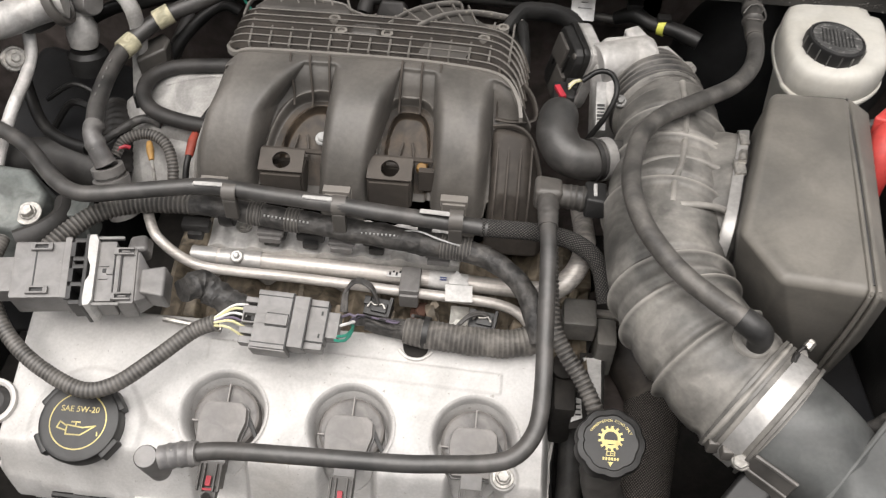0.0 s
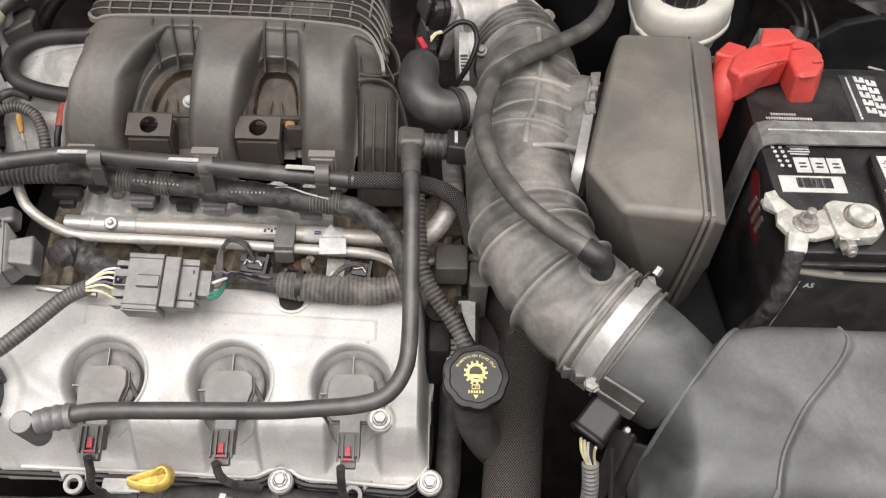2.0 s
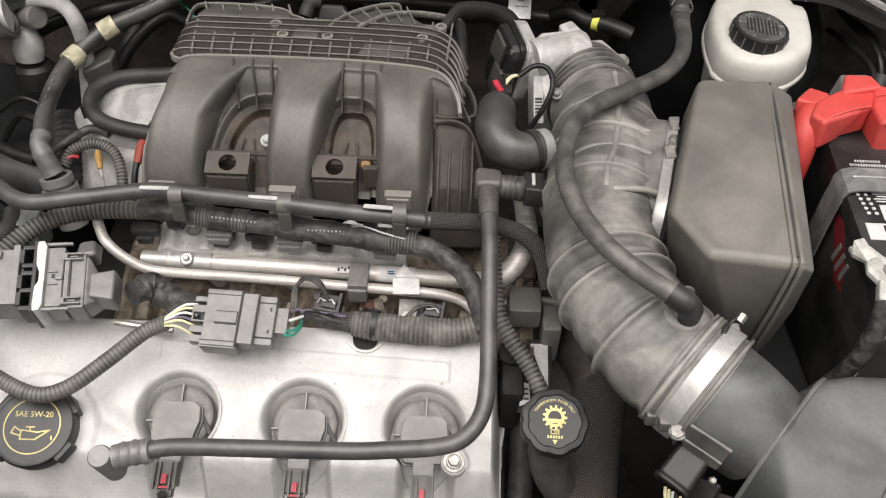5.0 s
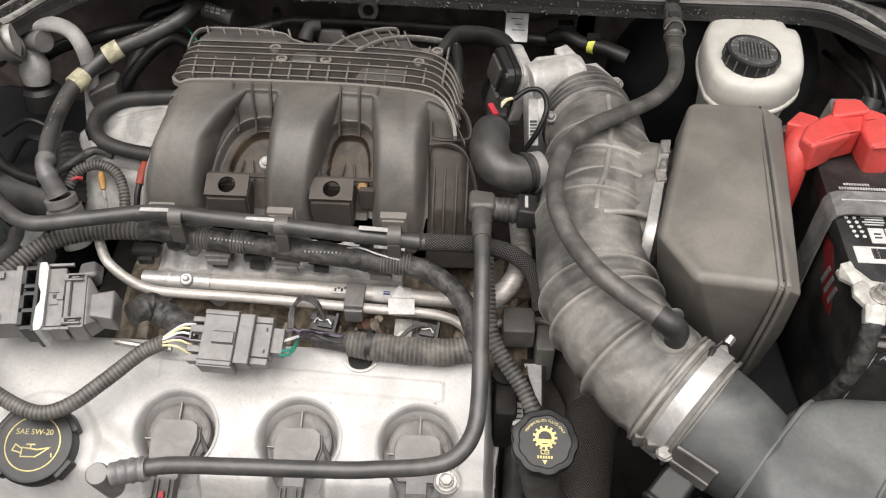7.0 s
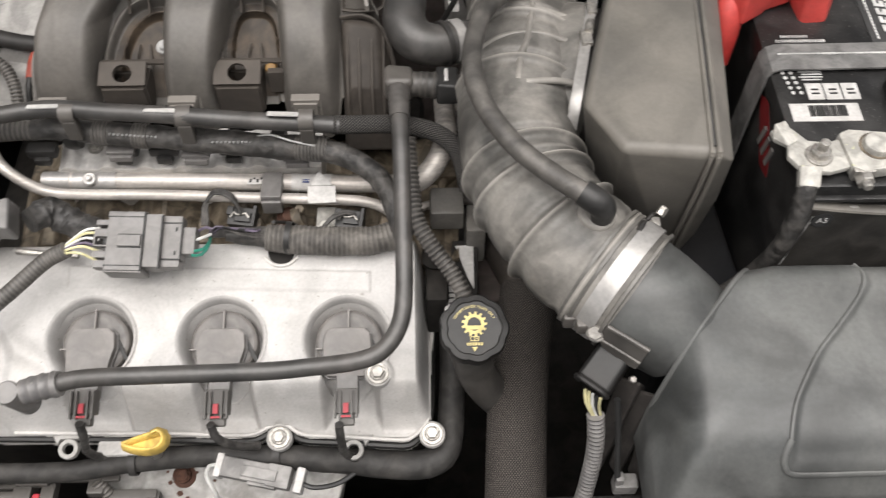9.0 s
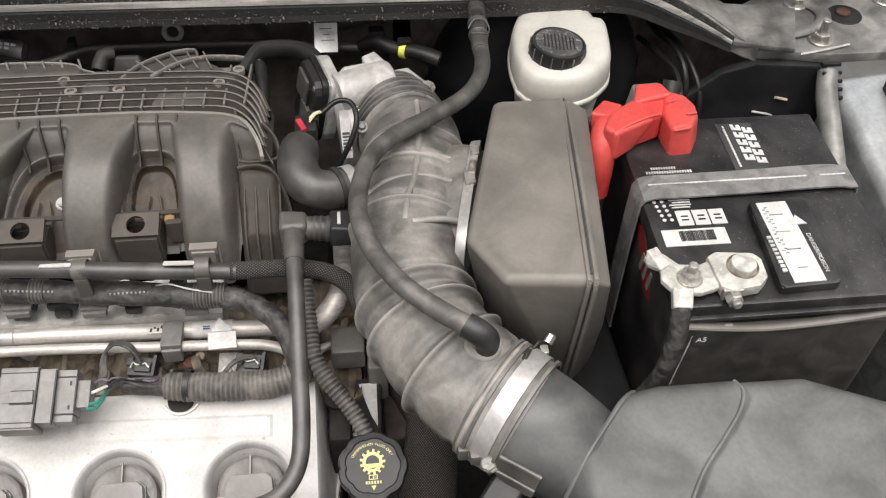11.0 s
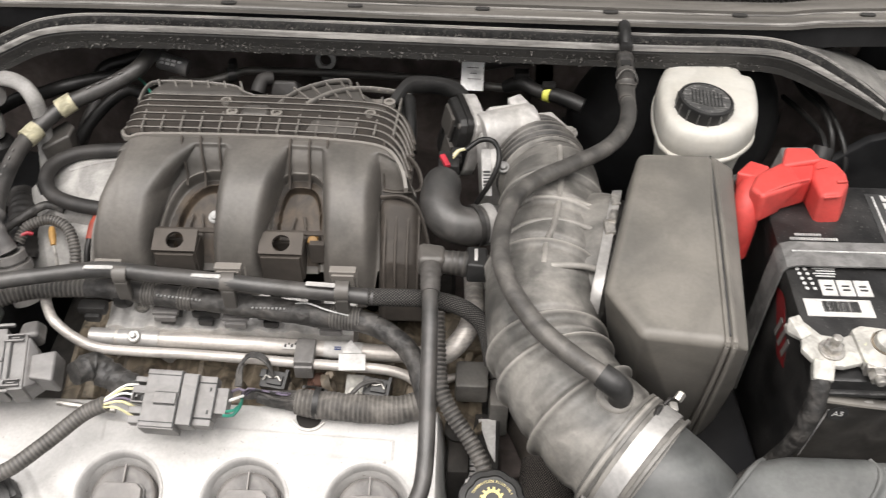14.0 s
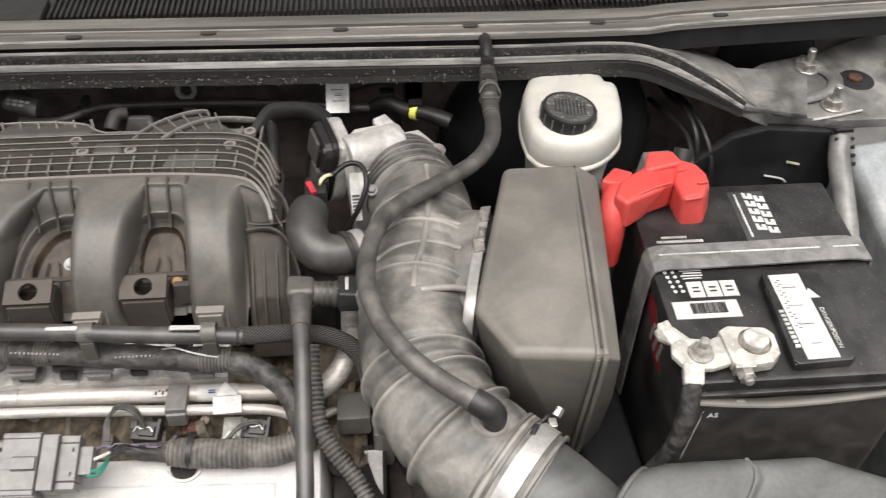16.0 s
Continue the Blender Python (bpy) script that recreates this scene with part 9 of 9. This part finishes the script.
part("wing_hose", sweep([(-0.455, 0.78, 0.86), (-0.43, 0.735, 0.845), (-0.405, 0.7, 0.84), (-0.375, 0.677, 0.842), (-0.345, 0.665, 0.845)], 0.0062, 12), pipe_black, lhs)
part("cross_hose", sweep([(-0.47, 0.66, 0.8), (-0.42, 0.672, 0.815), (-0.37, 0.67, 0.82), (-0.33, 0.66, 0.815)], 0.022, 18), matt_rubber, lhs, "thick black lower hose")
part("belt_hose", sweep([(-0.345, 0.74, 0.83), (-0.335, 0.72, 0.835), (-0.328, 0.695, 0.83), (-0.325, 0.67, 0.81)], 0.015, 16, corr=(0.007, 0.0012)), matt_rubber, lhs, "ribbed black hose")
part("green_wire", sweep([(-0.245, 0.868, 0.9), (-0.228, 0.85, 0.906), (-0.212, 0.826, 0.91), (-0.204, 0.81, 0.912)], 0.0013, 6), wire["green"], lhs, "thin green and white wire")
part("tangle", merged(sweep([(-0.42, 0.74, 0.8), (-0.4, 0.75, 0.825), (-0.38, 0.745, 0.83), (-0.36, 0.75, 0.81)], 0.004, 8), sweep([(-0.43, 0.76, 0.82), (-0.4, 0.77, 0.835), (-0.37, 0.765, 0.825)], 0.003, 8), box(-0.365, 0.742, 0.818, 0.014, 0.02, 0.014, 0.003)), pipe_black, lhs, "pale wires and clip in the shade")
solo("dark_accessory", hull([(-0.5, 0.6, 0.6), (-0.34, 0.62, 0.6), (-0.34, 0.9, 0.6), (-0.5, 0.9, 0.6), (-0.48, 0.62, 0.78), (-0.36, 0.64, 0.775), (-0.35, 0.86, 0.79), (-0.48, 0.88, 0.8)], 0.02), bay_black, "black alternator side housing in shade", "housing")
solo("tan_debris", merged(disc(0.006, 0.004, 0.001, pose(0.345, 0.41, 0.836, 20, 10, 0), 7)), amber, "dry brown seed husk on the tray", "debris")
solo("splash_guard", hull([(0.33, 0.42, 0.62), (0.4, 0.42, 0.62), (0.33, 0.66, 0.62), (0.4, 0.66, 0.62), (0.335, 0.42, 0.83), (0.375, 0.42, 0.83), (0.345, 0.66, 0.78), (0.378, 0.66, 0.78)], 0.006), bay_black, "black splash guard between air box and battery", "guard")
